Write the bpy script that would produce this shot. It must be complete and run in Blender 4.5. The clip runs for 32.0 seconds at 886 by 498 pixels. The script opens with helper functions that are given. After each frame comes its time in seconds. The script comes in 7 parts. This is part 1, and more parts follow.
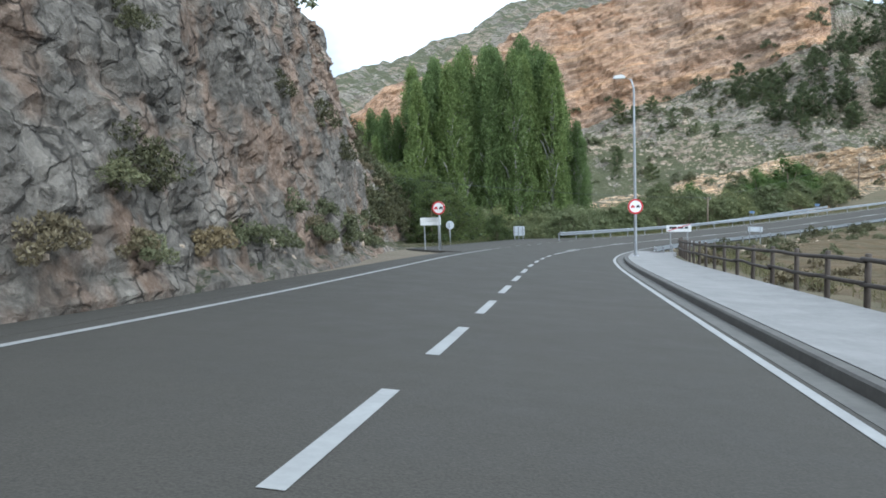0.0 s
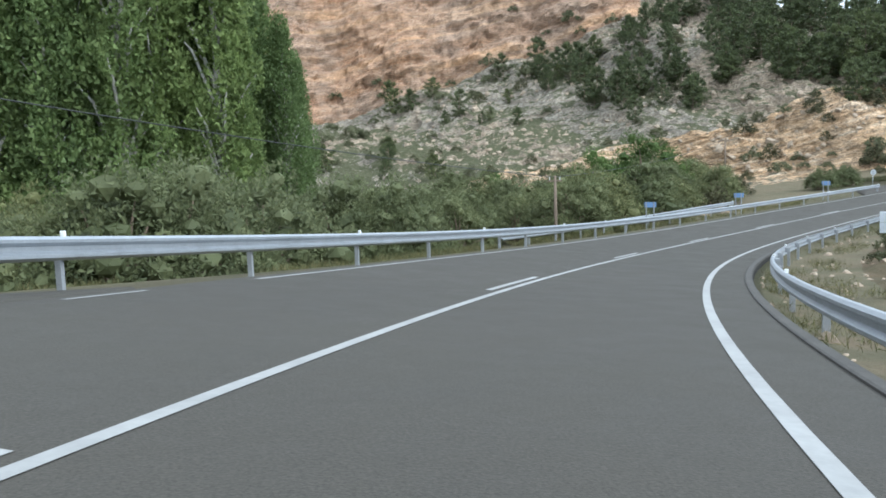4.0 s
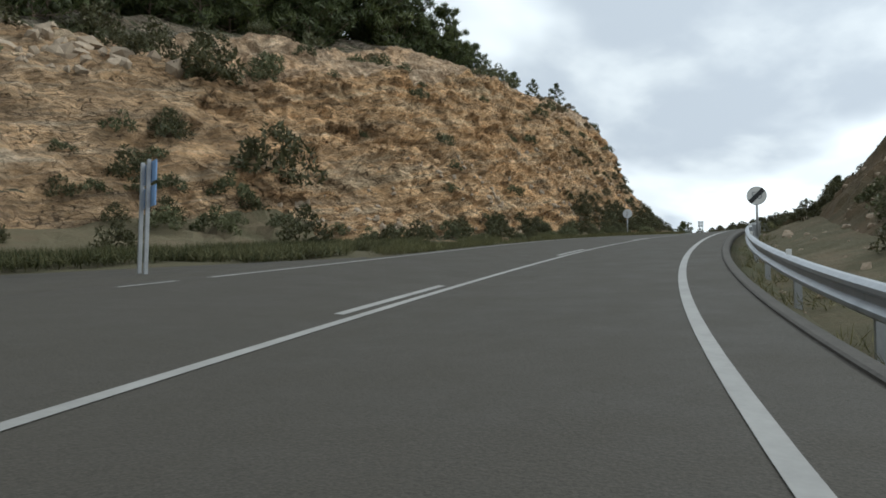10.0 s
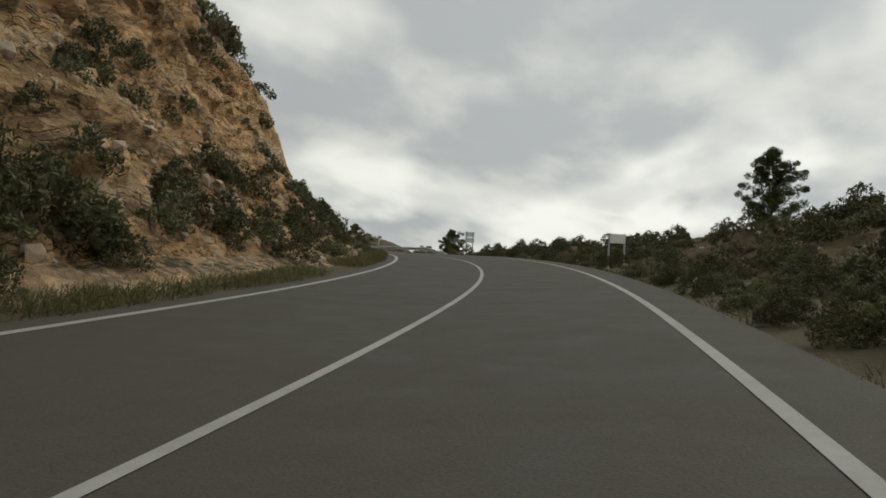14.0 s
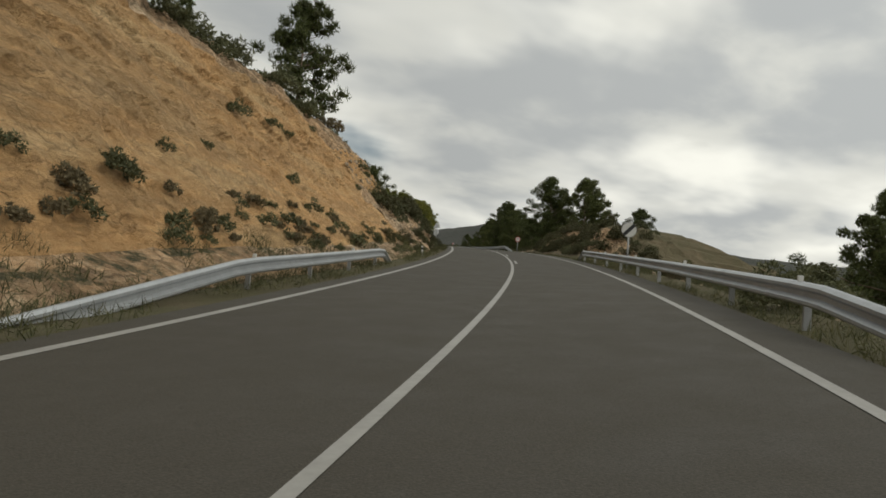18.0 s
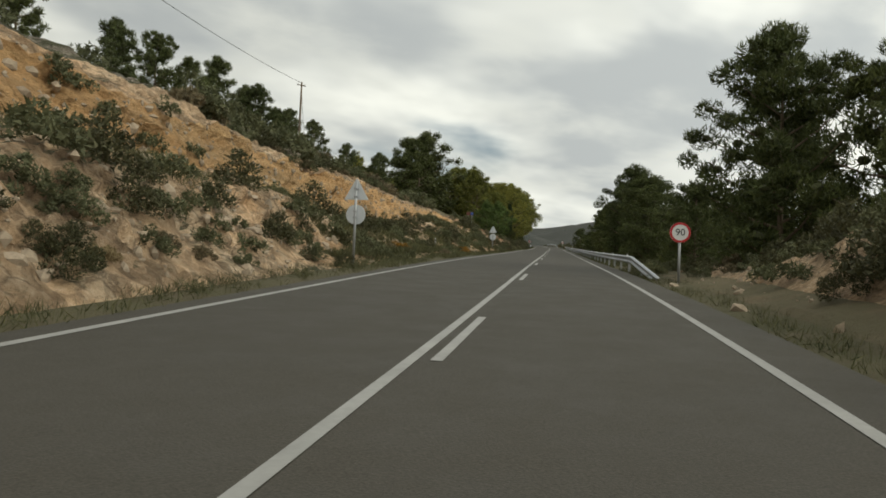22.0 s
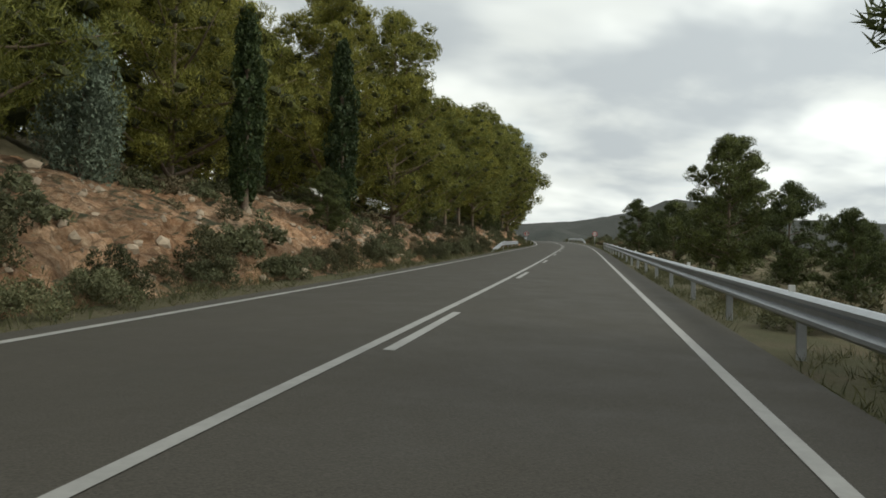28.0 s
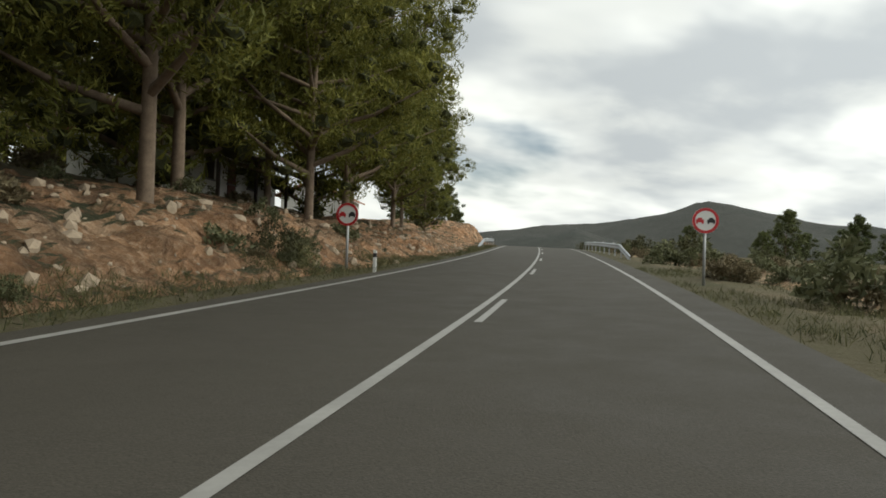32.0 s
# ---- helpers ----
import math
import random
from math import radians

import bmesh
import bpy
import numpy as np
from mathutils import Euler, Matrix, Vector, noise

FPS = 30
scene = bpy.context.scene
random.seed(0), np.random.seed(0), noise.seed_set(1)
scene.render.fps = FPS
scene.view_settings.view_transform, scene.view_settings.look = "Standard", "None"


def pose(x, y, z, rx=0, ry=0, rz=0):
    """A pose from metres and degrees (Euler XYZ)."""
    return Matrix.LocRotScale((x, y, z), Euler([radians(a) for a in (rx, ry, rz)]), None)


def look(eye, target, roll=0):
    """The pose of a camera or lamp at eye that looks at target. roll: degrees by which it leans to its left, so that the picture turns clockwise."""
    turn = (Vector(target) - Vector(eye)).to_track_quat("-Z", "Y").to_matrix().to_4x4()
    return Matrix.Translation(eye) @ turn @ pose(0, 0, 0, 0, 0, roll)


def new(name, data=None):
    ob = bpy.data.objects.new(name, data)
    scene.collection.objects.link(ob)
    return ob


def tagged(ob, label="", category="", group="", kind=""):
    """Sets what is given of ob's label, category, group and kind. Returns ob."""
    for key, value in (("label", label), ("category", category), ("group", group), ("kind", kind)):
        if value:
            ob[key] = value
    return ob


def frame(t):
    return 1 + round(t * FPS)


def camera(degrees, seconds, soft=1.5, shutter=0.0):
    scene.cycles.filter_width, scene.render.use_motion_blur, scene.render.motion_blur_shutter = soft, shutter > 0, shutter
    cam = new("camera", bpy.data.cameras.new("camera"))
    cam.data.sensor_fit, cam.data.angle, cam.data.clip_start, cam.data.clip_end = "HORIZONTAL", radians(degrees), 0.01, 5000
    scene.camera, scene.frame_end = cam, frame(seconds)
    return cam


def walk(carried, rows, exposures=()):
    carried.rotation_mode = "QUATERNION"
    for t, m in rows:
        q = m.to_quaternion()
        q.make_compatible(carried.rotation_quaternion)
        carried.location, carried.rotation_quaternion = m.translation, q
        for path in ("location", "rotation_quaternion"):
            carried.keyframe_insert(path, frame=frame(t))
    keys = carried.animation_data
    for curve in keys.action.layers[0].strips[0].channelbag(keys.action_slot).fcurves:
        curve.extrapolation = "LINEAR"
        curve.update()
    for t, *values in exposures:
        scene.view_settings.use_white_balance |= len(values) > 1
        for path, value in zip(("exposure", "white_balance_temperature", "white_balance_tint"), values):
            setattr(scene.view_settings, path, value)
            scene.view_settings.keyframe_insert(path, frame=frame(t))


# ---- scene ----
cam = camera(63.58, 32.0, soft=1.7)
# seconds, place, heading, tilt and lean of the car's camera
ROWS = [
    (0.0, 0.15, 0.08, 0.08, 10.57, -6.37, -2.42),
    (0.5, 0.21, 7.83, -0.71, 10.70, -6.01, -2.24),
    (1.0, 0.27, 15.57, -1.46, 10.54, -6.00, -2.33),
    (1.5, 0.46, 23.43, -2.20, 10.26, -6.38, -2.33),
    (2.0, 0.82, 31.27, -2.98, 8.88, -6.33, -2.34),
    (2.5, 1.43, 38.51, -3.74, 6.17, -6.03, -2.68),
    (3.0, 2.35, 45.80, -4.52, 2.45, -6.28, -2.49),
    (3.5, 3.76, 52.96, -5.24, -1.74, -5.61, -2.31),
    (4.0, 5.71, 59.93, -5.90, -6.48, -4.93, -2.24),
    (4.5, 8.24, 66.68, -6.49, -11.59, -4.95, -2.24),
    (5.0, 11.12, 72.50, -7.02, -16.55, -4.26, -1.92),
    (5.5, 14.74, 78.58, -7.53, -20.43, -3.80, -2.54),
    (6.0, 18.82, 84.49, -7.98, -23.94, -2.62, -2.34),
    (6.5, 23.40, 90.31, -8.29, -28.63, -2.08, -2.23),
    (7.0, 28.49, 95.93, -8.47, -32.18, -0.83, -2.30),
    (7.5, 34.04, 101.27, -8.51, -36.41, 0.03, -1.70),
    (8.0, 40.11, 106.20, -8.37, -41.12, 1.00, -0.92),
    (8.5, 46.60, 110.62, -8.09, -46.67, 1.96, -0.01),
    (9.0, 53.42, 114.49, -7.69, -51.08, 2.13, -0.00),
    (9.5, 60.64, 117.74, -7.24, -56.12, 3.14, 0.26),
    (10.0, 67.92, 120.40, -6.65, -59.85, 3.93, 0.21),
    (10.5, 75.14, 122.57, -5.90, -64.07, 5.32, 0.79),
    (11.0, 82.33, 124.21, -5.04, -67.41, 5.95, 1.10),
    (11.5, 89.41, 125.41, -4.12, -71.23, 5.50, 1.80),
    (12.0, 96.39, 126.22, -3.29, -74.30, 5.10, 2.35),
    (12.5, 103.22, 126.70, -2.57, -76.43, 4.39, 2.51),
    (13.0, 109.89, 127.00, -1.90, -76.67, 4.50, 2.69),
    (13.5, 116.56, 127.32, -1.26, -76.42, 4.30, 3.23),
    (14.0, 123.26, 127.67, -0.64, -75.27, 4.11, 3.95),
    (14.5, 130.33, 128.24, 0.00, -73.28, 3.75, 4.05),
    (15.0, 137.69, 129.17, 0.65, -69.73, 4.25, 3.47),
    (15.5, 145.17, 130.64, 1.32, -65.18, 4.30, 3.10),
    (16.0, 152.61, 132.70, 2.00, -61.95, 4.07, 3.36),
    (16.5, 159.98, 135.11, 2.63, -60.28, 2.53, 4.02),
    (17.0, 167.77, 138.20, 3.23, -56.40, 2.46, 3.97),
    (17.5, 174.52, 141.27, 3.76, -52.81, 2.36, 3.69),
    (18.0, 181.11, 144.81, 4.23, -49.21, 2.24, 3.73),
    (18.5, 187.37, 148.71, 4.70, -47.13, 2.13, 4.29),
    (19.0, 193.68, 152.91, 5.18, -46.11, 2.00, 4.66),
    (19.5, 199.98, 157.11, 5.63, -44.98, 1.97, 4.37),
    (20.0, 206.29, 161.52, 6.08, -43.92, 1.98, 4.00),
    (20.5, 212.93, 166.36, 6.55, -42.92, 1.90, 3.83),
    (21.0, 219.58, 171.37, 7.04, -41.85, 1.81, 2.98),
    (21.5, 226.37, 176.76, 7.50, -40.56, 1.85, 2.73),
    (22.0, 233.09, 182.23, 7.95, -39.27, 1.68, 2.25),
    (22.5, 239.68, 187.79, 8.38, -38.32, 1.63, 1.86),
    (23.0, 246.25, 193.46, 8.77, -38.07, 1.49, 1.33),
    (23.5, 252.82, 199.17, 9.15, -37.69, 1.45, 0.83),
    (24.0, 259.57, 205.12, 9.52, -37.58, 1.33, 0.45),
    (24.5, 266.46, 211.21, 9.88, -37.31, 1.32, 0.03),
    (25.0, 273.53, 217.49, 10.23, -37.60, 1.37, -0.05),
    (25.5, 280.22, 223.41, 10.57, -37.52, 1.52, 0.21),
    (26.0, 287.45, 229.87, 10.95, -37.55, 1.27, 0.62),
    (26.5, 294.73, 236.35, 11.35, -37.73, 1.29, 0.84),
    (27.0, 302.06, 242.83, 11.76, -37.58, 1.23, 0.89),
    (27.5, 309.42, 249.36, 12.17, -37.09, 1.36, 0.92),
    (28.0, 317.46, 256.56, 12.57, -36.89, 1.39, 0.91),
    (28.5, 325.04, 263.38, 12.98, -36.79, 1.45, 0.73),
    (29.0, 332.70, 270.24, 13.37, -36.79, 1.52, 0.40),
    (29.5, 340.42, 277.26, 13.80, -36.53, 1.61, 0.41),
    (30.0, 348.25, 284.45, 14.24, -36.34, 1.53, 0.61),
    (30.5, 355.97, 291.58, 14.71, -36.11, 1.43, 1.24),
    (31.0, 363.89, 298.89, 15.21, -35.83, 1.24, 1.80),
    (31.5, 371.78, 306.29, 15.65, -35.76, 1.30, 2.01),
    (32.0, 379.82, 313.89, 16.12, -35.08, 1.41, 1.91),
]


def setup_path():
    rows = []
    for t, x, y, z, yaw, tilt, lean in ROWS:
        rows.append((t, pose(x, y, z, 90 + tilt, 0, yaw) @ pose(0, 0, 0, 0, 0, lean)))
    walk(cam, rows, EXPOSURES)


EXPOSURES = [(0.0, 0.72, 5300, 5), (4.5, 0.88, 5400, 5), (7.0, 0.66, 5350, 2), (9.0, 0.08, 5550, 3), (10.5, -0.46, 6150, 4), (12.0, -0.72, 6550, 5), (14.0, -0.8, 6800, 4), (18.0, -0.68, 6950, 5), (23.0, -0.36, 6850, 2), (28.0, -0.28, 6550, 2), (32.0, -0.24, 6650, 3)]
setup_path()

# ---- world and sun: a bright broken overcast ----
world = bpy.data.worlds.new("sky")
scene.world = world
world.use_nodes = True
wn = world.node_tree
wn.nodes.clear()


def wnode(kind, **values):
    n = wn.nodes.new(kind)
    for k, v in values.items():
        n.inputs[k].default_value = v
    return n


w_out, w_bg = wnode("ShaderNodeOutputWorld"), wnode("ShaderNodeBackground", Strength=0.11)
w_sky = wn.nodes.new("ShaderNodeTexSky")
w_sky.sky_type, w_sky.sun_disc = "NISHITA", False
w_sky.sun_elevation, w_sky.sun_rotation = radians(37), radians(133)
w_sky.dust_density = 2.0
# cloud layers, flattened towards the horizon as a ceiling of cloud is
w_dir = wn.nodes.new("ShaderNodeTexCoord")
w_sep = wn.nodes.new("ShaderNodeSeparateXYZ")
wn.links.new(w_dir.outputs["Generated"], w_sep.inputs[0])
w_up = wn.nodes.new("ShaderNodeMath")
w_up.operation = "MAXIMUM"
w_up.inputs[1].default_value = 0.0
wn.links.new(w_sep.outputs["Z"], w_up.inputs[0])
w_add = wn.nodes.new("ShaderNodeMath")
w_add.operation = "ADD"
w_add.inputs[1].default_value = 0.22
wn.links.new(w_up.outputs[0], w_add.inputs[0])
w_flat = wn.nodes.new("ShaderNodeVectorMath")
w_flat.operation = "DIVIDE"
w_com = wn.nodes.new("ShaderNodeCombineXYZ")
for k in range(3):
    wn.links.new(w_add.outputs[0], w_com.inputs[k])
wn.links.new(w_dir.outputs["Generated"], w_flat.inputs[0])
wn.links.new(w_com.outputs[0], w_flat.inputs[1])


def cloud_layer(scale, detail, low, high, offset):
    mp = wn.nodes.new("ShaderNodeMapping")
    mp.inputs["Location"].default_value = offset
    mp.inputs["Scale"].default_value = (1.0, 1.3, 0.55)
    mp.inputs["Rotation"].default_value = (0, 0, 0.5)
    nz = wnode("ShaderNodeTexNoise", Scale=scale, Detail=detail, Roughness=0.48, Distortion=0.15)
    mr = wn.nodes.new("ShaderNodeMapRange")
    mr.interpolation_type = "SMOOTHSTEP"
    mr.inputs["From Min"].default_value, mr.inputs["From Max"].default_value = low, high
    wn.links.new(w_flat.outputs[0], mp.inputs["Vector"])
    wn.links.new(mp.outputs[0], nz.inputs["Vector"])
    wn.links.new(nz.outputs["Fac"], mr.inputs["Value"])
    return mr.outputs["Result"]


def wmix(fac, a, b):
    n = wn.nodes.new("ShaderNodeMix")
    n.data_type = "RGBA"
    wn.links.new(fac, n.inputs["Factor"])
    for sock, v in ((n.inputs[6], a), (n.inputs[7], b)):
        if isinstance(v, tuple):
            sock.default_value = (*v, 1)
        else:
            wn.links.new(v, sock)
    return n.outputs[2]


cloud_tone = wmix(cloud_layer(1.05, 4.0, 0.38, 0.6, (3.1, 0.4, 0.0)), (6.2, 6.5, 7.0), (13.0, 13.0, 12.8))
cloud_tone = wmix(cloud_layer(2.6, 5.0, 0.42, 0.78, (0.3, 2.2, 0.0)), cloud_tone, (9.4, 9.5, 9.5))
cover = cloud_layer(0.9, 5.0, 0.22, 0.38, (1.7, 5.3, 0.0))
# the cloud is brighter round the hidden sun
w_dot = wn.nodes.new("ShaderNodeVectorMath")
w_dot.operation = "DOT_PRODUCT"
w_dot.inputs[1].default_value = (0.585, -0.543, 0.602)
wn.links.new(w_dir.outputs["Generated"], w_dot.inputs[0])
w_lit = wn.nodes.new("ShaderNodeMapRange")
for key, val in (("From Min", -0.5), ("From Max", 1.0), ("To Min", 0.72), ("To Max", 1.28)):
    w_lit.inputs[key].default_value = val
wn.links.new(w_dot.outputs["Value"], w_lit.inputs["Value"])
w_glow = wn.nodes.new("ShaderNodeVectorMath")
w_glow.operation = "SCALE"
wn.links.new(cloud_tone, w_glow.inputs[0])
wn.links.new(w_lit.outputs["Result"], w_glow.inputs["Scale"])
wn.links.new(wmix(cover, w_sky.outputs[0], w_glow.outputs[0]), w_bg.inputs["Color"])
wn.links.new(w_bg.outputs[0], w_out.inputs["Surface"])
sun = new("sun", bpy.data.lights.new("sun", "SUN"))
sun.data.energy = 1.9
sun.data.angle = radians(16)
sun.data.color = (1.0, 0.95, 0.86)
sun.matrix_world = look((0, 0, 0), (-0.70, 0.65, -0.72))

# the road's alignment: heading, grade and crossfall in degrees at even stations
S0, STEP = -48.0, 10.0
ORIGIN = (-1.103, -0.027, -0.909)
LANE_R, LANE_L = 3.12, 3.47
HEADING = [-1.99, -1.63, -1.28, -0.87, -0.39, 0.21, 0.99, 0.79, -1.82, -6.61, -12.66, -19.16, -25.37, -30.94, -36.59,
    -42.50, -48.40, -54.19, -59.98, -65.83, -71.51, -76.89, -81.45, -84.75, -87.02, -87.91, -86.99, -83.86, -78.81,
    -73.14, -67.94, -63.36, -59.86, -57.58, -55.79, -53.91, -52.12, -50.63, -49.64, -48.99, -48.48, -48.30, -48.27,
    -48.26, -48.25, -48.16, -48.03, -48.01, -48.07, -48.15, -48.17, -48.07, -47.92, -47.84, -47.80, -47.60, -47.42,
    -47.14, -46.59, -45.66, -44.60, -43.87, -43.34, -42.92, -42.51, -42.14, -41.79, -41.50, -41.26, -41.06, -40.90,
    -40.75, -40.61]
GRADE = [-8.43, -8.01, -7.59, -7.16, -6.68, -6.15, -5.54, -5.36, -5.58, -5.47, -5.05, -4.65, -4.18, -3.52, -2.43,
    -1.19, 0.18, 1.42, 2.28, 3.25, 4.52, 5.71, 6.36, 6.16, 5.64, 5.31, 5.10, 5.15, 5.17, 4.82, 4.09, 3.53, 3.56,
    3.54, 3.46, 3.51, 3.44, 3.25, 3.02, 2.89, 2.68, 2.45, 2.29, 2.27, 2.31, 2.32, 2.39, 2.43, 2.30, 2.11, 2.07, 2.23,
    2.34, 2.43, 2.45, 2.42, 2.33, 2.35, 2.40, 2.47, 2.55, 2.65, 2.75, 2.80, 2.71, 2.43, 1.99, 1.43, 0.80, 0.12,
    -0.59, -1.31, -2.04]
BANK_R = [7.96, 7.48, 6.99, 6.49, 5.98, 5.45, 4.91, 4.51, 4.23, 3.85, 3.38, 2.94, 2.59, 2.36, 2.40, 2.53, 2.56, 2.32,
    1.85, 1.34, 0.76, -0.09, -1.24, -2.44, -3.38, -4.06, -4.63, -5.10, -5.28, -5.15, -4.83, -4.41, -3.95, -3.47,
    -2.93, -2.33, -1.72, -1.07, -0.42, 0.23, 0.91, 1.55, 2.11, 2.54, 2.86, 3.04, 3.12, 3.17, 3.19, 3.14, 2.98, 2.76,
    2.54, 2.32, 2.01, 1.63, 1.21, 0.75, 0.23, -0.32, -0.65, -0.74, -0.61, -0.32, 0.09, 0.57, 1.09, 1.63, 2.16, 2.70,
    3.23, 3.76, 4.29]
BANK_L = [2.32, 2.61, 2.90, 3.19, 3.48, 3.79, 4.14, 4.57, 5.00, 5.18, 5.08, 4.95, 4.89, 4.91, 5.02, 5.09, 5.06, 4.89,
    4.61, 4.35, 4.16, 3.80, 3.18, 2.39, 1.59, 0.75, -0.14, -0.91, -1.37, -1.44, -1.31, -1.20, -1.11, -1.00, -0.84,
    -0.54, -0.22, 0.08, 0.31, 0.56, 0.77, 0.91, 0.97, 0.86, 0.63, 0.25, -0.18, -0.47, -0.56, -0.52, -0.41, -0.27,
    -0.06, 0.14, 0.42, 0.64, 0.81, 0.84, 0.79, 0.66, 0.52, 0.43, 0.40, 0.44, 0.54, 0.67, 0.81, 0.94, 1.06, 1.16,
    1.27, 1.37, 1.45]

_st = np.arange(S0, S0 + STEP * (len(HEADING) - 1) + 0.01, 1.0)
_kn = S0 + STEP * np.arange(len(HEADING))
_hd = np.radians(np.interp(_st, _kn, HEADING))
_gr = np.radians(np.interp(_st, _kn, GRADE))
_bk = np.interp(_st, _kn, BANK_R)
_bl = np.interp(_st, _kn, BANK_L)
_dir = np.stack([-np.sin(_hd), np.cos(_hd), np.tan(_gr)], 1)
_pos = np.zeros((len(_st), 3))
_pos[1:] = np.cumsum((_dir[1:] + _dir[:-1]) / 2, 0)
_pos += np.array(ORIGIN) - np.array([np.interp(0, _st, _pos[:, c]) for c in range(3)])
S_MIN, S_MAX = float(_st[0]), float(_st[-1])


def at(s, d, h=0.0):
    """The place s metres along the road, d metres to the left of its centre line and h above its surface."""
    s, d, h = np.broadcast_arrays(np.asarray(s, float), np.asarray(d, float), np.asarray(h, float))
    c = np.stack([np.interp(s, _st, _pos[:, i]) for i in range(3)], -1)
    a = np.interp(s, _st, _hd)
    b, bl = np.interp(s, _st, _bk), np.interp(s, _st, _bl)
    e = np.clip(d, -5.2, 3.4)
    z = np.where(e < 0, e * np.tan(np.radians(b)), e * np.tan(np.radians(bl)))
    return c + np.stack([-np.cos(a) * d, -np.sin(a) * d, z + h], -1)


def yaw_at(s):
    return math.degrees(float(np.interp(s, _st, _hd)))


def stand(s, d, h=0.0, turn=0.0):
    """A pose at road place (s, d, h), facing along the road."""
    q = at(s, d, h)
    return pose(float(q[0]), float(q[1]), float(q[2]), 0, 0, yaw_at(s) + turn)


# ---- materials ----
def material(name):
    m = bpy.data.materials.new(name)
    m.use_nodes = True
    t = m.node_tree
    return m, t, t.nodes["Principled BSDF"]


def link(t, a, b):
    t.links.new(a, b)


def noise_node(t, scale, detail=4.0, rough=0.6, coord=None, stretch=None):
    n = t.nodes.new("ShaderNodeTexNoise")
    n.inputs["Scale"].default_value = scale
    n.inputs["Detail"].default_value = detail
    n.inputs["Roughness"].default_value = rough
    c = coord if coord is not None else coords(t)
    if stretch:
        mp = t.nodes.new("ShaderNodeMapping")
        mp.inputs["Scale"].default_value = stretch
        link(t, c, mp.inputs["Vector"])
        c = mp.outputs[0]
    link(t, c, n.inputs["Vector"])
    return n.outputs["Fac"]


def coords(t):
    g = t.nodes.new("ShaderNodeNewGeometry")
    return g.outputs["Position"]


def local(t):
    return t.nodes.new("ShaderNodeTexCoord").outputs["Object"]


def ramp(t, fac, stops):
    r = t.nodes.new("ShaderNodeValToRGB")
    e = r.color_ramp.elements
    e[0].position, e[0].color = stops[0][0], (*stops[0][1], 1)
    e[1].position, e[1].color = stops[-1][0], (*stops[-1][1], 1)
    for p, c in stops[1:-1]:
        x = e.new(p)
        x.color = (*c, 1)
    link(t, fac, r.inputs["Fac"])
    return r.outputs["Color"]


def mix(t, fac, a, b, mode="MIX"):
    n = t.nodes.new("ShaderNodeMix")
    n.data_type, n.blend_type = "RGBA", mode
    for sock, v in ((n.inputs["Factor"], fac), (n.inputs[6], a), (n.inputs[7], b)):
        if isinstance(v, (int, float)):
            sock.default_value = v
        elif isinstance(v, tuple):
            sock.default_value = (*v, 1)
        else:
            link(t, v, sock)
    return n.outputs[2]


def math_node(t, op, a, b=0.0, clamp=False):
    n = t.nodes.new("ShaderNodeMath")
    n.operation, n.use_clamp = op, clamp
    for sock, v in ((n.inputs[0], a), (n.inputs[1], b)):
        if isinstance(v, (int, float)):
            sock.default_value = v
        else:
            link(t, v, sock)
    return n.outputs[0]


def step_range(t, v, lo, hi):
    n = t.nodes.new("ShaderNodeMapRange")
    n.interpolation_type = "SMOOTHSTEP"
    n.inputs["From Min"].default_value, n.inputs["From Max"].default_value = lo, hi
    link(t, v, n.inputs["Value"])
    return n.outputs["Result"]


def bump(t, b, height, strength, distance):
    n = t.nodes.new("ShaderNodeBump")
    n.inputs["Strength"].default_value, n.inputs["Distance"].default_value = strength, distance
    link(t, height, n.inputs["Height"])
    link(t, n.outputs[0], b.inputs["Normal"])


def simple(name, col, rough=0.6, metal=0.0, vary=0.15, scale=6.0, grain=0.0):
    """A painted, metal or plain surface with faint dirt at two scales."""
    m, t, b = material(name)
    c = local(t)
    n1 = noise_node(t, scale, 5, 0.65, c)
    n2 = noise_node(t, scale * 9, 3, 0.6, c)
    dark = tuple(v * (1 - vary) for v in col)
    light = tuple(min(1.0, v * (1 + vary * 0.6)) for v in col)
    k = ramp(t, n1, [(0.3, dark), (0.7, light)])
    k = mix(t, 0.25, k, ramp(t, n2, [(0.35, dark), (0.65, light)]))
    link(t, k, b.inputs["Base Color"])
    b.inputs["Roughness"].default_value, b.inputs["Metallic"].default_value = rough, metal
    if grain:
        bump(t, b, n2, 0.5, grain)
    return m


def asphalt_material():
    m, t, b = material("asphalt")
    c = coords(t)
    fine = noise_node(t, 55, 2, 0.7, c)
    mid = noise_node(t, 1.3, 5, 0.65, c)
    big = noise_node(t, 0.16, 4, 0.6, c)
    k = ramp(t, big, [(0.3, (0.035, 0.031, 0.024)), (0.7, (0.047, 0.0415, 0.032))])
    k = mix(t, 0.35, k, ramp(t, mid, [(0.3, (0.031, 0.0272, 0.021)), (0.7, (0.053, 0.0468, 0.036))]))
    k = mix(t, 0.4, k, ramp(t, fine, [(0.3, (0.022, 0.0205, 0.0175)), (0.72, (0.092, 0.084, 0.07))]))
    link(t, k, b.inputs["Base Color"])
    link(t, ramp(t, mid, [(0.3, (0.72,) * 3), (0.7, (0.9,) * 3)]), b.inputs["Roughness"])
    b.inputs["Specular IOR Level"].default_value = 0.3
    bump(t, b, fine, 0.6, 0.006)
    return m


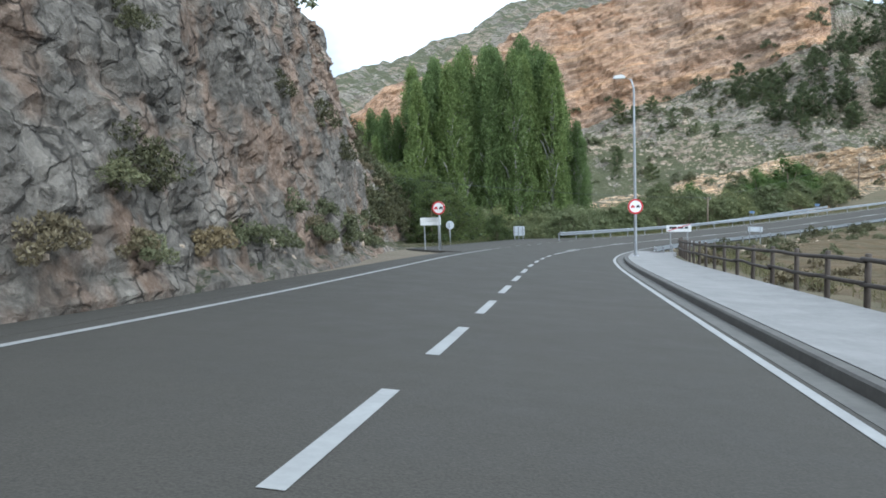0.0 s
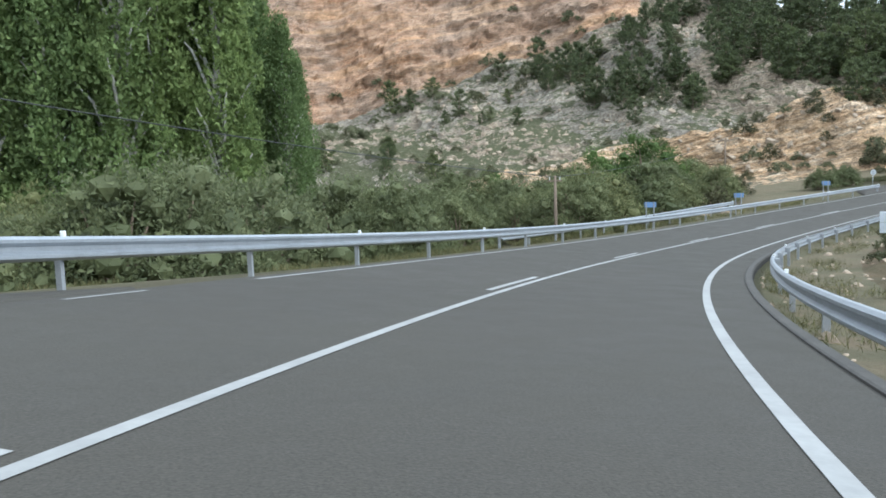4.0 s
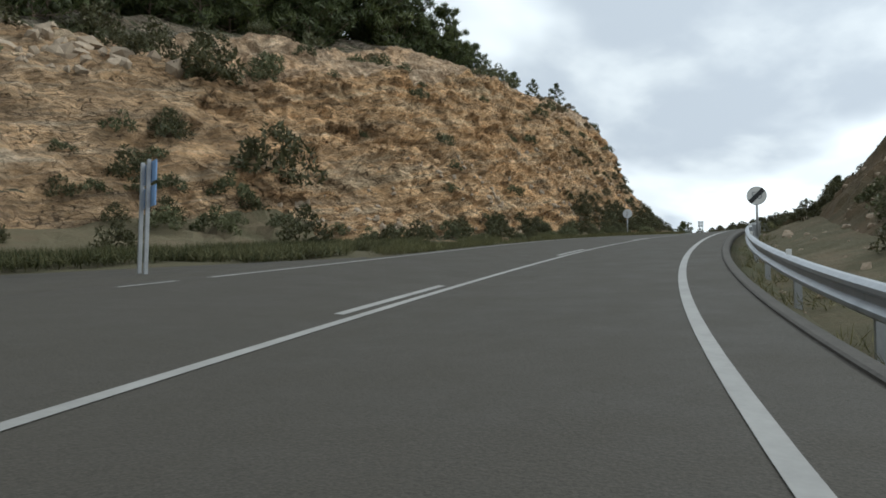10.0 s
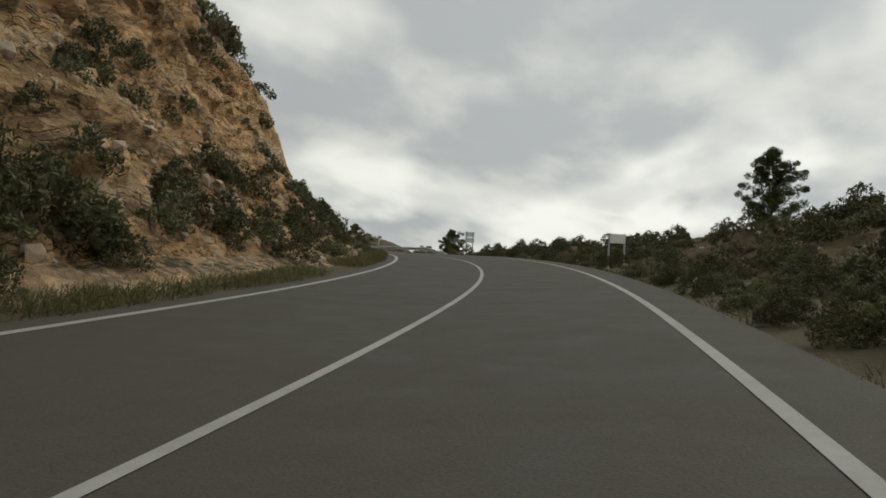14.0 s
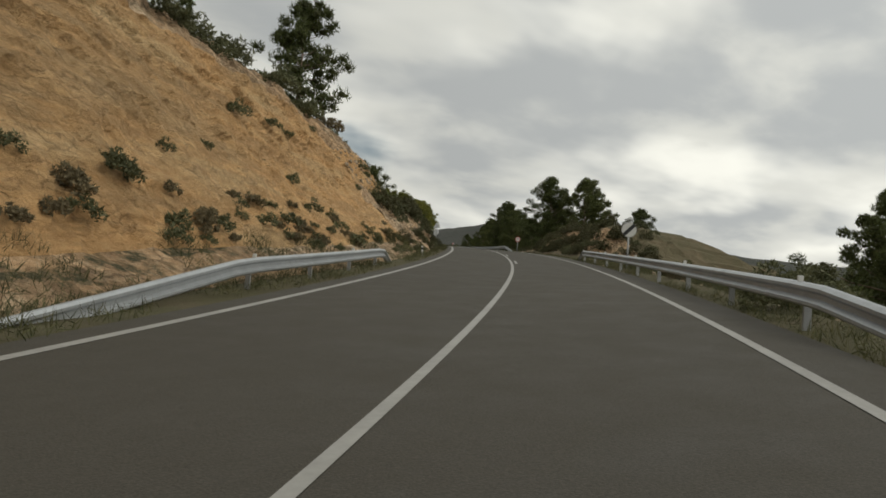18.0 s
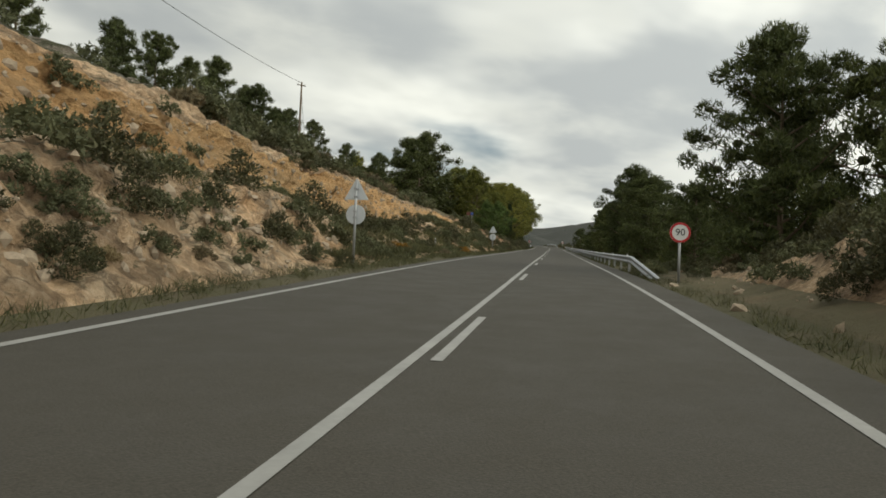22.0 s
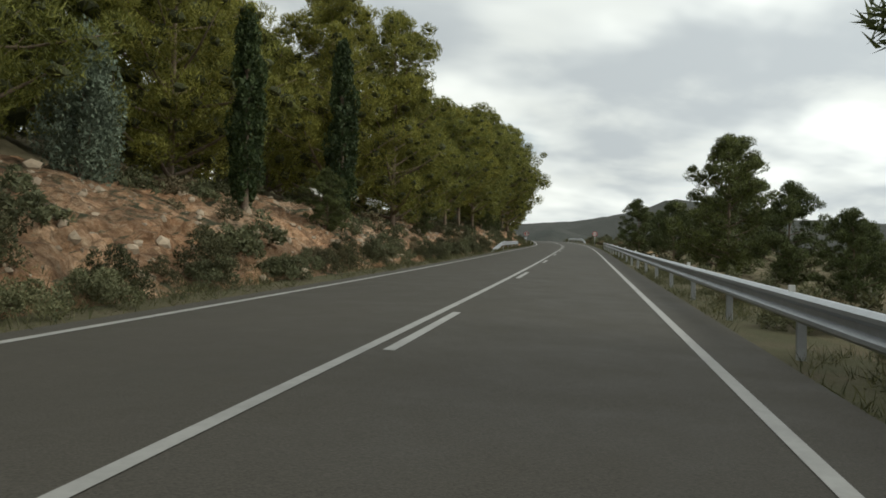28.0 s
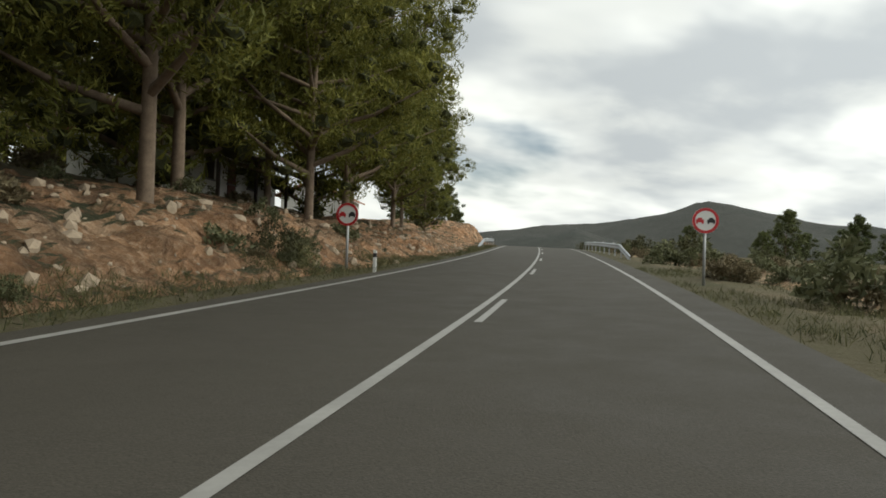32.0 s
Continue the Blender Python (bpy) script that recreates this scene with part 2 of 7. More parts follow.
def rock_material(name, tints, scrub=0.35, soil=(0.30, 0.22, 0.15), green=(0.06, 0.064, 0.036), bed=0.0, patch=0.05, crack=0.6, mottle=1.0, lie=0.7, beds=0.9, dip=0.0, pale=None):
    """Broken rock on steep faces, stony soil and thin scrub where the face lies flatter. tints: dark, middle, light and stained rock."""
    m, t, b = material(name)
    c = coords(t)
    geo = t.nodes.new("ShaderNodeNewGeometry")
    sep = t.nodes.new("ShaderNodeSeparateXYZ")
    link(t, geo.outputs["Normal"], sep.inputs[0])
    big = noise_node(t, patch, 4, 0.6, c)
    mid = noise_node(t, 0.6, 8, 0.72, c, (1, 1, 1 + bed * 5))
    fine = noise_node(t, 5.0, 6, 0.78, c)
    wob = t.nodes.new("ShaderNodeTexNoise")
    wob.inputs["Scale"].default_value, wob.inputs["Detail"].default_value = 1.4, 4
    link(t, c, wob.inputs["Vector"])
    wadd = t.nodes.new("ShaderNodeVectorMath")
    wadd.operation = "MULTIPLY_ADD"
    wadd.inputs[1].default_value = (0.7, 0.7, 0.7)
    link(t, wob.outputs["Color"], wadd.inputs[0])
    link(t, c, wadd.inputs[2])

    def blocks(scale, feature):
        mp = t.nodes.new("ShaderNodeMapping")
        mp.inputs["Scale"].default_value = (1, 1, 1.5 + bed * 4)
        link(t, wadd.outputs[0], mp.inputs["Vector"])
        v = t.nodes.new("ShaderNodeTexVoronoi")
        v.feature = feature
        v.inputs["Scale"].default_value = scale
        link(t, mp.outputs[0], v.inputs["Vector"])
        return v
    k = ramp(t, mid, [(0.34, tints[0]), (0.47, tints[1]), (0.62, tints[2])])
    k = mix(t, step_range(t, big, 0.47, 0.58), k, mix(t, 0.65, k, tints[3]))
    k = mix(t, 0.5, k, ramp(t, fine, [(0.36, tints[0]), (0.5, tints[1]), (0.64, tints[2])]))
    if bed:
        turn = t.nodes.new("ShaderNodeMapping")
        turn.inputs["Rotation"].default_value = (dip, dip * 0.6, 0)
        link(t, c, turn.inputs["Vector"])
        lay = noise_node(t, beds, 6, 0.65, turn.outputs[0], (0.14, 0.14, 1.6))
        k = mix(t, bed, k, ramp(t, lay, [(0.38, tints[0]), (0.5, tints[3]), (0.62, tints[2])]))
    for scale, low, high in ((0.7, 0.72, 1.22), (2.6, 0.7, 1.3)):
        v = blocks(scale, "F1")
        s2 = t.nodes.new("ShaderNodeSeparateColor")
        link(t, v.outputs["Color"], s2.inputs[0])
        k = mix(t, 1.0, k, ramp(t, s2.outputs[0], [(0.0, (1 - (1 - low) * mottle,) * 3), (1.0, (1 + (high - 1) * mottle,) * 3)]), "MULTIPLY")
    edge = blocks(1.5, "DISTANCE_TO_EDGE").outputs["Distance"]
    gap = math_node(t, "SUBTRACT", 1.0, step_range(t, math_node(t, "ADD", edge, math_node(t, "MULTIPLY", math_node(t, "SUBTRACT", fine, 0.5), 0.12)), 0.0, 0.07))
    gap = math_node(t, "MULTIPLY", math_node(t, "MULTIPLY", gap, crack), step_range(t, mid, 0.42, 0.56))
    k = mix(t, gap, k, tuple(v * 0.35 for v in tints[0]))
    sj = noise_node(t, 1.1, 7, 0.75, c)
    ground = mix(t, ramp(t, fine, [(0.4, (0, 0, 0)), (0.6, (1, 1, 1))]), tuple(v * 0.55 for v in soil), tuple(min(1, v * 1.3) for v in soil))
    ground = mix(t, step_range(t, sj, 0.60 - scrub * 0.3, 0.66 - scrub * 0.3), ground, mix(t, fine, tuple(v * 0.5 for v in green), tuple(v * 1.7 for v in green)))
    flat = math_node(t, "ADD", sep.outputs["Z"], math_node(t, "MULTIPLY", math_node(t, "SUBTRACT", sj, 0.5), 0.9))
    k = mix(t, step_range(t, flat, lie, lie + 0.16), k, ground)
    if pale:
        way = np.array(at(pale[1], 0)) - np.array(at(pale[0], 0))
        dot = t.nodes.new("ShaderNodeVectorMath")
        dot.operation = "DOT_PRODUCT"
        dot.inputs[1].default_value = tuple(way / float(way @ way))
        link(t, c, dot.inputs[0])
        along = math_node(t, "SUBTRACT", dot.outputs["Value"], float(np.array(at(pale[0], 0)) @ way / (way @ way)))
        along = math_node(t, "ADD", along, math_node(t, "MULTIPLY", math_node(t, "SUBTRACT", mid, 0.5), 1.2))
        k = mix(t, 1.0, k, mix(t, step_range(t, along, 0.0, 1.0), (0.9, 0.99, 1.16), (1.0, 1.0, 1.0)), "MULTIPLY")
    link(t, k, b.inputs["Base Color"])
    b.inputs["Roughness"].default_value = 0.92
    b.inputs["Specular IOR Level"].default_value = 0.2
    hgt = math_node(t, "ADD", math_node(t, "MULTIPLY", mid, 1.3), math_node(t, "ADD", math_node(t, "MULTIPLY", fine, 0.5), math_node(t, "MULTIPLY", gap, -0.35)))
    bump(t, b, hgt, 1.0, 0.4)
    return m


def ground_material(name, soil, dry, green, amount=0.5, size=1.0):
    m, t, b = material(name)
    c = coords(t)
    big = noise_node(t, 0.08 / size, 5, 0.6, c)
    mid = noise_node(t, 0.7 / size, 7, 0.72, c)
    fine = noise_node(t, 9 / size, 5, 0.75, c)
    k = mix(t, step_range(t, mid, 0.5 - amount * 0.3, 0.8 - amount * 0.3), soil, dry)
    k = mix(t, math_node(t, "MULTIPLY", step_range(t, big, 0.4, 0.62), step_range(t, mid, 0.38, 0.6)), k, green)
    k = mix(t, 0.55, k, mix(t, fine, tuple(v * 0.45 for v in soil), tuple(min(1, v * 1.5) for v in dry)))
    link(t, k, b.inputs["Base Color"])
    b.inputs["Roughness"].default_value = 0.95
    b.inputs["Specular IOR Level"].default_value = 0.15
    bump(t, b, math_node(t, "ADD", mid, math_node(t, "MULTIPLY", fine, 0.4)), 0.9, 0.12 * size)
    return m


def leaf_material(name, dark, light, glow=0.25):
    """Foliage that varies from leaf to leaf and from plant to plant and lets some light through."""
    m, t, b = material(name)
    geo = t.nodes.new("ShaderNodeNewGeometry")
    info = t.nodes.new("ShaderNodeObjectInfo")
    k = ramp(t, geo.outputs["Random Per Island"], [(0.0, dark), (1.0, light)])
    shift = ramp(t, info.outputs["Random"], [(0.0, (0.78, 0.8, 0.74)), (0.5, (1, 1, 1)), (1.0, (1.22, 1.15, 1.0))])
    patchy = ramp(t, noise_node(t, 0.7, 3, 0.6, coords(t)), [(0.3, (0.75,) * 3), (0.7, (1.2,) * 3)])
    k = mix(t, 1.0, mix(t, 1.0, k, shift, "MULTIPLY"), patchy, "MULTIPLY")
    link(t, k, b.inputs["Base Color"])
    b.inputs["Roughness"].default_value = 0.65
    b.inputs["Specular IOR Level"].default_value = 0.25
    tr = t.nodes.new("ShaderNodeBsdfTranslucent")
    link(t, k, tr.inputs["Color"])
    ms = t.nodes.new("ShaderNodeMixShader")
    ms.inputs[0].default_value = glow
    link(t, b.outputs[0], ms.inputs[1])
    link(t, tr.outputs[0], ms.inputs[2])
    link(t, ms.outputs[0], t.nodes["Material Output"].inputs["Surface"])
    return m


ASPHALT = asphalt_material()
PAINT = simple("road_paint", (0.265, 0.262, 0.25), 0.6, 0, 0.25, 1.5, 0.002)
CONCRETE = simple("concrete", (0.19, 0.183, 0.173), 0.9, 0, 0.25, 1.2, 0.004)
GUTTER = simple("stained_gutter_concrete", (0.095, 0.09, 0.08), 0.9, 0, 0.35, 1.5, 0.004)
KERB = simple("kerb_concrete", (0.088, 0.082, 0.073), 0.9, 0, 0.3, 1.8, 0.004)
EDGING = simple("dark_edging_concrete", (0.055, 0.05, 0.043), 0.9, 0, 0.4, 2.5, 0.01)
STEEL = simple("galvanised_steel", (0.40, 0.42, 0.44), 0.45, 0.75, 0.18, 3.0)
POST_STEEL = simple("post_steel", (0.36, 0.37, 0.38), 0.5, 0.6, 0.2, 4.0)
SIGN_BACK = simple("sign_back_aluminium", (0.60, 0.63, 0.66), 0.5, 0.15, 0.1, 5.0)
BLUE_BACK = simple("blue_sign_back", (0.2, 0.33, 0.56), 0.5, 0.1, 0.1, 5.0)
SIGN_WHITE = simple("sign_white", (0.66, 0.66, 0.645), 0.4, 0, 0.06, 5.0)
SIGN_RED = simple("sign_red", (0.44, 0.014, 0.02), 0.4, 0, 0.08, 5.0)
SIGN_BLACK = simple("sign_black", (0.02, 0.02, 0.022), 0.5, 0, 0.1, 5.0)
SIGN_GREY = simple("sign_grey", (0.25, 0.26, 0.27), 0.5, 0, 0.1, 5.0)
WOOD = simple("fence_wood", (0.055, 0.042, 0.032), 0.85, 0, 0.35, 5.0, 0.004)
POLE_WOOD = simple("pole_wood", (0.16, 0.12, 0.085), 0.85, 0, 0.3, 4.0, 0.004)
IRON = simple("drain_iron", (0.06, 0.055, 0.05), 0.7, 0.5, 0.3, 5.0)
BARK = simple("pine_bark", (0.19, 0.14, 0.1), 0.95, 0, 0.45, 5.0, 0.02)
PALE_BARK = simple("pale_bark", (0.34, 0.32, 0.28), 0.9, 0, 0.4, 4.0, 0.01)
WALL_WHITE = simple("white_render", (0.84, 0.83, 0.80), 0.9, 0, 0.1, 1.0, 0.003)
ROOF_TILE = simple("clay_tile", (0.30, 0.13, 0.075), 0.9, 0, 0.35, 3.0, 0.02)
DARK_WOOD = simple("dark_timber", (0.05, 0.035, 0.026), 0.8, 0, 0.3, 4.0, 0.004)
DOOR_RED = simple("brown_door", (0.14, 0.05, 0.035), 0.7, 0, 0.2, 4.0)
CABLE = simple("black_cable", (0.03, 0.03, 0.03), 0.6, 0, 0.1, 5.0)
LAMP_GLASS = simple("lamp_glass", (0.7, 0.72, 0.74), 0.25, 0, 0.05, 5.0)
LEAF_PINE = leaf_material("pine_needles", (0.04, 0.054, 0.018), (0.118, 0.138, 0.048), 0.2)
LEAF_PINE_WARM = leaf_material("olive_pine_needles", (0.095, 0.106, 0.024), (0.27, 0.265, 0.062), 0.3)
# the INNER colours are darker than the needles: crown shade painted onto solid cores
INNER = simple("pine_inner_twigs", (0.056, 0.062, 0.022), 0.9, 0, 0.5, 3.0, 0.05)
# hillside pines: needles and cores lightened and greyed, distance haze put into the colour
LEAF_FAR_PINE = leaf_material("grey_green_pine_needles", (0.05, 0.066, 0.026), (0.125, 0.148, 0.06), 0.25)
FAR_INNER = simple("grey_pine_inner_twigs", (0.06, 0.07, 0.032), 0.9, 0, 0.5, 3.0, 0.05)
LEAF_POPLAR = leaf_material("poplar_leaves", (0.1, 0.145, 0.05), (0.2, 0.26, 0.1), 0.5)
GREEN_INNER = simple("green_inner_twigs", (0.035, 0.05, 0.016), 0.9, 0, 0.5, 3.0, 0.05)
LEAF_RIVER = leaf_material("dark_riverside_leaves", (0.045, 0.065, 0.02), (0.115, 0.145, 0.05), 0.4)
LEAF_DARK = leaf_material("dark_olive_scrub", (0.04, 0.042, 0.02), (0.11, 0.106, 0.052), 0.2)
LEAF_CYPRESS = leaf_material("cypress_leaves", (0.02, 0.035, 0.014), (0.06, 0.085, 0.03), 0.15)
LEAF_BLUE = leaf_material("blue_cedar_needles", (0.085, 0.11, 0.078), (0.2, 0.24, 0.17), 0.15)
LEAF_BUSH = leaf_material("riverside_leaves", (0.09, 0.105, 0.048), (0.19, 0.205, 0.1), 0.45)
LEAF_GREEN = leaf_material("bright_green_leaves", (0.068, 0.108, 0.03), (0.135, 0.188, 0.055), 0.42)
LEAF_SCRUB = leaf_material("grey_green_scrub", (0.078, 0.086, 0.044), (0.19, 0.19, 0.105), 0.22)
LEAF_DRY = leaf_material("dry_scrub", (0.11, 0.088, 0.052), (0.25, 0.205, 0.125), 0.2)
LEAF_GORSE = leaf_material("gorse_flowers", (0.12, 0.07, 0.01), (0.42, 0.2, 0.025), 0.2)
LEAF_GRASS = leaf_material("verge_grass", (0.04, 0.05, 0.02), (0.15, 0.14, 0.068), 0.3)

GREY_ROCK = rock_material("grey_conglomerate", [(0.085, 0.075, 0.062), (0.2, 0.178, 0.148), (0.37, 0.33, 0.275), (0.36, 0.19, 0.1)], 0.5, (0.25, 0.205, 0.15), patch=0.35, crack=0.75, mottle=0.8, lie=0.8)
ORANGE_ROCK = rock_material("orange_cut_rock", [(0.21, 0.138, 0.078), (0.49, 0.325, 0.172), (0.63, 0.48, 0.31), (0.6, 0.34, 0.15)], 0.5, (0.35, 0.26, 0.165), bed=0.5, patch=0.09, crack=0.9, mottle=1.05, lie=0.88, dip=0.25, pale=(166, 192))
SMOOTH_ROCK = rock_material("smooth_orange_cut", [(0.34, 0.212, 0.108), (0.53, 0.345, 0.172), (0.64, 0.46, 0.26), (0.58, 0.32, 0.135)], 0.2, (0.44, 0.30, 0.165), bed=0.35, patch=0.06, crack=0.35, mottle=0.4, lie=0.95, beds=0.6, dip=0.1)
STONY_BANK = rock_material("stony_bank", [(0.23, 0.157, 0.098), (0.44, 0.305, 0.19), (0.62, 0.50, 0.36), (0.52, 0.31, 0.155)], 0.5, (0.34, 0.24, 0.155), patch=0.12, crack=0.5, mottle=1.0, lie=0.88)
RED_BANK = rock_material("red_earth_bank", [(0.15, 0.088, 0.05), (0.31, 0.18, 0.1), (0.52, 0.4, 0.28), (0.33, 0.16, 0.075)], 0.4, (0.2, 0.122, 0.078), patch=0.3, crack=0.4, lie=0.84)
HILL = rock_material("scrub_hillside", [(0.105, 0.092, 0.072), (0.22, 0.196, 0.158), (0.4, 0.36, 0.295), (0.36, 0.25, 0.15)], 0.82, (0.24, 0.21, 0.155), (0.066, 0.068, 0.034), bed=0.15, patch=0.03, crack=0.7)
CLIFF = rock_material("orange_cliff", [(0.15, 0.115, 0.088), (0.52, 0.235, 0.09), (0.52, 0.37, 0.235), (0.27, 0.245, 0.21)], 0.4, (0.3, 0.26, 0.205), bed=0.45, patch=0.035, crack=0.7, mottle=0.7, lie=0.9, beds=0.22, dip=0.18)
VERGE = ground_material("dry_verge", (0.105, 0.085, 0.06), (0.085, 0.078, 0.045), (0.045, 0.055, 0.024), 0.7)
GRAVEL = ground_material("sandy_gravel", (0.19, 0.155, 0.115), (0.16, 0.135, 0.1), (0.1, 0.095, 0.06), 0.4)
SCRUBLAND = ground_material("scrubland", (0.15, 0.108, 0.072), (0.105, 0.094, 0.058), (0.052, 0.058, 0.03), 0.75)
DARK_SOIL = ground_material("brown_scrub_soil", (0.13, 0.085, 0.052), (0.085, 0.068, 0.04), (0.04, 0.042, 0.022), 0.75)
# scrub colour greyed towards blue, with the haze of distance in the base colour
FAR_GROUND = ground_material("far_hills", (0.072, 0.073, 0.067), (0.052, 0.055, 0.05), (0.03, 0.038, 0.034), 0.6, 22.0)


# ---- builders ----
def hash3(ix, iy, iz, seed):
    n = (ix * 374761393 + iy * 668265263 + iz * 2147483647 + seed * 974634777) & 0xFFFFFFFF
    n = ((n ^ (n >> 13)) * 1274126177) & 0xFFFFFFFF
    return ((n ^ (n >> 16)) & 0xFFFF) / 65535.0


def vnoise(p, seed=0):
    i = np.floor(p).astype(np.int64)
    f = p - i
    f = f * f * (3 - 2 * f)
    out = 0
    for dx in (0, 1):
        for dy in (0, 1):
            for dz in (0, 1):
                w = (f[..., 0] if dx else 1 - f[..., 0]) * (f[..., 1] if dy else 1 - f[..., 1]) * (f[..., 2] if dz else 1 - f[..., 2])
                out = out + w * hash3(i[..., 0] + dx, i[..., 1] + dy, i[..., 2] + dz, seed)
    return out * 2 - 1


def fbm(p, octaves=4, gain=0.5, seed=0, ridged=False):
    total, amp = 0, 1.0
    for o in range(octaves):
        n = vnoise(p * (2.03 ** o) + o * 17.3, seed + o)
        total = total + amp * ((1 - 2 * np.abs(n)) if ridged else n)
        amp *= gain
    return total


def raw_mesh(name, verts, faces, mats, smooth=False, index=None):
    me = bpy.data.meshes.new(name)
    me.from_pydata(np.asarray(verts, float).reshape(-1, 3).tolist(), [], [list(map(int, f)) for f in faces])
    for m in (mats if isinstance(mats, (list, tuple)) else [mats]):
        me.materials.append(m)
    if index is not None:
        me.polygons.foreach_set("material_index", np.asarray(index, dtype=np.int32))
    if smooth:
        me.polygons.foreach_set("use_smooth", np.ones(len(me.polygons), dtype=bool))
    me.update()
    return me


def grid_mesh(name, V, m, smooth=True):
    n, k = V.shape[:2]
    idx = np.arange(n * k).reshape(n, k)
    F = np.stack([idx[:-1, :-1], idx[1:, :-1], idx[1:, 1:], idx[:-1, 1:]], -1).reshape(-1, 4)
    return raw_mesh(name, V, F, m, smooth)


def structure(name, me, label, category):
    return tagged(new(name, me), label, category, kind="structure")


def part(name, bm, m, parent=None, label=""):
    """One mesh object under a thing, from a bmesh or a mesh."""
    if isinstance(bm, bmesh.types.BMesh):
        me = bpy.data.meshes.new(name)
        bm.to_mesh(me)
        bm.free()
        me.materials.append(m)
    else:
        me = bm
    ob = new(name, me)
    if parent is not None:
        ob.parent = parent
    if label:
        ob["label"] = label
    return ob


def thing(name, label, category, group="", m=None):
    ob = new(name)
    ob.empty_display_size = 0.2
    if m is not None:
        ob.matrix_world = m
    return tagged(ob, label, category, group)


def box(bm, lo, hi, bevel=0.0):
    r = bmesh.ops.create_cube(bm, size=1.0)
    sc = [hi[i] - lo[i] for i in range(3)]
    ce = [(hi[i] + lo[i]) / 2 for i in range(3)]
    bmesh.ops.scale(bm, vec=sc, verts=r["verts"])
    bmesh.ops.translate(bm, vec=ce, verts=r["verts"])
    if bevel:
        es = list({e for v in r["verts"] for e in v.link_edges})
        bmesh.ops.bevel(bm, geom=es, offset=bevel, segments=2, affect="EDGES", profile=0.5)
    return bm


def tube(bm, a, b, r0, r1=None, seg=10):
    a, b = Vector(a), Vector(b)
    r = bmesh.ops.create_cone(bm, cap_ends=True, segments=seg, radius1=r0, radius2=r0 if r1 is None else r1, depth=(b - a).length)
    turn = (b - a).to_track_quat("Z", "Y").to_matrix().to_4x4()
    bmesh.ops.transform(bm, matrix=Matrix.Translation((a + b) / 2) @ turn, verts=r["verts"])
    for f in {f for v in r["verts"] for f in v.link_faces}:
        f.smooth = len(f.verts) == 4
    return bm


def disc(bm, centre, r, y0, y1, seg=40, rin=0.0):
    """A round plate in the x-z plane, from y0 to y1, with an open middle where rin is given."""
    if rin <= 0:
        res = bmesh.ops.create_cone(bm, cap_ends=True, segments=seg, radius1=r, radius2=r, depth=abs(y1 - y0))
        bmesh.ops.rotate(bm, cent=(0, 0, 0), matrix=Matrix.Rotation(radians(90), 3, "X"), verts=res["verts"])
        bmesh.ops.translate(bm, vec=(centre[0], (y0 + y1) / 2, centre[1]), verts=res["verts"])
        return bm
    rings = []
    for rad, y in ((r, y0), (r, y1), (rin, y1), (rin, y0)):
        rings.append([bm.verts.new((centre[0] + rad * math.cos(2 * math.pi * i / seg), y, centre[1] + rad * math.sin(2 * math.pi * i / seg))) for i in range(seg)])
    for k in range(4):
        p, q = rings[k], rings[(k + 1) % 4]
        for i in range(seg):
            bm.faces.new((p[i], p[(i + 1) % seg], q[(i + 1) % seg], q[i]))
    bmesh.ops.recalc_face_normals(bm, faces=bm.faces)
    return bm


def prism(bm, outline, y0, y1):
    """An upright plate with the given x-z outline."""
    f = [bm.verts.new((x, y0, z)) for x, z in outline]
    g = [bm.verts.new((x, y1, z)) for x, z in outline]
    n = len(outline)
    bm.faces.new(f)
    bm.faces.new(list(reversed(g)))
    for i in range(n):
        bm.faces.new((f[(i + 1) % n], f[i], g[i], g[(i + 1) % n]))
    bmesh.ops.recalc_face_normals(bm, faces=bm.faces)
    return bm


def ribbon(name, s, offs, m, hs=0.0, smooth=True):
    s = np.asarray(s, float)
    V = at(s[:, None], np.asarray(offs, float)[None], np.broadcast_to(hs, (len(s), len(offs))))
    return grid_mesh(name, V, m, smooth)


def tapered(verts, faces, pts, radii, seg=7):
    """Adds a bent tapering stem through pts to lists of verts and faces."""
    base = len(verts)
    pts = [Vector(p) for p in pts]
    for i, p in enumerate(pts):
        d = (pts[min(i + 1, len(pts) - 1)] - pts[max(i - 1, 0)]).normalized()
        u = d.orthogonal().normalized()
        w = d.cross(u)
        for k in range(seg):
            a = 2 * math.pi * k / seg
            verts.append(p + (u * math.cos(a) + w * math.sin(a)) * radii[i])
    for i in range(len(pts) - 1):
        for k in range(seg):
            a, b = base + i * seg + k, base + i * seg + (k + 1) % seg
            faces.append((a, b, b + seg, a + seg))
    faces.append(tuple(base + (len(pts) - 1) * seg + k for k in range(seg)))


ICO = [(0, 0.53, 0.85), (0, -0.53, 0.85), (0, 0.53, -0.85), (0, -0.53, -0.85), (0.53, 0.85, 0), (-0.53, 0.85, 0), (0.53, -0.85, 0), (-0.53, -0.85, 0), (0.85, 0, 0.53), (-0.85, 0, 0.53), (0.85, 0, -0.53), (-0.85, 0, -0.53)]
ICO_F = [(0, 1, 8), (0, 9, 1), (0, 4, 5), (0, 8, 4), (0, 5, 9), (1, 6, 8), (1, 7, 6), (1, 9, 7), (2, 3, 11), (2, 10, 3), (2, 5, 4), (2, 4, 10), (2, 11, 5), (3, 6, 7), (3, 10, 6), (3, 7, 11), (4, 8, 10), (5, 11, 9), (6, 10, 8), (7, 9, 11)]


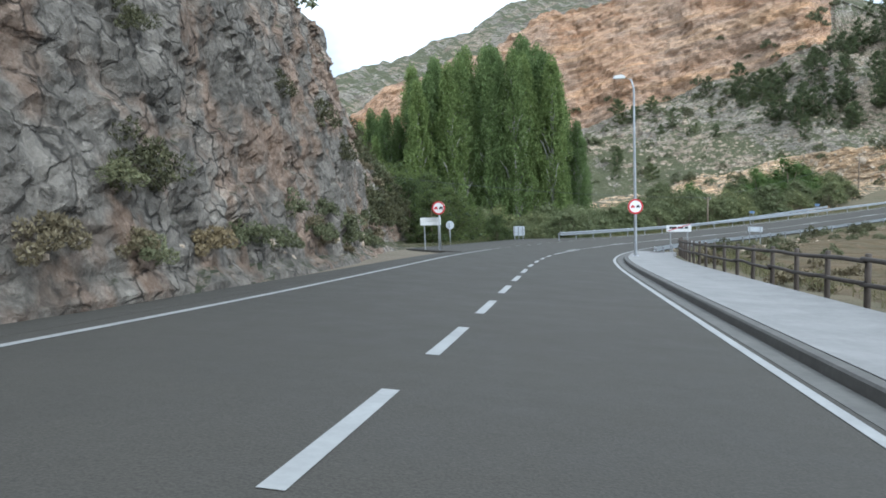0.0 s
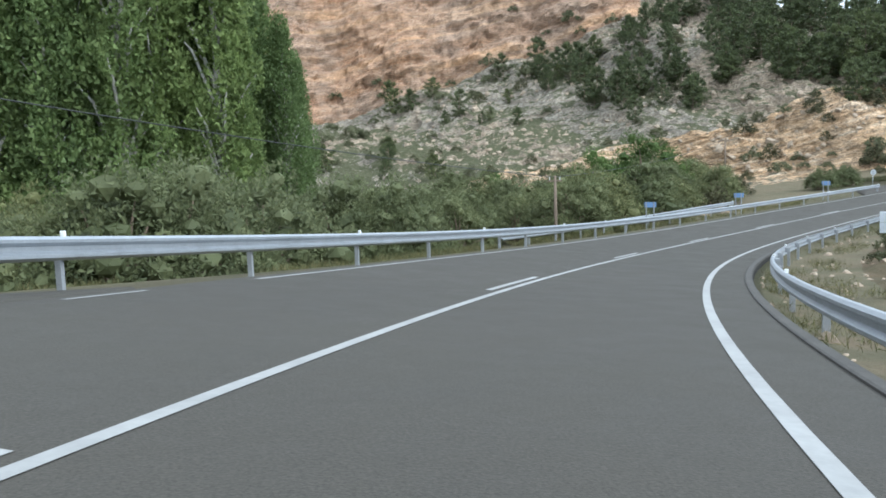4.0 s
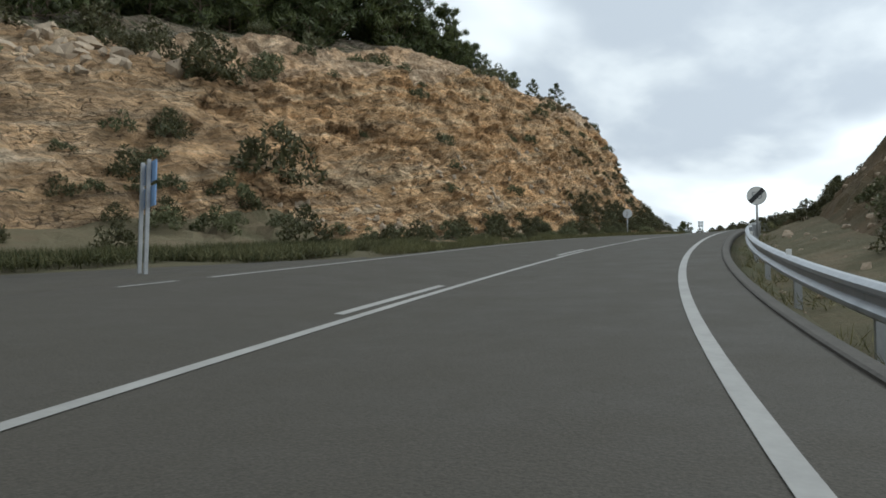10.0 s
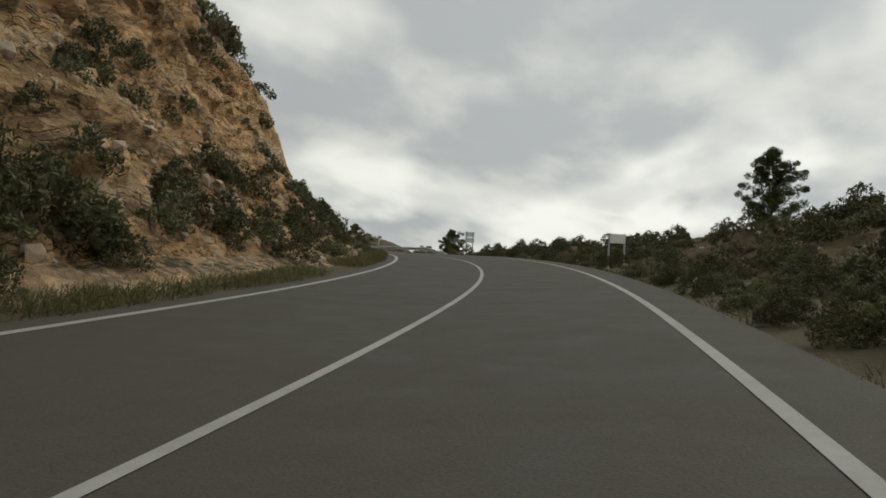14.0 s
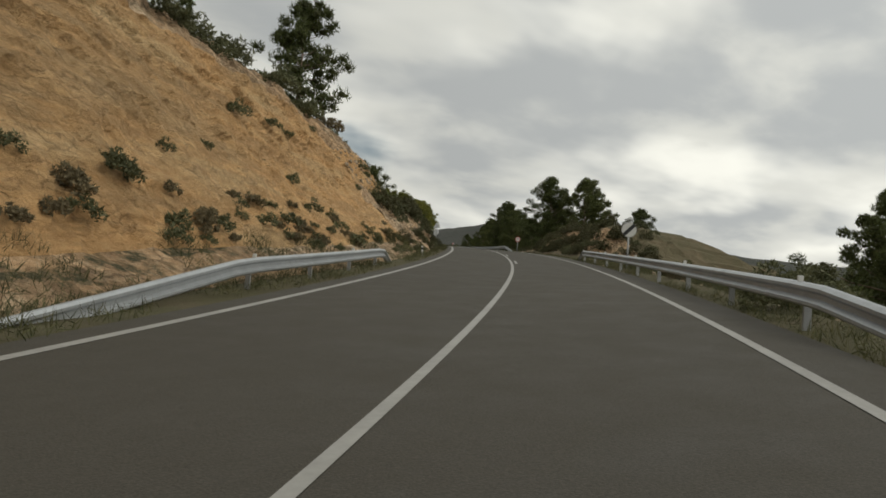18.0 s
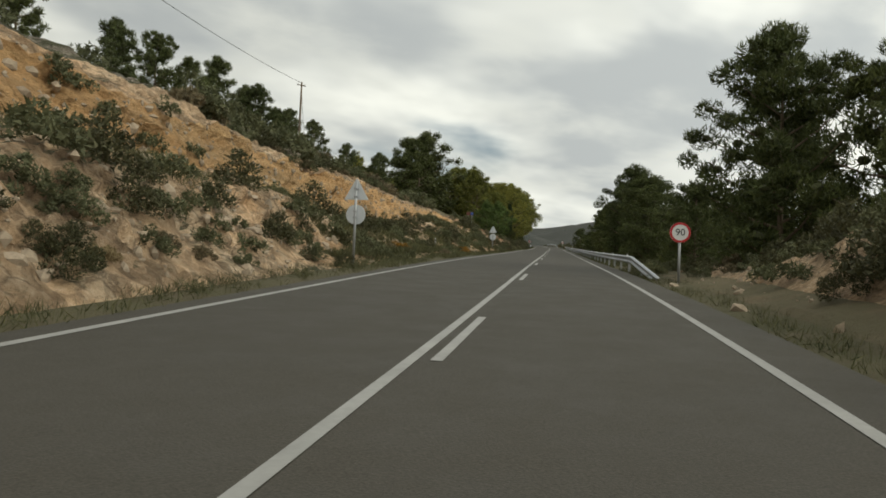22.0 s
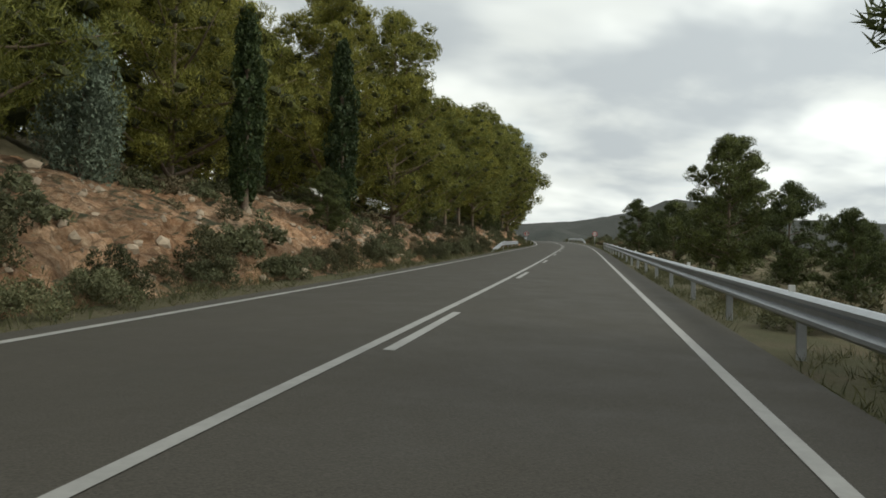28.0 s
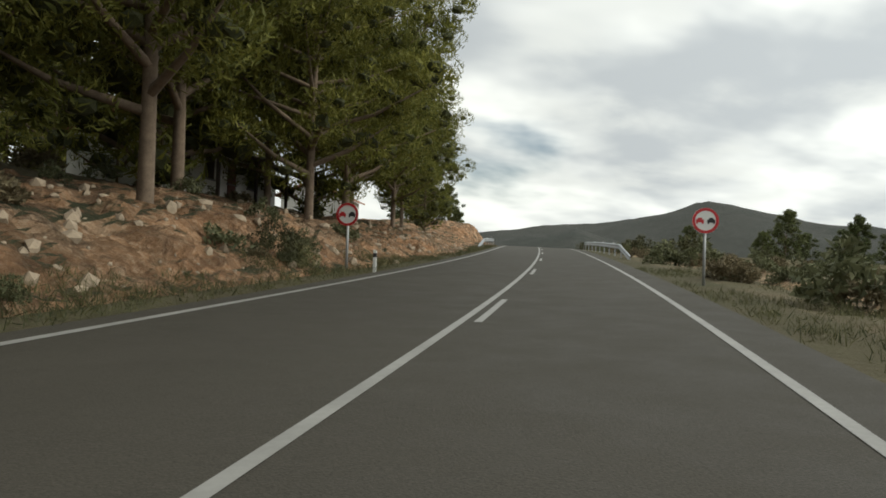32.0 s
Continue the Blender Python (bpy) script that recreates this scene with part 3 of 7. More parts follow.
def with_cores(rng, V, F, centres, radii, flat, share=0.4):
    """Adds a solid filler core inside each leaf clump."""
    k = len(centres)
    v = np.asarray(ICO)[None] * rng.uniform(0.7, 1.25, (k, 12, 1)) * (np.asarray(radii) * share)[:, None, None] * np.array([1, 1, flat])
    v = v + np.asarray(centres, float)[:, None]
    f = np.asarray(ICO_F)[None] + (np.arange(k) * 12)[:, None, None] + len(V)
    return np.concatenate([V, v.reshape(-1, 3)]), np.concatenate([F, f.reshape(-1, 3)])


def leaves(rng, centres, radii, per, size, flat=0.75, narrow=0.5, tips=0.0):
    """Small separate leaf blades round clump centres, as arrays of verts and faces."""
    n = len(centres) * per
    c = np.repeat(np.asarray(centres, float), per, 0)
    r = np.repeat(np.asarray(radii, float), per)
    v = rng.normal(size=(n, 3))
    v /= np.linalg.norm(v, axis=1)[:, None]
    rad = rng.uniform(0.45, 1.0, n) ** 0.6
    p = c + v * (r * rad)[:, None] * np.array([1, 1, flat])
    a = v * 0.7 + rng.normal(size=(n, 3)) * 0.75 + np.array([0, 0, tips])
    a /= np.linalg.norm(a, axis=1)[:, None]
    b = np.cross(a, rng.normal(size=(n, 3)))
    b /= np.linalg.norm(b, axis=1)[:, None] + 1e-6
    L = (size * rng.uniform(0.6, 1.4, n))[:, None]
    V = np.stack([p - a * L * 0.5 - b * L * narrow * 0.5, p - a * L * 0.3 + b * L * narrow * 0.5, p + a * L * 0.6], 1).reshape(-1, 3)
    F = np.arange(n * 3).reshape(n, 3)
    return V, F


# ---- plants ----
def pine_meshes(seed, h, spread, bare, limbs, per, blade, leaf, squat=0.75, fine=False, inner=None):
    """A pine: a bent trunk and limbs that carry rounded tufts of needles, smaller and more of them on trees near the road."""
    rng = np.random.default_rng(seed)
    V, F = [], []
    bend = rng.normal(0, 0.03, 2) * h

    def stem(f):
        return np.array([bend[0] * f * f, bend[1] * f * f, h * f * 0.94])
    tapered(V, F, [tuple(stem(f)) for f in np.linspace(0, 1, 7)], [0.0115 * h * (1 - 0.82 * f) + 0.015 for f in np.linspace(0, 1, 7)], 8)
    C, R = [], []
    sway = rng.uniform(0, 6.28, 4)
    tufts = ((0.4, 1.1), (0.6, 1.0), (0.78, 0.95), (0.92, 0.9), (1.05, 0.75)) if fine else ((0.45, 1.25), (0.78, 1.2), (1.0, 1.0))
    for i in range(limbs):
        u = ((i + rng.uniform(0, 1)) / limbs) ** 0.92
        f = bare + (1 - bare) * u
        a = i * 2.4 + rng.normal(0, 0.5)
        uneven = 1 + 0.2 * math.sin(2 * a + sway[0] + 3 * u) + 0.15 * math.sin(3 * a + sway[1] - 5 * u)
        reach = spread * uneven * min(1.0, 0.62 + 1.6 * u) * (1 - u ** 2.8) ** 0.7 * rng.uniform(0.7, 1.1) + 0.12 * spread
        b = stem(max(0.03, f - 0.12))
        tip = stem(f) + np.array([math.cos(a) * reach, math.sin(a) * reach, reach * rng.uniform(-0.05, 0.3)])
        mid = (b + tip) / 2 + np.array([0, 0, -0.06 * reach])
        tapered(V, F, [tuple(b), tuple(mid), tuple(tip)], [0.007 * h * (1.15 - u) + 0.01, 0.005 * h * (1.1 - u) + 0.008, 0.008], 5)
        size = spread * (0.23 - 0.07 * u)
        for q, w in tufts:
            C.append(b + (tip - b) * q + rng.normal(0, 0.09 * spread, 3) * np.array([1, 1, 0.8]))
            R.append(size * w * rng.uniform(0.7, 1.3))
    for k in range(6):
        C.append(stem(1.0) + rng.normal(0, 0.1 * spread, 3) + np.array([0, 0, -0.02 * h * (k % 3)]))
        R.append(spread * rng.uniform(0.13, 0.2))
    LV, LF = leaves(rng, C, np.array(R) * 1.12, per, blade, squat, 0.22, 0.8)
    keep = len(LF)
    # filler cores in the darker colour stand for the shaded gaps between tufts
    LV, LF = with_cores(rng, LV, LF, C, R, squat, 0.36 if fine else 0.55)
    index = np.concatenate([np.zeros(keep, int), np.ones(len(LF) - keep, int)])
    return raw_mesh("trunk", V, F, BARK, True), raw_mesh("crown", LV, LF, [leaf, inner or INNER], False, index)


def column_meshes(seed, h, r, clumps, per, blade, leaf, bark, foot=0.06):
    """A narrow upright crown: cypress, poplar."""
    rng = np.random.default_rng(seed)
    V, F = [], []
    tapered(V, F, [(0, 0, h * f) for f in np.linspace(0, 0.9, 6)], [0.018 * h * (1 - f) + 0.02 for f in np.linspace(0, 1, 6)], 8)
    C, R = [], []
    for i in range(clumps):
        f = foot + (1 - foot) * (i + rng.uniform(0, 1)) / clumps
        w = r * min(1.0, (f - foot) * 6 + 0.35) * (1 - f ** 3.2) ** 0.8 + 0.1 * r
        a = i * 2.4 + rng.normal(0, 0.5)
        d = w * rng.uniform(0.25, 0.95)
        tip = np.array([math.cos(a) * d, math.sin(a) * d, h * f])
        C.append(tip)
        R.append(r * rng.uniform(0.2, 0.34))
        if i % 4 == 0:
            tapered(V, F, [(0, 0, max(0.1, h * f - d * 2.2)), tuple(tip * 0.6 + np.array([0, 0, h * f * 0.4 - d * 0.5])), tuple(tip)], [0.006 * h, 0.004 * h, 0.006], 5)
    LV, LF = leaves(rng, C, R, per, blade, 2.6, 0.7, 1.0)
    return raw_mesh("trunk", V, F, bark, True), raw_mesh("crown", LV, LF, leaf)


def dome_meshes(seed, h, r, clumps, per, blade, leaf, bark=None, flat=0.8, spiky=0.3, cores=True):
    """A many-stemmed bush: stems from the foot and clumps over a dome."""
    rng = np.random.default_rng(seed)
    V, F, C, R = [], [], [], []
    for i in range(clumps):
        a = i * 2.4 + rng.normal(0, 0.3)
        u = math.sqrt((i + 0.5) / clumps)
        d = r * u * rng.uniform(0.75, 1.05)
        z = h * (1 - 0.75 * u ** 2) * rng.uniform(0.5, 1.0)
        tip = np.array([math.cos(a) * d, math.sin(a) * d, max(0.12 * h, z)])
        C.append(tip)
        R.append(r * rng.uniform(0.22, 0.36))
        if bark and i % 2 == 0:
            tapered(V, F, [(0, 0, -0.05), tuple(tip * 0.5 + np.array([0, 0, 0.1 * h])), tuple(tip)], [0.02 * h, 0.014 * h, 0.006], 5)
    LV, LF = leaves(rng, C, R, per, blade, flat, 0.5, spiky)
    if cores:
        LV, LF = with_cores(rng, LV, LF, C, R, flat)
    crown = raw_mesh("crown", LV, LF, leaf)
    return (raw_mesh("trunk", V, F, bark, True) if bark else None), crown


def tree_kind(name, meshes, label, category, group):
    """Hands out copies of one plant: call with a pose and a size."""
    trunk, crown = meshes

    def put(m, size=1.0, note=""):
        ob = thing(name, note or label, category, group, m @ Matrix.Scale(size, 4))
        if trunk is not None:
            part("trunk", trunk, None, ob)
        part("crown", crown, None, ob)
        return ob
    return put


SHRUBS = []


def shrub_kind(name, seed, h, r, clumps, leaf, label, group, joined):
    """A low bush: fine single ones, and a coarser shape for the many that grow into one another."""
    fine = dome_meshes(seed, h, r, clumps, 230, 0.07, leaf, None, 0.85, 0.4, False)[1]
    fine.name = name
    shapes = []
    for per, blade in ((150, 0.08), (44, 0.145)):
        rough = dome_meshes(seed, h, r, clumps, per, blade, leaf, None, 0.85, 0.4, False)[1]
        pts = np.empty(len(rough.vertices) * 3)
        rough.vertices.foreach_get("co", pts)
        bpy.data.meshes.remove(rough)
        shapes.append(pts.reshape(-1, 3))

    def put(m, size=1.0):
        SHRUBS.append((name, fine, shapes, m @ Matrix.Scale(size, 4), label, group, leaf, joined))
    return put


def grow_shrubs(single):
    """Stands up the bushes: those nearest the road one by one, the rest joined by kind."""
    road = _pos[::4, :2]
    order = sorted(range(len(SHRUBS)), key=lambda i: float(np.min(np.hypot(*(road - np.array(SHRUBS[i][3].translation)[:2]).T))))
    rest = {}
    for rank, i in enumerate(order):
        name, fine, shapes, m, label, group, leaf, joined = SHRUBS[i]
        if rank < single or joined is None:
            ob = new(name, fine)
            ob.matrix_world = m
            tagged(ob, label, "shrub", group)
        else:
            a = np.array(m)
            pts = shapes[0 if rank < 640 else 1]
            rest.setdefault((joined, leaf.name), (label, leaf, []))[2].append(pts @ a[:3, :3].T + a[:3, 3])
    for (joined, _), (label, leaf, blocks) in rest.items():
        V = np.concatenate(blocks)
        tagged(new(joined, raw_mesh(joined, V, np.arange(len(V)).reshape(-1, 3), leaf)), label.replace("bush", "bushes"), "shrubs", kind="stuff")


def upright(q, turn=0.0, sink=0.0):
    return pose(float(q[0]), float(q[1]), float(q[2]) - sink, 0, 0, turn)


# ---- road furniture ----
BEAM = [(0.0, 0.45), (0.035, 0.455), (0.085, 0.49), (0.085, 0.53), (0.02, 0.575), (0.02, 0.635), (0.085, 0.68), (0.085, 0.72), (0.035, 0.755), (0.0, 0.76)]


def guard_rail(label, s0, s1, d, side, drop0=0.0, drop1=0.0, flare=0.0, every=4.0, lift=0.0, d_end=None):
    """A W-beam barrier. side: -1 faces the road from its right, +1 from its left; drop: metres over which an end runs into the ground."""
    root = thing("guard_rail", label, "guard rail", "roadside barriers", stand((s0 + s1) / 2, d))
    inv = root.matrix_world.inverted()

    def line(s):
        k = 1.0
        f = 0.0
        if drop0 and s < s0 + drop0:
            k = (s - s0) / drop0
        if drop1 and s > s1 - drop1:
            k = (s1 - s) / drop1
        k = max(0.0, min(1.0, k))
        f = (1 - k) * flare
        here = d if d_end is None else d + (d_end - d) * (s - s0) / (s1 - s0)
        return here + side * f, (k - 1) * 0.62 + lift
    n = max(1, round((s1 - s0) / every))
    for i in range(n):
        a, b = s0 + (s1 - s0) * i / n, s0 + (s1 - s0) * (i + 1) / n + 0.12
        ss = np.linspace(a, b, 5)
        rows = []
        for s in ss:
            dd, hh = line(s)
            prof = [(-side * x, z) for x, z in BEAM] + [(-side * x + side * 0.012, z) for x, z in reversed(BEAM)]
            lap = 0.004 if i % 2 else 0.0
            rows.append(at(np.full(len(prof), s), np.array([dd + x - side * lap for x, z in prof]), np.array([z + hh for x, z in prof])))
        V = np.array(rows)
        V = np.concatenate([V, V[:, :1]], 1)
        W = (np.array(inv.to_3x3()) @ V.reshape(-1, 3).T).T + np.array(inv.translation)
        me = grid_mesh("beam", W.reshape(V.shape), STEEL, False)
        part("beam", me, None, root)
    for i in range(n + 1):
        s = s0 + (s1 - s0) * i / n
        dd, hh = line(s)
        if hh - lift < -0.4:
            continue
        bm = bmesh.new()
        box(bm, (-0.05, -0.03, -0.55), (0.05, 0.03, 0.70 + hh), 0.006)
        p = part("post", bm, POST_STEEL, root)
        p.matrix_parent_inverse = Matrix.Identity(4)
        p.matrix_basis = inv @ stand(s, dd + side * 0.10, 0.0)
        bm = bmesh.new()
        box(bm, (-0.06, -0.04, 0.52 + hh), (0.06, 0.04, 0.70 + hh), 0.01)
        q = part("spacer", bm, POST_STEEL, root)
        q.matrix_basis = inv @ stand(s, dd + side * 0.04, 0.0)
        if i % 2 == 0:
            bm = bmesh.new()
            box(bm, (-0.035, -0.02, 0.75 + hh), (0.035, 0.02, 0.83 + hh), 0.008)
            r = part("reflector", bm, SIGN_WHITE, root, "small white reflector")
            r.matrix_basis = inv @ stand(s, dd, 0.0)
    return root


def text_mesh(words, size, m, depth=0.004):
    cu = bpy.data.curves.new("letters", "FONT")
    cu.body, cu.size, cu.extrude = words, size, depth
    cu.align_x, cu.align_y = "CENTER", "CENTER"
    ob = bpy.data.objects.new("letters", cu)
    me = bpy.data.meshes.new_from_object(ob)
    bpy.data.objects.remove(ob)
    me.materials.clear()
    me.materials.append(m)
    return me


def pole(root, x, z0, z1, r=0.04, m=None):
    bm = bmesh.new()
    tube(bm, (x, 0, z0), (x, 0, z1), r, r, 12)
    return part("pole", bm, m or POST_STEEL, root)


def cars_symbol(root, z, y):
    """Two cars side by side, seen from behind."""
    for x, m, nm in ((-0.14, SIGN_RED, "red_car_symbol"), (0.14, SIGN_BLACK, "black_car_symbol")):
        bm = bmesh.new()
        prism(bm, [(x - 0.10, z - 0.05), (x + 0.10, z - 0.05), (x + 0.10, z + 0.02), (x + 0.065, z + 0.03), (x + 0.045, z + 0.075), (x - 0.045, z + 0.075), (x - 0.065, z + 0.03), (x - 0.10, z + 0.02)], y - 0.004, y)
        part(nm, bm, m, root)
        for w in (-0.07, 0.07):
            bm = bmesh.new()
            box(bm, (x + w - 0.02, y - 0.004, z - 0.085), (x + w + 0.02, y, z - 0.05))
            part("wheel_symbol", bm, m, root)


def round_sign(label, m, height, r, face="overtake", base=True, foot=-0.4, thick=0.02):
    """A round plate on its post; the face looks along -y, so it meets a driver who goes along +y."""
    root = thing("traffic_sign", label, "traffic sign", "road signs", m)
    if base:
        pole(root, 0, foot, height + r * 0.8)
    bm = bmesh.new()
    disc(bm, (0, height), r, -0.06 - thick, -0.06)
    part("plate", bm, SIGN_WHITE if face not in ("back",) else SIGN_BACK, root)
    y = -0.06 - thick
    for dz in (-0.4 * r, 0.4 * r):
        bm = bmesh.new()
        box(bm, (-0.06, -0.062, height + dz - 0.02), (0.06, 0.045, height + dz + 0.02), 0.005)
        part("bracket", bm, POST_STEEL, root)
    if face in ("overtake", "limit"):
        bm = bmesh.new()
        disc(bm, (0, height), r * 0.995, y - 0.004, y + 0.001, 40, r * 0.78)
        part("red_ring", bm, SIGN_RED, root)
    if face == "overtake":
        cars_symbol(root, height, y - 0.002)
    if face == "limit":
        p = part("number", text_mesh("90", r * 0.95, SIGN_BLACK), None, root)
        p.matrix_basis = pose(0, y - 0.003, height, 90, 0, 0)
    if face == "end50":
        p = part("number", text_mesh("50", r * 1.15, SIGN_GREY), None, root)
        p.matrix_basis = pose(0, y - 0.003, height, 90, 0, 0)
    if face in ("end50", "end"):
        bm = bmesh.new()
        c = 0.7 * r
        w = 0.05 * r / 0.3
        prism(bm, [(-c - w, height - c + w), (-c + w, height - c - w), (c + w, height + c - w), (c - w, height + c + w)], y - 0.012, y - 0.006)
        part("diagonal_bar", bm, SIGN_BLACK, root)
        bm = bmesh.new()
        disc(bm, (0, height), r * 0.99, y - 0.003, y + 0.001, 40, r * 0.94)
        part("rim", bm, SIGN_GREY, root)
    return root


def plate_back(root, outline, y=0.05):
    bm = bmesh.new()
    prism(bm, outline, y, y + 0.02)
    return part("plate", bm, SIGN_BACK, root)


def rear_sign(label, m, shapes, post_top, foot=-0.4):
    """Signs seen from behind: bare metal plates of the given shapes on one post."""
    root = thing("traffic_sign", label, "traffic sign", "road signs", m)
    pole(root, 0, foot, post_top, 0.04)
    for kind, z, r in shapes:
        if kind == "round":
            pts = [(r * math.cos(a), z + r * math.sin(a)) for a in np.linspace(0, 2 * math.pi, 33)[:-1]]
        elif kind == "octagon":
            pts = [(r * math.cos(a + math.pi / 8), z + r * math.sin(a + math.pi / 8)) for a in np.linspace(0, 2 * math.pi, 9)[:-1]]
        else:
            pts = [(-r * 0.93, z - r * 0.52), (r * 0.93, z - r * 0.52), (r * 0.06, z + r * 1.02), (-r * 0.06, z + r * 1.02)]
        plate_back(root, pts)
        for dz in (-0.3 * r, 0.3 * r):
            bm = bmesh.new()
            box(bm, (-0.06, -0.045, z + dz - 0.018), (0.06, 0.052, z + dz + 0.018), 0.004)
            part("bracket", bm, POST_STEEL, root)
    return root


def board_sign(label, m, w, z0, z1, posts, face=None, rows=1, foot=-0.5, gap=0.0, back=None):
    """A board of horizontal planks on posts; face None: seen from behind."""
    root = thing("road_board", label, "road sign", "road signs", m)
    for x in posts:
        bm = bmesh.new()
        box(bm, (x - 0.032, -0.032, foot), (x + 0.032, 0.032, z1 + 0.02), 0.008)
        part("post", bm, POST_STEEL, root)
    hgt = (z1 - z0 - gap * (rows - 1)) / rows
    for i in range(rows):
        a = z0 + i * (hgt + gap)
        n = max(1, round(hgt / 0.25))
        for k in range(n):
            bm = bmesh.new()
            y = (-0.075, -0.05) if face else (0.05, 0.075)
            box(bm, (-w / 2, y[0], a + hgt * k / n + 0.004), (w / 2, y[1], a + hgt * (k + 1) / n - 0.004), 0.006)
            part("plank", bm, face or back or SIGN_BACK, root)
    return root


def marker_post(label, m, h=0.9, white=True):
    root = thing("marker_post", label, "marker post", "road markers", m)
    bm = bmesh.new()
    prism(bm, [(-0.045, -0.2), (0.045, -0.2), (0.045, h - 0.04), (-0.045, h)], -0.04, 0.04)
    part("body", bm, SIGN_WHITE, root)
    bm = bmesh.new()
    box(bm, (-0.047, -0.043, h - 0.22), (0.047, 0.043, h - 0.1))
    part("band", bm, SIGN_BLACK, root, "black band with reflector")
    return root


# ---- the setting ----
def cells(p, seed):
    """A random level from -0.5 to 0.5 for each broken block that p falls into."""
    base = np.floor(p).astype(np.int64)
    best = np.full(p.shape[:-1], 1e9)
    out = np.zeros(p.shape[:-1])
    for dx in (-1, 0, 1):
        for dy in (-1, 0, 1):
            for dz in (-1, 0, 1):
                c = base + np.array([dx, dy, dz])
                o = np.stack([hash3(c[..., 0], c[..., 1], c[..., 2], seed + k) for k in range(3)], -1)
                dist = ((c + o - p) ** 2).sum(-1)
                hit = dist < best
                best = np.where(hit, dist, best)
                out = np.where(hit, hash3(c[..., 0], c[..., 1], c[..., 2], seed + 7) - 0.5, out)
    return out


def strip(name, sections, side, s0, s1, ds, counts, amps, m, label, category, amps_end=None, seed=3, grain=1.8, until=None):
    """The land beside the road as one sheet: sections are (s, [(distance from the centre line, height over the road), ...]),
    counts the cells and amps the roughness of each band between two knots, which may pass into amps_end over the last metres."""
    ks = np.array([q[0] for q in sections], float)
    kd = np.array([[p[0] for p in q[1]] for q in sections], float)
    kh = np.array([[p[1] for p in q[1]] for q in sections], float)
    s = np.arange(s0, s1 + ds * 0.5, ds)
    nk = kd.shape[1]

    def ease(col):
        i = np.clip(np.searchsorted(ks, s, side="right") - 1, 0, len(ks) - 2)
        f = np.clip((s - ks[i]) / (ks[i + 1] - ks[i]), 0, 1)
        f = f * f * (3 - 2 * f)
        return col[i] * (1 - f) + col[i + 1] * f
    D = np.stack([ease(kd[:, j]) for j in range(nk)], 1)
    H = np.stack([ease(kh[:, j]) for j in range(nk)], 1)
    cols_d, cols_h, cols_a = [], [], []
    for j in range(nk - 1):
        f = np.linspace(0, 1, counts[j] + 1)[: None if j == nk - 2 else -1]
        cols_d.append(D[:, j:j + 1] * (1 - f) + D[:, j + 1:j + 2] * f)
        cols_h.append(H[:, j:j + 1] * (1 - f) + H[:, j + 1:j + 2] * f)
        prev, last = (amps[j - 1] if j else 0.0), (amps_end or amps)
        prev2 = last[j - 1] if j else 0.0
        go = np.clip((s - (s1 - 10)) / 8, 0, 1)[:, None]
        one = np.where(f < 0.15, prev + (amps[j] - prev) * f / 0.15, amps[j])[None]
        two = np.where(f < 0.15, prev2 + (last[j] - prev2) * f / 0.15, last[j])[None]
        cols_a.append(one * (1 - go) + two * go)
    d, h, a = np.concatenate(cols_d, 1), np.concatenate(cols_h, 1), np.concatenate(cols_a, 1)
    V = at(s[:, None], side * d, h)
    gs, gu = np.gradient(V, axis=0), np.gradient(V, axis=1)
    N = np.cross(gs, gu) * side
    N /= np.linalg.norm(N, axis=2)[..., None] + 1e-9
    N = np.where(N[..., 2:3] < -0.2, -N, N)
    q = V / grain
    rough = 0.55 * fbm(q, 4, 0.55, seed) + 0.35 * fbm(q * np.array([1, 1, 2.2]) * 0.6 + 9, 3, 0.5, seed + 5, True) - 0.1
    big = fbm(V / (grain * 5), 2, 0.5, seed + 11)
    q = V + 0.35 * np.stack([fbm(V / 1.1 + 4, 2, 0.5, seed + 21), fbm(V / 1.1 + 8, 2, 0.5, seed + 22), fbm(V / 1.1, 2, 0.5, seed + 23)], -1)
    split = 0.75 * cells(q / np.array([1.9, 1.9, 1.0]), seed + 31) + 0.5 * cells(q / np.array([0.75, 0.75, 0.42]), seed + 32)
    far = 0.75 * cells(q / np.array([6.5, 6.5, 3.2]), seed + 33) + 0.4 * cells(q / np.array([3.4, 3.4, 1.9]), seed + 34)
    split = split + (far - split) * np.clip((d - 40) / 20, 0, 1)
    V = V + N * (a * (0.6 * rough + 0.8 * big + split))[..., None]
    if isinstance(m, (list, tuple)):
        kinds = list(dict.fromkeys(m))
        col = np.concatenate([np.full(counts[j], kinds.index(m[j])) for j in range(nk - 1)])
        me = grid_mesh(name, V, kinds[0], False)
        for extra in kinds[1:]:
            me.materials.append(extra)
        grid = np.tile(col, (V.shape[0] - 1, 1))
        if until:
            for j, other in until[1].items():
                me.materials.append(other)
                first = int(sum(counts[:j]))
                grid[s[:-1] < until[0], first:first + counts[j]] = len(me.materials) - 1
        me.polygons.foreach_set("material_index", grid.ravel().astype(np.int32))
    else:
        me = grid_mesh(name, V, m)
    structure(name, me, label, category)
    return V, s0, ds, np.concatenate([[0], np.cumsum(counts)])


def pick(land, sa, sb, ba, bb, rng):
    """A place on a strip between two stations and two bands (bands count from 0, fractions allowed)."""
    V, s0, ds, edges = land
    i = int(np.clip((rng.uniform(sa, sb) - s0) / ds, 0, V.shape[0] - 1))
    lo, hi = np.interp([ba, bb], np.arange(len(edges)), edges)
    j = int(np.clip(rng.uniform(lo, hi), 0, V.shape[1] - 1))
    return V[i, j]


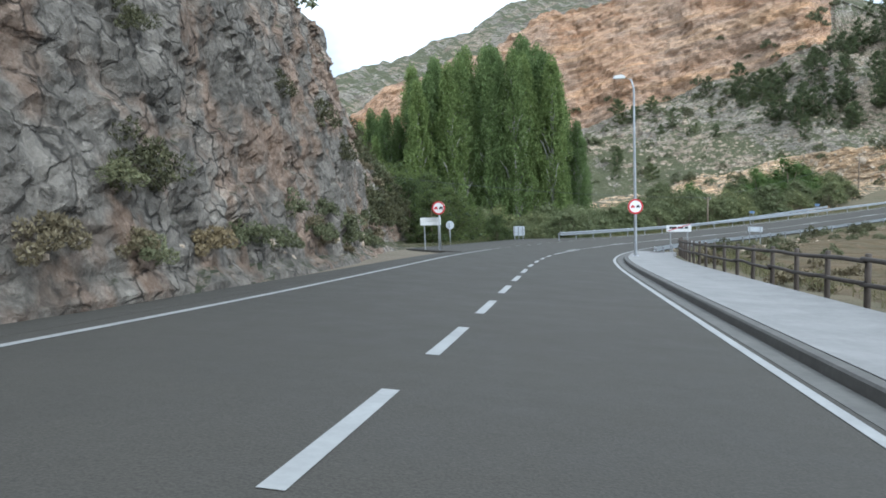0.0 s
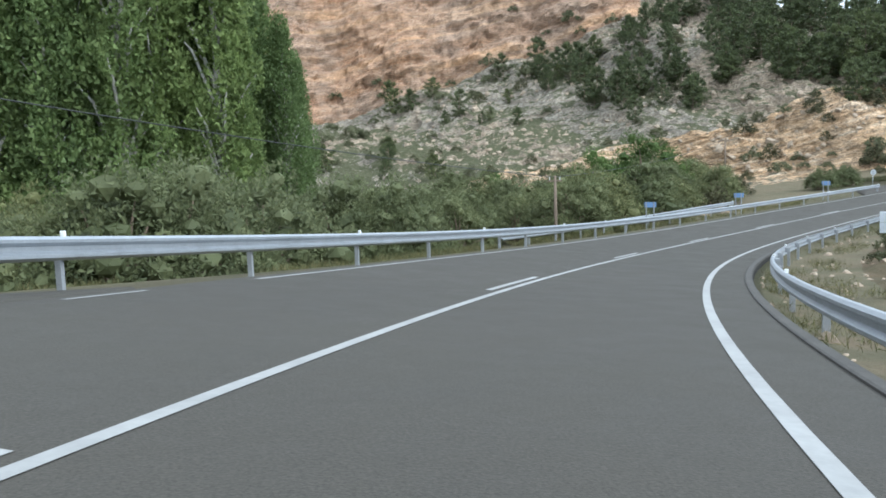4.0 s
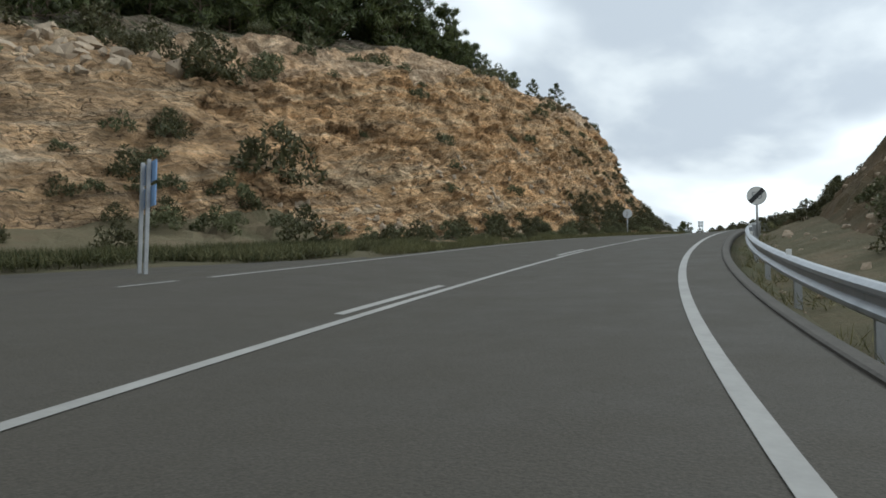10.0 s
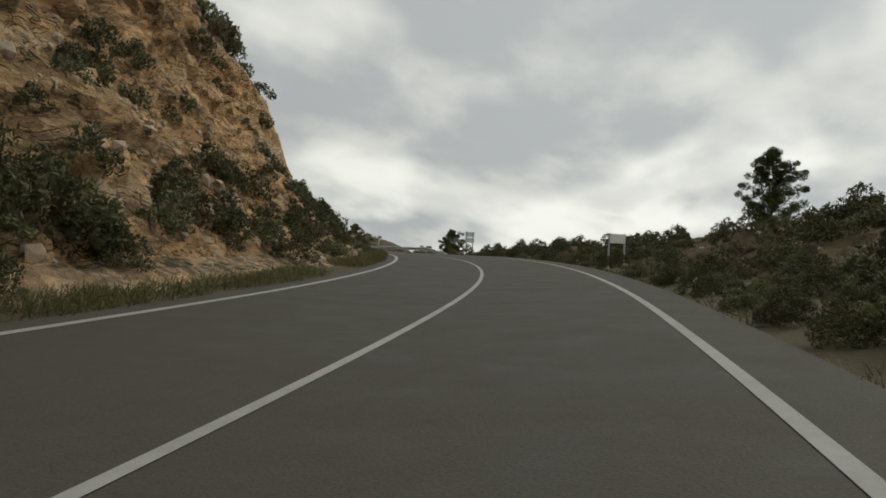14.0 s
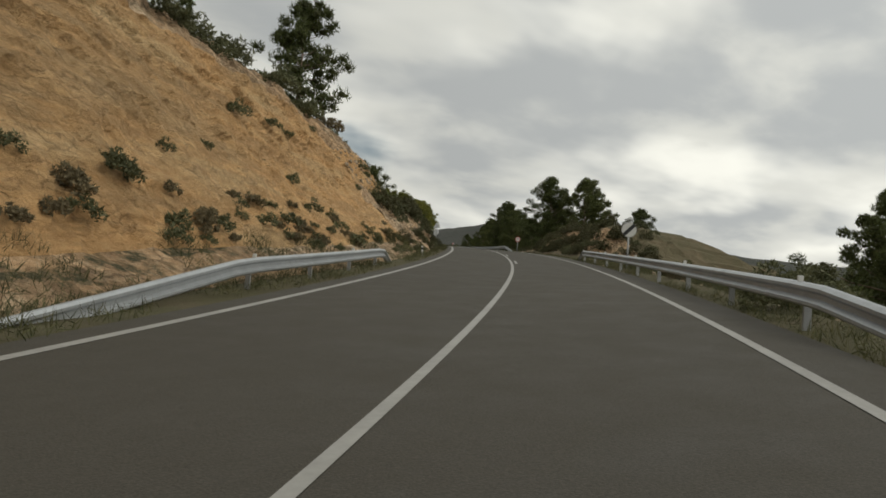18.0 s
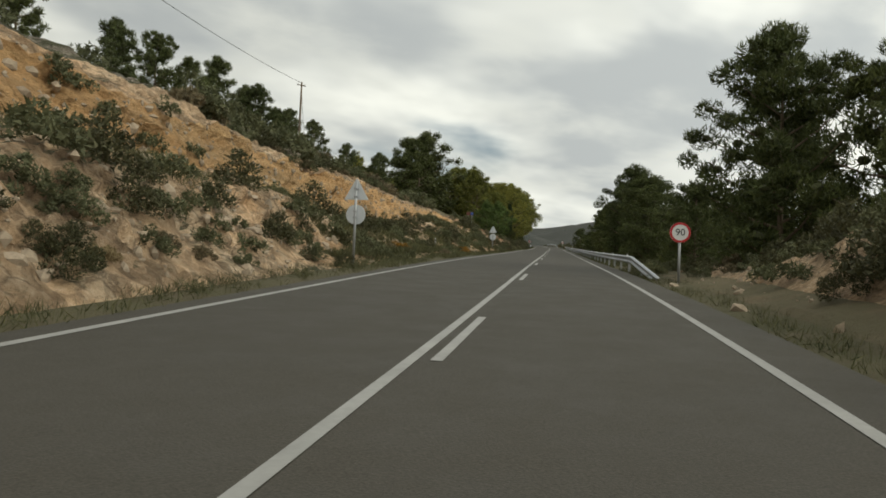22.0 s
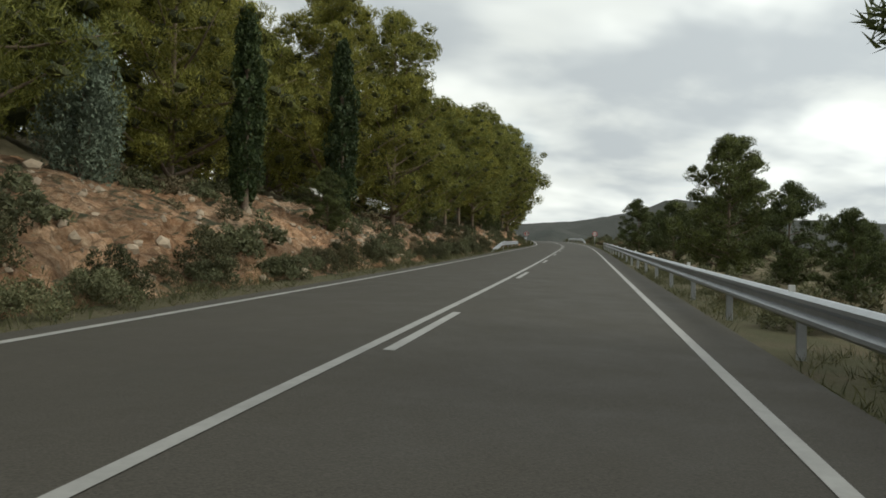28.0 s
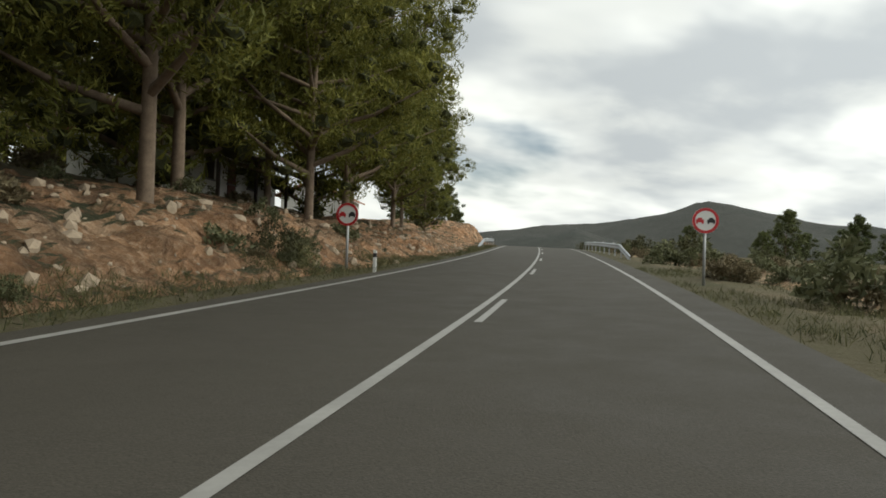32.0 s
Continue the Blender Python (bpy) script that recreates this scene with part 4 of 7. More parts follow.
def on_land(land, s, d):
    """The place on a strip at station s and distance d from the centre line."""
    V, s0, ds, edges = land
    i = int(np.clip(round((s - s0) / ds), 0, V.shape[0] - 1))
    c = at(s0 + i * ds, 0.0)
    r = np.hypot(V[i, :, 0] - c[0], V[i, :, 1] - c[1])
    return V[i, int(np.argmin(np.abs(r - abs(d))))]


# the road with its markings
s_all = np.arange(S_MIN, S_MAX, 1.0)
road_offsets = np.array([4.05, 4.0, 3.4, 1.7, 0.0, -1.7, -3.4, -3.88, -3.93])
road_low = np.array([-0.25, 0, 0, 0, 0, 0, 0, 0, -0.25])
structure("road", ribbon("road", s_all, road_offsets, ASPHALT, road_low[None], False), "worn grey asphalt carriageway of a two-lane country road", "road")


def marking(s0, s1, d, width=0.1):
    s = np.linspace(s0, s1, max(2, int((s1 - s0) / 1.0) + 1))
    return at(s[:, None], np.array([d + width / 2, d - width / 2])[None], 0.006)


def marking_mesh(name, pieces):
    V, F, base = [], [], 0
    for g in pieces:
        n = g.shape[0]
        V.append(g.reshape(-1, 3))
        for i in range(n - 1):
            a = base + 2 * i
            F.append((a, a + 2, a + 3, a + 1))
        base += 2 * n
    return raw_mesh(name, np.concatenate(V), F, PAINT)


EDGE_R, EDGE_L = -LANE_R, LANE_L
structure("edge_line_right", marking_mesh("edge_line_right", [marking(S_MIN, 522.8, EDGE_R, 0.12), marking(530.3, S_MAX, EDGE_R, 0.12)]), "solid white edge line painted on the asphalt", "road marking")
structure("edge_line_left", marking_mesh("edge_line_left", [marking(S_MIN, 38.5, EDGE_L, 0.15), marking(71, 142.2, EDGE_L, 0.15), marking(162.6, S_MAX, EDGE_L, 0.15)]), "solid white edge line painted on the asphalt", "road marking")
structure("centre_line", marking_mesh("centre_line", [marking(37.8, 48.7, 0, 0.11), marking(52.9, 524.7, 0, 0.11), marking(530.2, S_MAX, 0, 0.11)]), "solid white centre line painted on the asphalt", "road marking")


def dash_line(label, starts, length, d, width=0.11):
    root = structure("dashed_line", None, label, "road marking")
    for k, s in enumerate(starts):
        part("dash", marking_mesh("dash", [marking(s, s + length, d, width)]), None, root)
    return root


dash_line("short white dashes along the middle of the road", [-7.75 + 3.5 * k for k in range(13)], 2.0, 0.0, 0.13)
dash_line("short white dashes that break the centre line", [49.6, 51.2, 525.4, 527.0, 528.6], 0.95, 0.0)
dash_line("white dashes beside the solid centre line", [44.8] + [60.1 + 12.5 * k for k in range(11)], 3.5, 0.22)
dash_line("white dashes beside the solid centre line", [302.8 + 12.5 * k for k in range(18)] + [527.8 + 12.5 * k for k in range(8)], 3.5, -0.22)
dash_line("white dashes across the mouth of a side road", [40.0 + 2.75 * k for k in range(11)], 1.25, EDGE_L + 0.12)
dash_line("white dashes across the mouth of a side road", [144.8 + 3.2 * k for k in range(6)], 1.1, EDGE_L)
dash_line("white dashes across a field entrance", [524.0, 526.2, 528.4], 1.2, EDGE_R)

# land to the left of the road
NEAR = (3.95, -0.1)
LEFT_ROCK = [
    (-48, [NEAR, (4.9, 0.0), (5.2, 0.4), (6.0, 5.0), (7.4, 9.5), (13, 14), (40, 22), (120, 28)]),
    (8, [NEAR, (4.9, -0.03), (5.15, 0.4), (5.9, 5.0), (7.2, 9.8), (12, 13.5), (30, 18), (120, 24)]),
    (16, [NEAR, (5.2, -0.03), (5.7, 0.35), (6.3, 5.0), (7.2, 9.4), (12.5, 13.0), (30, 17), (120, 23)]),
    (22, [NEAR, (5.6, -0.03), (6.2, 0.35), (6.7, 5.0), (7.6, 9.4), (13, 12.4), (30, 15), (120, 22)]),
    (28, [NEAR, (6.6, -0.03), (7.3, 0.4), (7.7, 5.0), (8.5, 9.4), (14, 12), (30, 14), (120, 20)]),
    (34, [NEAR, (8.2, -0.03), (9.1, 0.4), (9.5, 5.0), (10.3, 9.3), (15, 11.8), (30, 13), (120, 20)]),
    (38, [NEAR, (9.2, -0.03), (10.5, 0.4), (10.9, 4.8), (11.7, 8.8), (16.5, 10.8), (30, 11), (120, 19)]),
    (41.5, [NEAR, (9.6, -0.03), (14.2, 0.3), (15.6, 3.2), (17.6, 6.4), (21, 8.5), (30, 9), (120, 18)]),
    (46, [NEAR, (9.6, -0.05), (15, 0.0), (17.5, 0.3), (19, 0.8), (22, 1.4), (32, 2.5), (120, 14)]),
]
land_a = strip("rock_wall_left", LEFT_ROCK, 1, -48, 47, 0.2, [2, 5, 40, 40, 20, 16, 14], [0.0, 0.18, 0.3, 0.34, 0.45, 0.9, 1.2],
               [GRAVEL, GREY_ROCK, GREY_ROCK, GREY_ROCK, GREY_ROCK, HILL, HILL], "steep wall of grey and rust conglomerate rock", "rock wall", [0, 0.05, 0.1, 0.1, 0.25, 0.5, 1.0], grain=1.0)
LEFT_SPUR = [
    (43, [(13.2, -0.9), (14.2, 0.2), (15.0, 4.4), (16.4, 8.4), (22, 11.0), (45, 13), (110, 18)]),
    (50, [(13.8, -0.9), (15.4, 0.2), (16.8, 4.2), (18.8, 8.6), (25, 11.0), (45, 11.5), (110, 12)]),
    (57, [(15.5, -0.9), (17.5, 0.0), (19.5, 3.4), (22.5, 7.0), (29, 8.4), (48, 7), (110, 5)]),
    (66, [(22, -1.2), (24, -0.4), (26, 0.4), (29, 1.6), (36, 0.6), (54, -2.0), (110, -1)]),
]
land_s = strip("rock_spur_left", LEFT_SPUR, 1, 43, 66, 0.35, [4, 22, 22, 18, 16, 12], [0.05, 0.5, 0.7, 0.8, 1.0, 1.4],
               [HILL, GREY_ROCK, GREY_ROCK, HILL, HILL, HILL], "overgrown grey rock spur behind the junction", "rock wall")
LEFT_VALLEY = [
    (45, [NEAR, (9.6, -0.05), (15, 0.0), (17.5, 0.3), (20, 1.0), (32, 2.5), (70, 7), (140, 14), (260, 22)]),
    (53, [NEAR, (8.5, -0.05), (14, -0.1), (18, -0.2), (26, -0.3), (45, 0.5), (80, 3), (140, 12), (260, 20)]),
    (62, [NEAR, (8.0, -0.1), (12, -0.3), (16, -0.6), (26, -1.2), (50, -1.0), (90, 2), (150, 10), (260, 18)]),
    (78, [NEAR, (5.4, -0.1), (7.0, -0.9), (10, -1.8), (25, -2.5), (55, -2.0), (100, 3), (160, 10), (260, 20)]),
    (105, [NEAR, (5.4, -0.1), (7.0, -0.8), (10, -1.2), (25, -2.0), (60, -1.0), (110, 6), (160, 16), (260, 30)]),
    (118, [NEAR, (5.4, -0.1), (7.0, -0.7), (11, -1.0), (28, -1.2), (60, 0.0), (108, 8), (150, 18), (260, 42)]),
    (124, [NEAR, (5.4, -0.1), (7.0, -0.6), (12, -0.9), (30, -0.7), (60, 0.6), (106, 8.6), (142, 20), (260, 50)]),
]
land_v = strip("valley_left", LEFT_VALLEY, 1, 45, 122, 0.9, [2, 3, 5, 8, 10, 14, 16, 16], [0.0, 0.05, 0.1, 0.1, 0.25, 0.5, 1.0, 2.4],
               [VERGE, VERGE, SCRUBLAND, SCRUBLAND, SCRUBLAND, SCRUBLAND, HILL, HILL], "flat riverside land with rough grass and scrub", "valley floor")
LEFT_HILL = [
    (112, [NEAR, (5.4, -0.1), (7.0, -0.75), (10.5, -1.1), (27, -1.6), (60, -0.5), (109, 7), (150, 17), (162, 24), (270, 42)]),
    (121, [NEAR, (5.4, -0.1), (7.0, -0.65), (11.5, -0.95), (29, -1.0), (60, 0.4), (107, 7), (143, 16), (154, 38), (270, 52)]),
    (130, [NEAR, (5.4, -0.1), (7.0, -0.6), (12, -0.8), (30, -0.5), (60, 1.0), (105, 8), (138, 17), (149, 46), (270, 60)]),
    (140, [NEAR, (6.0, -0.1), (10, -0.3), (18, -0.2), (34, 0.0), (60, 4.0), (100, 11), (130, 18), (142, 58), (270, 72)]),
    (150, [NEAR, (7.0, -0.1), (13, -0.1), (24, 0.2), (44, 0.6), (52, 6.5), (92, 17.5), (116, 25.5), (130, 60), (270, 90)]),
    (158, [NEAR, (6.5, -0.1), (12, 0.0), (23, 0.4), (32, 1.2), (38, 8.0), (84, 22), (104, 29.5), (120, 64), (270, 98)]),
    (168, [NEAR, (6.0, -0.05), (12, 0.2), (16, 0.9), (21, 6.4), (34, 12.0), (64, 25.5), (86, 35), (104, 60), (270, 112)]),
    (178, [NEAR, (6.0, 0.0), (10.5, 0.3), (13, 1.8), (17.4, 7.8), (26, 11.5), (60, 28), (110, 50), (160, 72), (270, 98)]),
    (190, [NEAR, (5.6, 0.0), (8.0, 0.4), (10.0, 4.0), (14.5, 9.6), (22, 12.4), (50, 22), (100, 42), (150, 58), (270, 80)]),
]
land_b = strip("hillside_left", LEFT_HILL, 1, 112, 178.2, 0.38, [2, 3, 8, 20, 32, 40, 30, 40, 16], [0.0, 0.05, 0.1, 0.4, 0.75, 0.9, 1.2, 1.6, 1.3],
               [VERGE, VERGE, SCRUBLAND, ORANGE_ROCK, ORANGE_ROCK, HILL, HILL, CLIFF, HILL], "stony hillside with scrub under an orange limestone cliff", "hillside", [0.0, 0.12, 0.6, 0.75, 0.6, 0.7, 1.2, 1.2, 1.2])
LEFT_CUT = [
    (178, [NEAR, (6.0, 0.0), (10.5, 0.3), (13, 1.8), (17.4, 7.8), (26, 11.5), (60, 28), (160, 72)]),
    (190, [NEAR, (5.6, 0.0), (8.0, 0.4), (10.0, 4.0), (14.5, 9.6), (22, 12.4), (50, 22), (150, 58)]),
    (200, [NEAR, (5.3, 0.0), (6.8, 0.4), (9.0, 4.8), (13.8, 11.4), (19, 14.0), (45, 19.5), (150, 44)]),
    (214, [NEAR, (5.0, 0.0), (6.0, 0.4), (8.6, 4.6), (13.2, 11.2), (17, 13.6), (40, 17), (150, 32)]),
    (235, [NEAR, (4.9, 0.0), (6.2, 0.4), (9.3, 3.8), (12.6, 10.4), (15.5, 13.6), (35, 16), (150, 24)]),
    (245, [NEAR, (4.9, 0.0), (6.6, 0.5), (9.6, 3.6), (12.4, 9.6), (15, 12.6), (33, 15), (140, 22)]),
    (254, [NEAR, (4.9, 0.0), (6.9, 0.5), (9.9, 3.4), (12.1, 8.5), (14.4, 11.6), (30, 14), (120, 20)]),
]
land_c = strip("rock_cut_left", LEFT_CUT, 1, 177.6, 253.6, 0.2, [2, 4, 30, 48, 22, 16, 12], [0.0, 0.12, 0.6, 0.75, 0.6, 0.7, 1.2],
               [VERGE, STONY_BANK, ORANGE_ROCK, ORANGE_ROCK, STONY_BANK, HILL, HILL], "tall rough orange rock cutting dotted with scrub", "rock cutting", [0.0, 0.12, 0.25, 0.3, 0.4, 0.6, 1.2])
LEFT_SMOOTH = [
    (253, [NEAR, (4.9, 0.0), (6.9, 0.5), (9.9, 3.4), (12.1, 8.5), (14.4, 11.6), (30, 14), (120, 20)]),
    (266, [NEAR, (5.0, 0.0), (7.0, 0.6), (10.0, 3.4), (12.1, 8.3), (14, 11.2), (30, 13.5), (120, 20)]),
    (280, [NEAR, (5.2, 0.0), (6.6, 0.6), (8.9, 4.3), (12.0, 7.9), (14, 9.2), (30, 12), (120, 20)]),
    (302, [NEAR, (4.9, 0.0), (6.2, 0.6), (9.0, 3.2), (11.3, 7.1), (13, 8.3), (30, 13), (120, 24)]),
    (312, [NEAR, (4.8, 0.0), (5.6, 0.5), (8.0, 2.4), (10.8, 5.8), (12.6, 7.8), (28, 12.5), (120, 24)]),
]
land_d = strip("smooth_cut_left", LEFT_SMOOTH, 1, 253, 312, 0.22, [2, 4, 22, 40, 12, 16, 12], [0.0, 0.12, 0.25, 0.3, 0.4, 0.6, 1.2],
               [VERGE, STONY_BANK, SMOOTH_ROCK, SMOOTH_ROCK, STONY_BANK, HILL, HILL], "smooth sandy orange road cutting with thin ledges", "rock cutting")
LEFT_BENCH = [
    (311, [NEAR, (4.8, 0.0), (5.6, 0.5), (8.0, 2.4), (9.4, 4.1), (10.8, 5.8), (12.6, 7.8), (28, 12.5), (120, 24)]),
    (316, [NEAR, (4.8, 0.0), (5.3, 0.5), (6.8, 2.3), (9.0, 3.3), (10.9, 6.0), (12.6, 8.0), (27, 12.3), (120, 24)]),
    (322, [NEAR, (4.8, 0.0), (5.2, 0.5), (6.5, 2.5), (9.2, 3.4), (11.0, 6.4), (12.8, 7.8), (26, 12), (120, 24)]),
    (340, [NEAR, (4.9, 0.0), (5.5, 0.5), (7.2, 2.5), (9.8, 3.4), (11.2, 5.6), (13, 6.6), (26, 11.0), (120, 36)]),
    (356, [NEAR, (5.2, 0.0), (6.0, 0.4), (7.8, 2.2), (10.4, 3.0), (11.6, 4.8), (13.5, 5.8), (26, 10.5), (120, 40)]),
    (370, [NEAR, (5.5, 0.0), (6.8, 0.3), (8.8, 1.1), (11, 1.6), (11.9, 4.5), (13.4, 5.3), (26, 9.4), (120, 40)]),
    (384, [NEAR, (5.3, 0.0), (6.4, 0.4), (8.4, 1.3), (11.2, 1.9), (12.1, 4.4), (13.6, 5.1), (26, 8.8), (120, 42)]),
    (396, [NEAR, (5.0, 0.0), (5.6, 0.4), (7.4, 1.8), (10.8, 2.9), (12, 4.2), (13.6, 4.9), (26, 9.2), (120, 42)]),
    (412, [NEAR, (5.0, 0.0), (5.5, 0.3), (6.9, 1.6), (9.0, 2.5), (11, 3.1), (13, 4.2), (26, 9.5), (120, 38)]),
]
land_e = strip("stepped_bank_left", LEFT_BENCH, 1, 311, 412, 0.25, [2, 4, 18, 12, 20, 10, 18, 12], [0.0, 0.2, 0.34, 0.3, 0.4, 0.4, 0.6, 1.2],
               [VERGE, STONY_BANK, STONY_BANK, STONY_BANK, SMOOTH_ROCK, STONY_BANK, HILL, HILL], "stepped stony bank of orange earth with a grassy ledge", "road bank")
LEFT_GROVE = [
    (411, [NEAR, (5.0, 0.0), (5.5, 0.3), (6.9, 1.6), (9.0, 2.5), (13, 4.2), (26, 9.5), (120, 38)]),
    (430, [NEAR, (5.0, 0.0), (5.6, 0.3), (7.0, 1.5), (9.4, 2.6), (13, 4.2), (26, 9.5), (120, 36)]),
    (460, [NEAR, (5.0, 0.0), (5.6, 0.3), (7.0, 1.4), (9.2, 2.4), (13, 3.2), (26, 7), (120, 24)]),
    (490, [NEAR, (4.9, 0.0), (5.6, 0.2), (7.6, 1.2), (10, 2.0), (14, 2.8), (26, 5.2), (120, 16)]),
    (530, [NEAR, (4.9, 0.0), (5.4, 0.2), (6.9, 1.3), (9.0, 1.9), (14, 2.6), (26, 4.6), (120, 14)]),
    (575, [NEAR, (4.9, 0.0), (5.4, 0.2), (6.9, 1.0), (9.0, 1.5), (14, 2.0), (26, 3.4), (120, 8)]),
    (596, [NEAR, (5.0, 0.0), (6.0, 0.1), (8.0, 0.5), (12, 1.0), (20, 1.2), (40, 2), (120, 5)]),
    (604, [NEAR, (5.0, 0.0), (6.4, 0.2), (7.8, 2.0), (12, 2.4), (20, 2.2), (40, 2), (120, 5)]),
    (625, [NEAR, (5.0, 0.0), (6.4, 0.2), (7.8, 2.2), (12, 2.6), (20, 2.2), (40, 2), (120, 5)]),
    (640, [NEAR, (5.0, 0.0), (6.0, 0.1), (8.0, 0.3), (12, 0.6), (20, 1.0), (40, 2), (120, 5)]),
    (S_MAX, [NEAR, (5.0, 0.0), (6.0, 0.1), (8.0, 0.3), (12, 0.6), (20, 1.0), (40, 2), (120, 5)]),
]
land_f = strip("grove_bank_left", LEFT_GROVE, 1, 411, S_MAX, 0.3, [2, 4, 16, 14, 14, 14, 12], [0.0, 0.18, 0.3, 0.3, 0.25, 0.4, 0.8],
               [VERGE, RED_BANK, RED_BANK, RED_BANK, RED_BANK, SCRUBLAND, SCRUBLAND], "red earth bank with pale stones under pine trees", "road bank")

# land to the right of the road
EDGE = (3.84, -0.1)
RIGHT = [
    (-48, [(6.1, -0.1), (6.5, 0.02), (8, -0.2), (14, -0.8), (30, -1.5), (55, -2)]),
    (46, [(6.1, -0.1), (6.5, 0.02), (8, -0.2), (14, -0.8), (30, -1.5), (55, -2)]),
    (48.5, [EDGE, (4.6, -0.35), (7, -0.3), (13, -0.6), (30, -0.8), (55, -1)]),
    (100, [EDGE, (4.6, -0.42), (7, -0.4), (12, 0.3), (25, 0.6), (50, 0.5)]),
    (140, [EDGE, (4.6, -0.42), (7, -0.2), (12, 0.9), (25, 1.8), (45, 1.0)]),
    (160, [EDGE, (4.6, -0.42), (7, 0.0), (11, 2.0), (18, 3.4), (40, 3.0)]),
    (180, [EDGE, (4.8, -0.35), (7, 0.3), (10, 2.8), (15, 4.2), (40, 3.0)]),
    (187, [EDGE, (4.8, -0.3), (7, 0.4), (9.6, 3.6), (14, 4.4), (40, 3.0)]),
    (196, [EDGE, (4.8, -0.2), (6.8, 0.4), (10, 2.5), (15, 3.3), (40, 3.0)]),
    (203, [EDGE, (4.8, -0.1), (6.8, 0.4), (10, 2.7), (15, 3.7), (40, 4.0)]),
    (216, [EDGE, (5.0, 0.0), (6.5, 0.3), (10, 2.8), (16, 4.2), (40, 5.0)]),
    (230, [EDGE, (5.0, 0.0), (6.5, 0.2), (10, 1.8), (16, 3.2), (40, 5.0)]),
    (250, [EDGE, (5.0, 0.0), (6.5, 0.2), (10, 1.0), (16, 1.6), (40, 2.0)]),
    (268, [EDGE, (5.0, 0.0), (6.5, 0.1), (10, 0.8), (16, 0.6), (40, -2.0)]),
    (284, [EDGE, (5.2, -0.1), (7, -0.6), (10, -1.5), (18, -4.0), (40, -8.0)]),
    (315, [EDGE, (5.2, -0.1), (7, -0.5), (10, -1.0), (18, -3.0), (40, -8.0)]),
    (325, [EDGE, (4.9, 0.0), (6.0, 0.3), (8.6, 2.1), (11.5, 2.2), (40, -9.0)]),
    (346, [EDGE, (4.9, 0.0), (5.8, 0.3), (8.4, 2.3), (12, 2.4), (40, -8.0)]),
    (360, [EDGE, (5.0, 0.0), (6.5, 0.1), (9, 0.5), (14, 0.3), (40, -2.0)]),
    (385, [EDGE, (5.2, -0.1), (7, -0.4), (10, -1.0), (18, -2.0), (40, -5.0)]),
    (505, [EDGE, (5.2, -0.1), (7, -0.4), (10, -1.0), (18, -2.0), (40, -5.0)]),
    (540, [EDGE, (5.2, -0.05), (7, -0.2), (10, -0.5), (20, -1.0), (50, -3.0)]),
    (S_MAX, [EDGE, (5.2, -0.05), (7, -0.2), (10, -0.4), (20, -0.6), (50, -2.0)]),
]
land_r = strip("land_right", RIGHT, -1, -48, S_MAX, 0.4, [2, 5, 14, 12, 14], [0.0, 0.08, 0.3, 0.4, 0.8],
               [VERGE, SCRUBLAND, STONY_BANK, SCRUBLAND, SCRUBLAND], "dry scrubby roadside land of brown earth and stones", "roadside land", until=(306, {2: DARK_SOIL, 3: DARK_SOIL}))


def apron(name, s0, s1, reach, label):
    """Asphalt mouth of a side road, widest in the middle."""
    ss = np.arange(s0, s1 + 0.1, 0.5)
    u = (ss - s0) / (s1 - s0)
    wide = 4.05 + (reach - 4.05) * np.clip(np.sin(math.pi * u) * 1.7, 0, 1)
    d = 3.96 + (wide[:, None] - 3.96) * np.array([0, 0.02, 0.35, 0.7, 1.0, 1.0])[None]
    structure(name, grid_mesh(name, at(ss[:, None], d, np.array([[-0.1, 0.004, 0.02, 0.03, 0.03, -0.3]])), ASPHALT), label, "road")


s_hard = np.arange(S_MIN, 40.01, 1.0)
structure("shoulder", ribbon("shoulder", s_hard, [3.98, 3.99, 5.0, 5.04], ASPHALT, np.array([[-0.1, 0.003, -0.005, -0.2]]), False), "narrow asphalt shoulder below the rock wall", "road")
apron("side_road_mouth", 33.5, 69, 9.2, "asphalt mouth of a side road at the bend")
apron("track_mouth", 139, 169, 8.3, "asphalt mouth of a farm track below the hill")

# wide ground to the horizon, with a rim of hills
axis = np.concatenate([-np.geomspace(3200, 420, 16), np.arange(-400, 401, 20.0), np.geomspace(420, 3200, 16)])
mid_x, mid_y = float(_pos[:, 0].mean()), float(_pos[:, 1].mean())
gx, gy = np.meshgrid(mid_x + axis, mid_y + axis, indexing="ij")
rs = _pos[::6]
near = np.full(gx.shape, 1e9)
base_z = np.zeros(gx.shape)
left_of = np.zeros(gx.shape, bool)
for q, way in zip(rs, _dir[::6]):
    dist = np.hypot(gx - q[0], gy - q[1])
    base_z = np.where(dist < near, q[2], base_z)
    left_of = np.where(dist < near, way[0] * (gy - q[1]) - way[1] * (gx - q[0]) > 0, left_of)
    near = np.minimum(near, dist)
gz = base_z - 9.0 - 0.02 * np.minimum(near, 300) + 0.03 * np.maximum(near - 500, 0)
gz = np.where(left_of, base_z - 9.0 + np.clip((near - 100) * 0.12, 0, 34), gz)
gp = np.stack([gx, gy, 0 * gx], -1)
gz = gz + np.clip((near - 250) / 900, 0, 1) * (np.where(left_of, 26, 8) * fbm(gp / 420, 3, 0.5, 21) + np.where(left_of, 10, 0))
structure("ground", grid_mesh("ground", np.stack([gx, gy, gz], -1), FAR_GROUND), "wide dry scrub country under the hills", "ground")


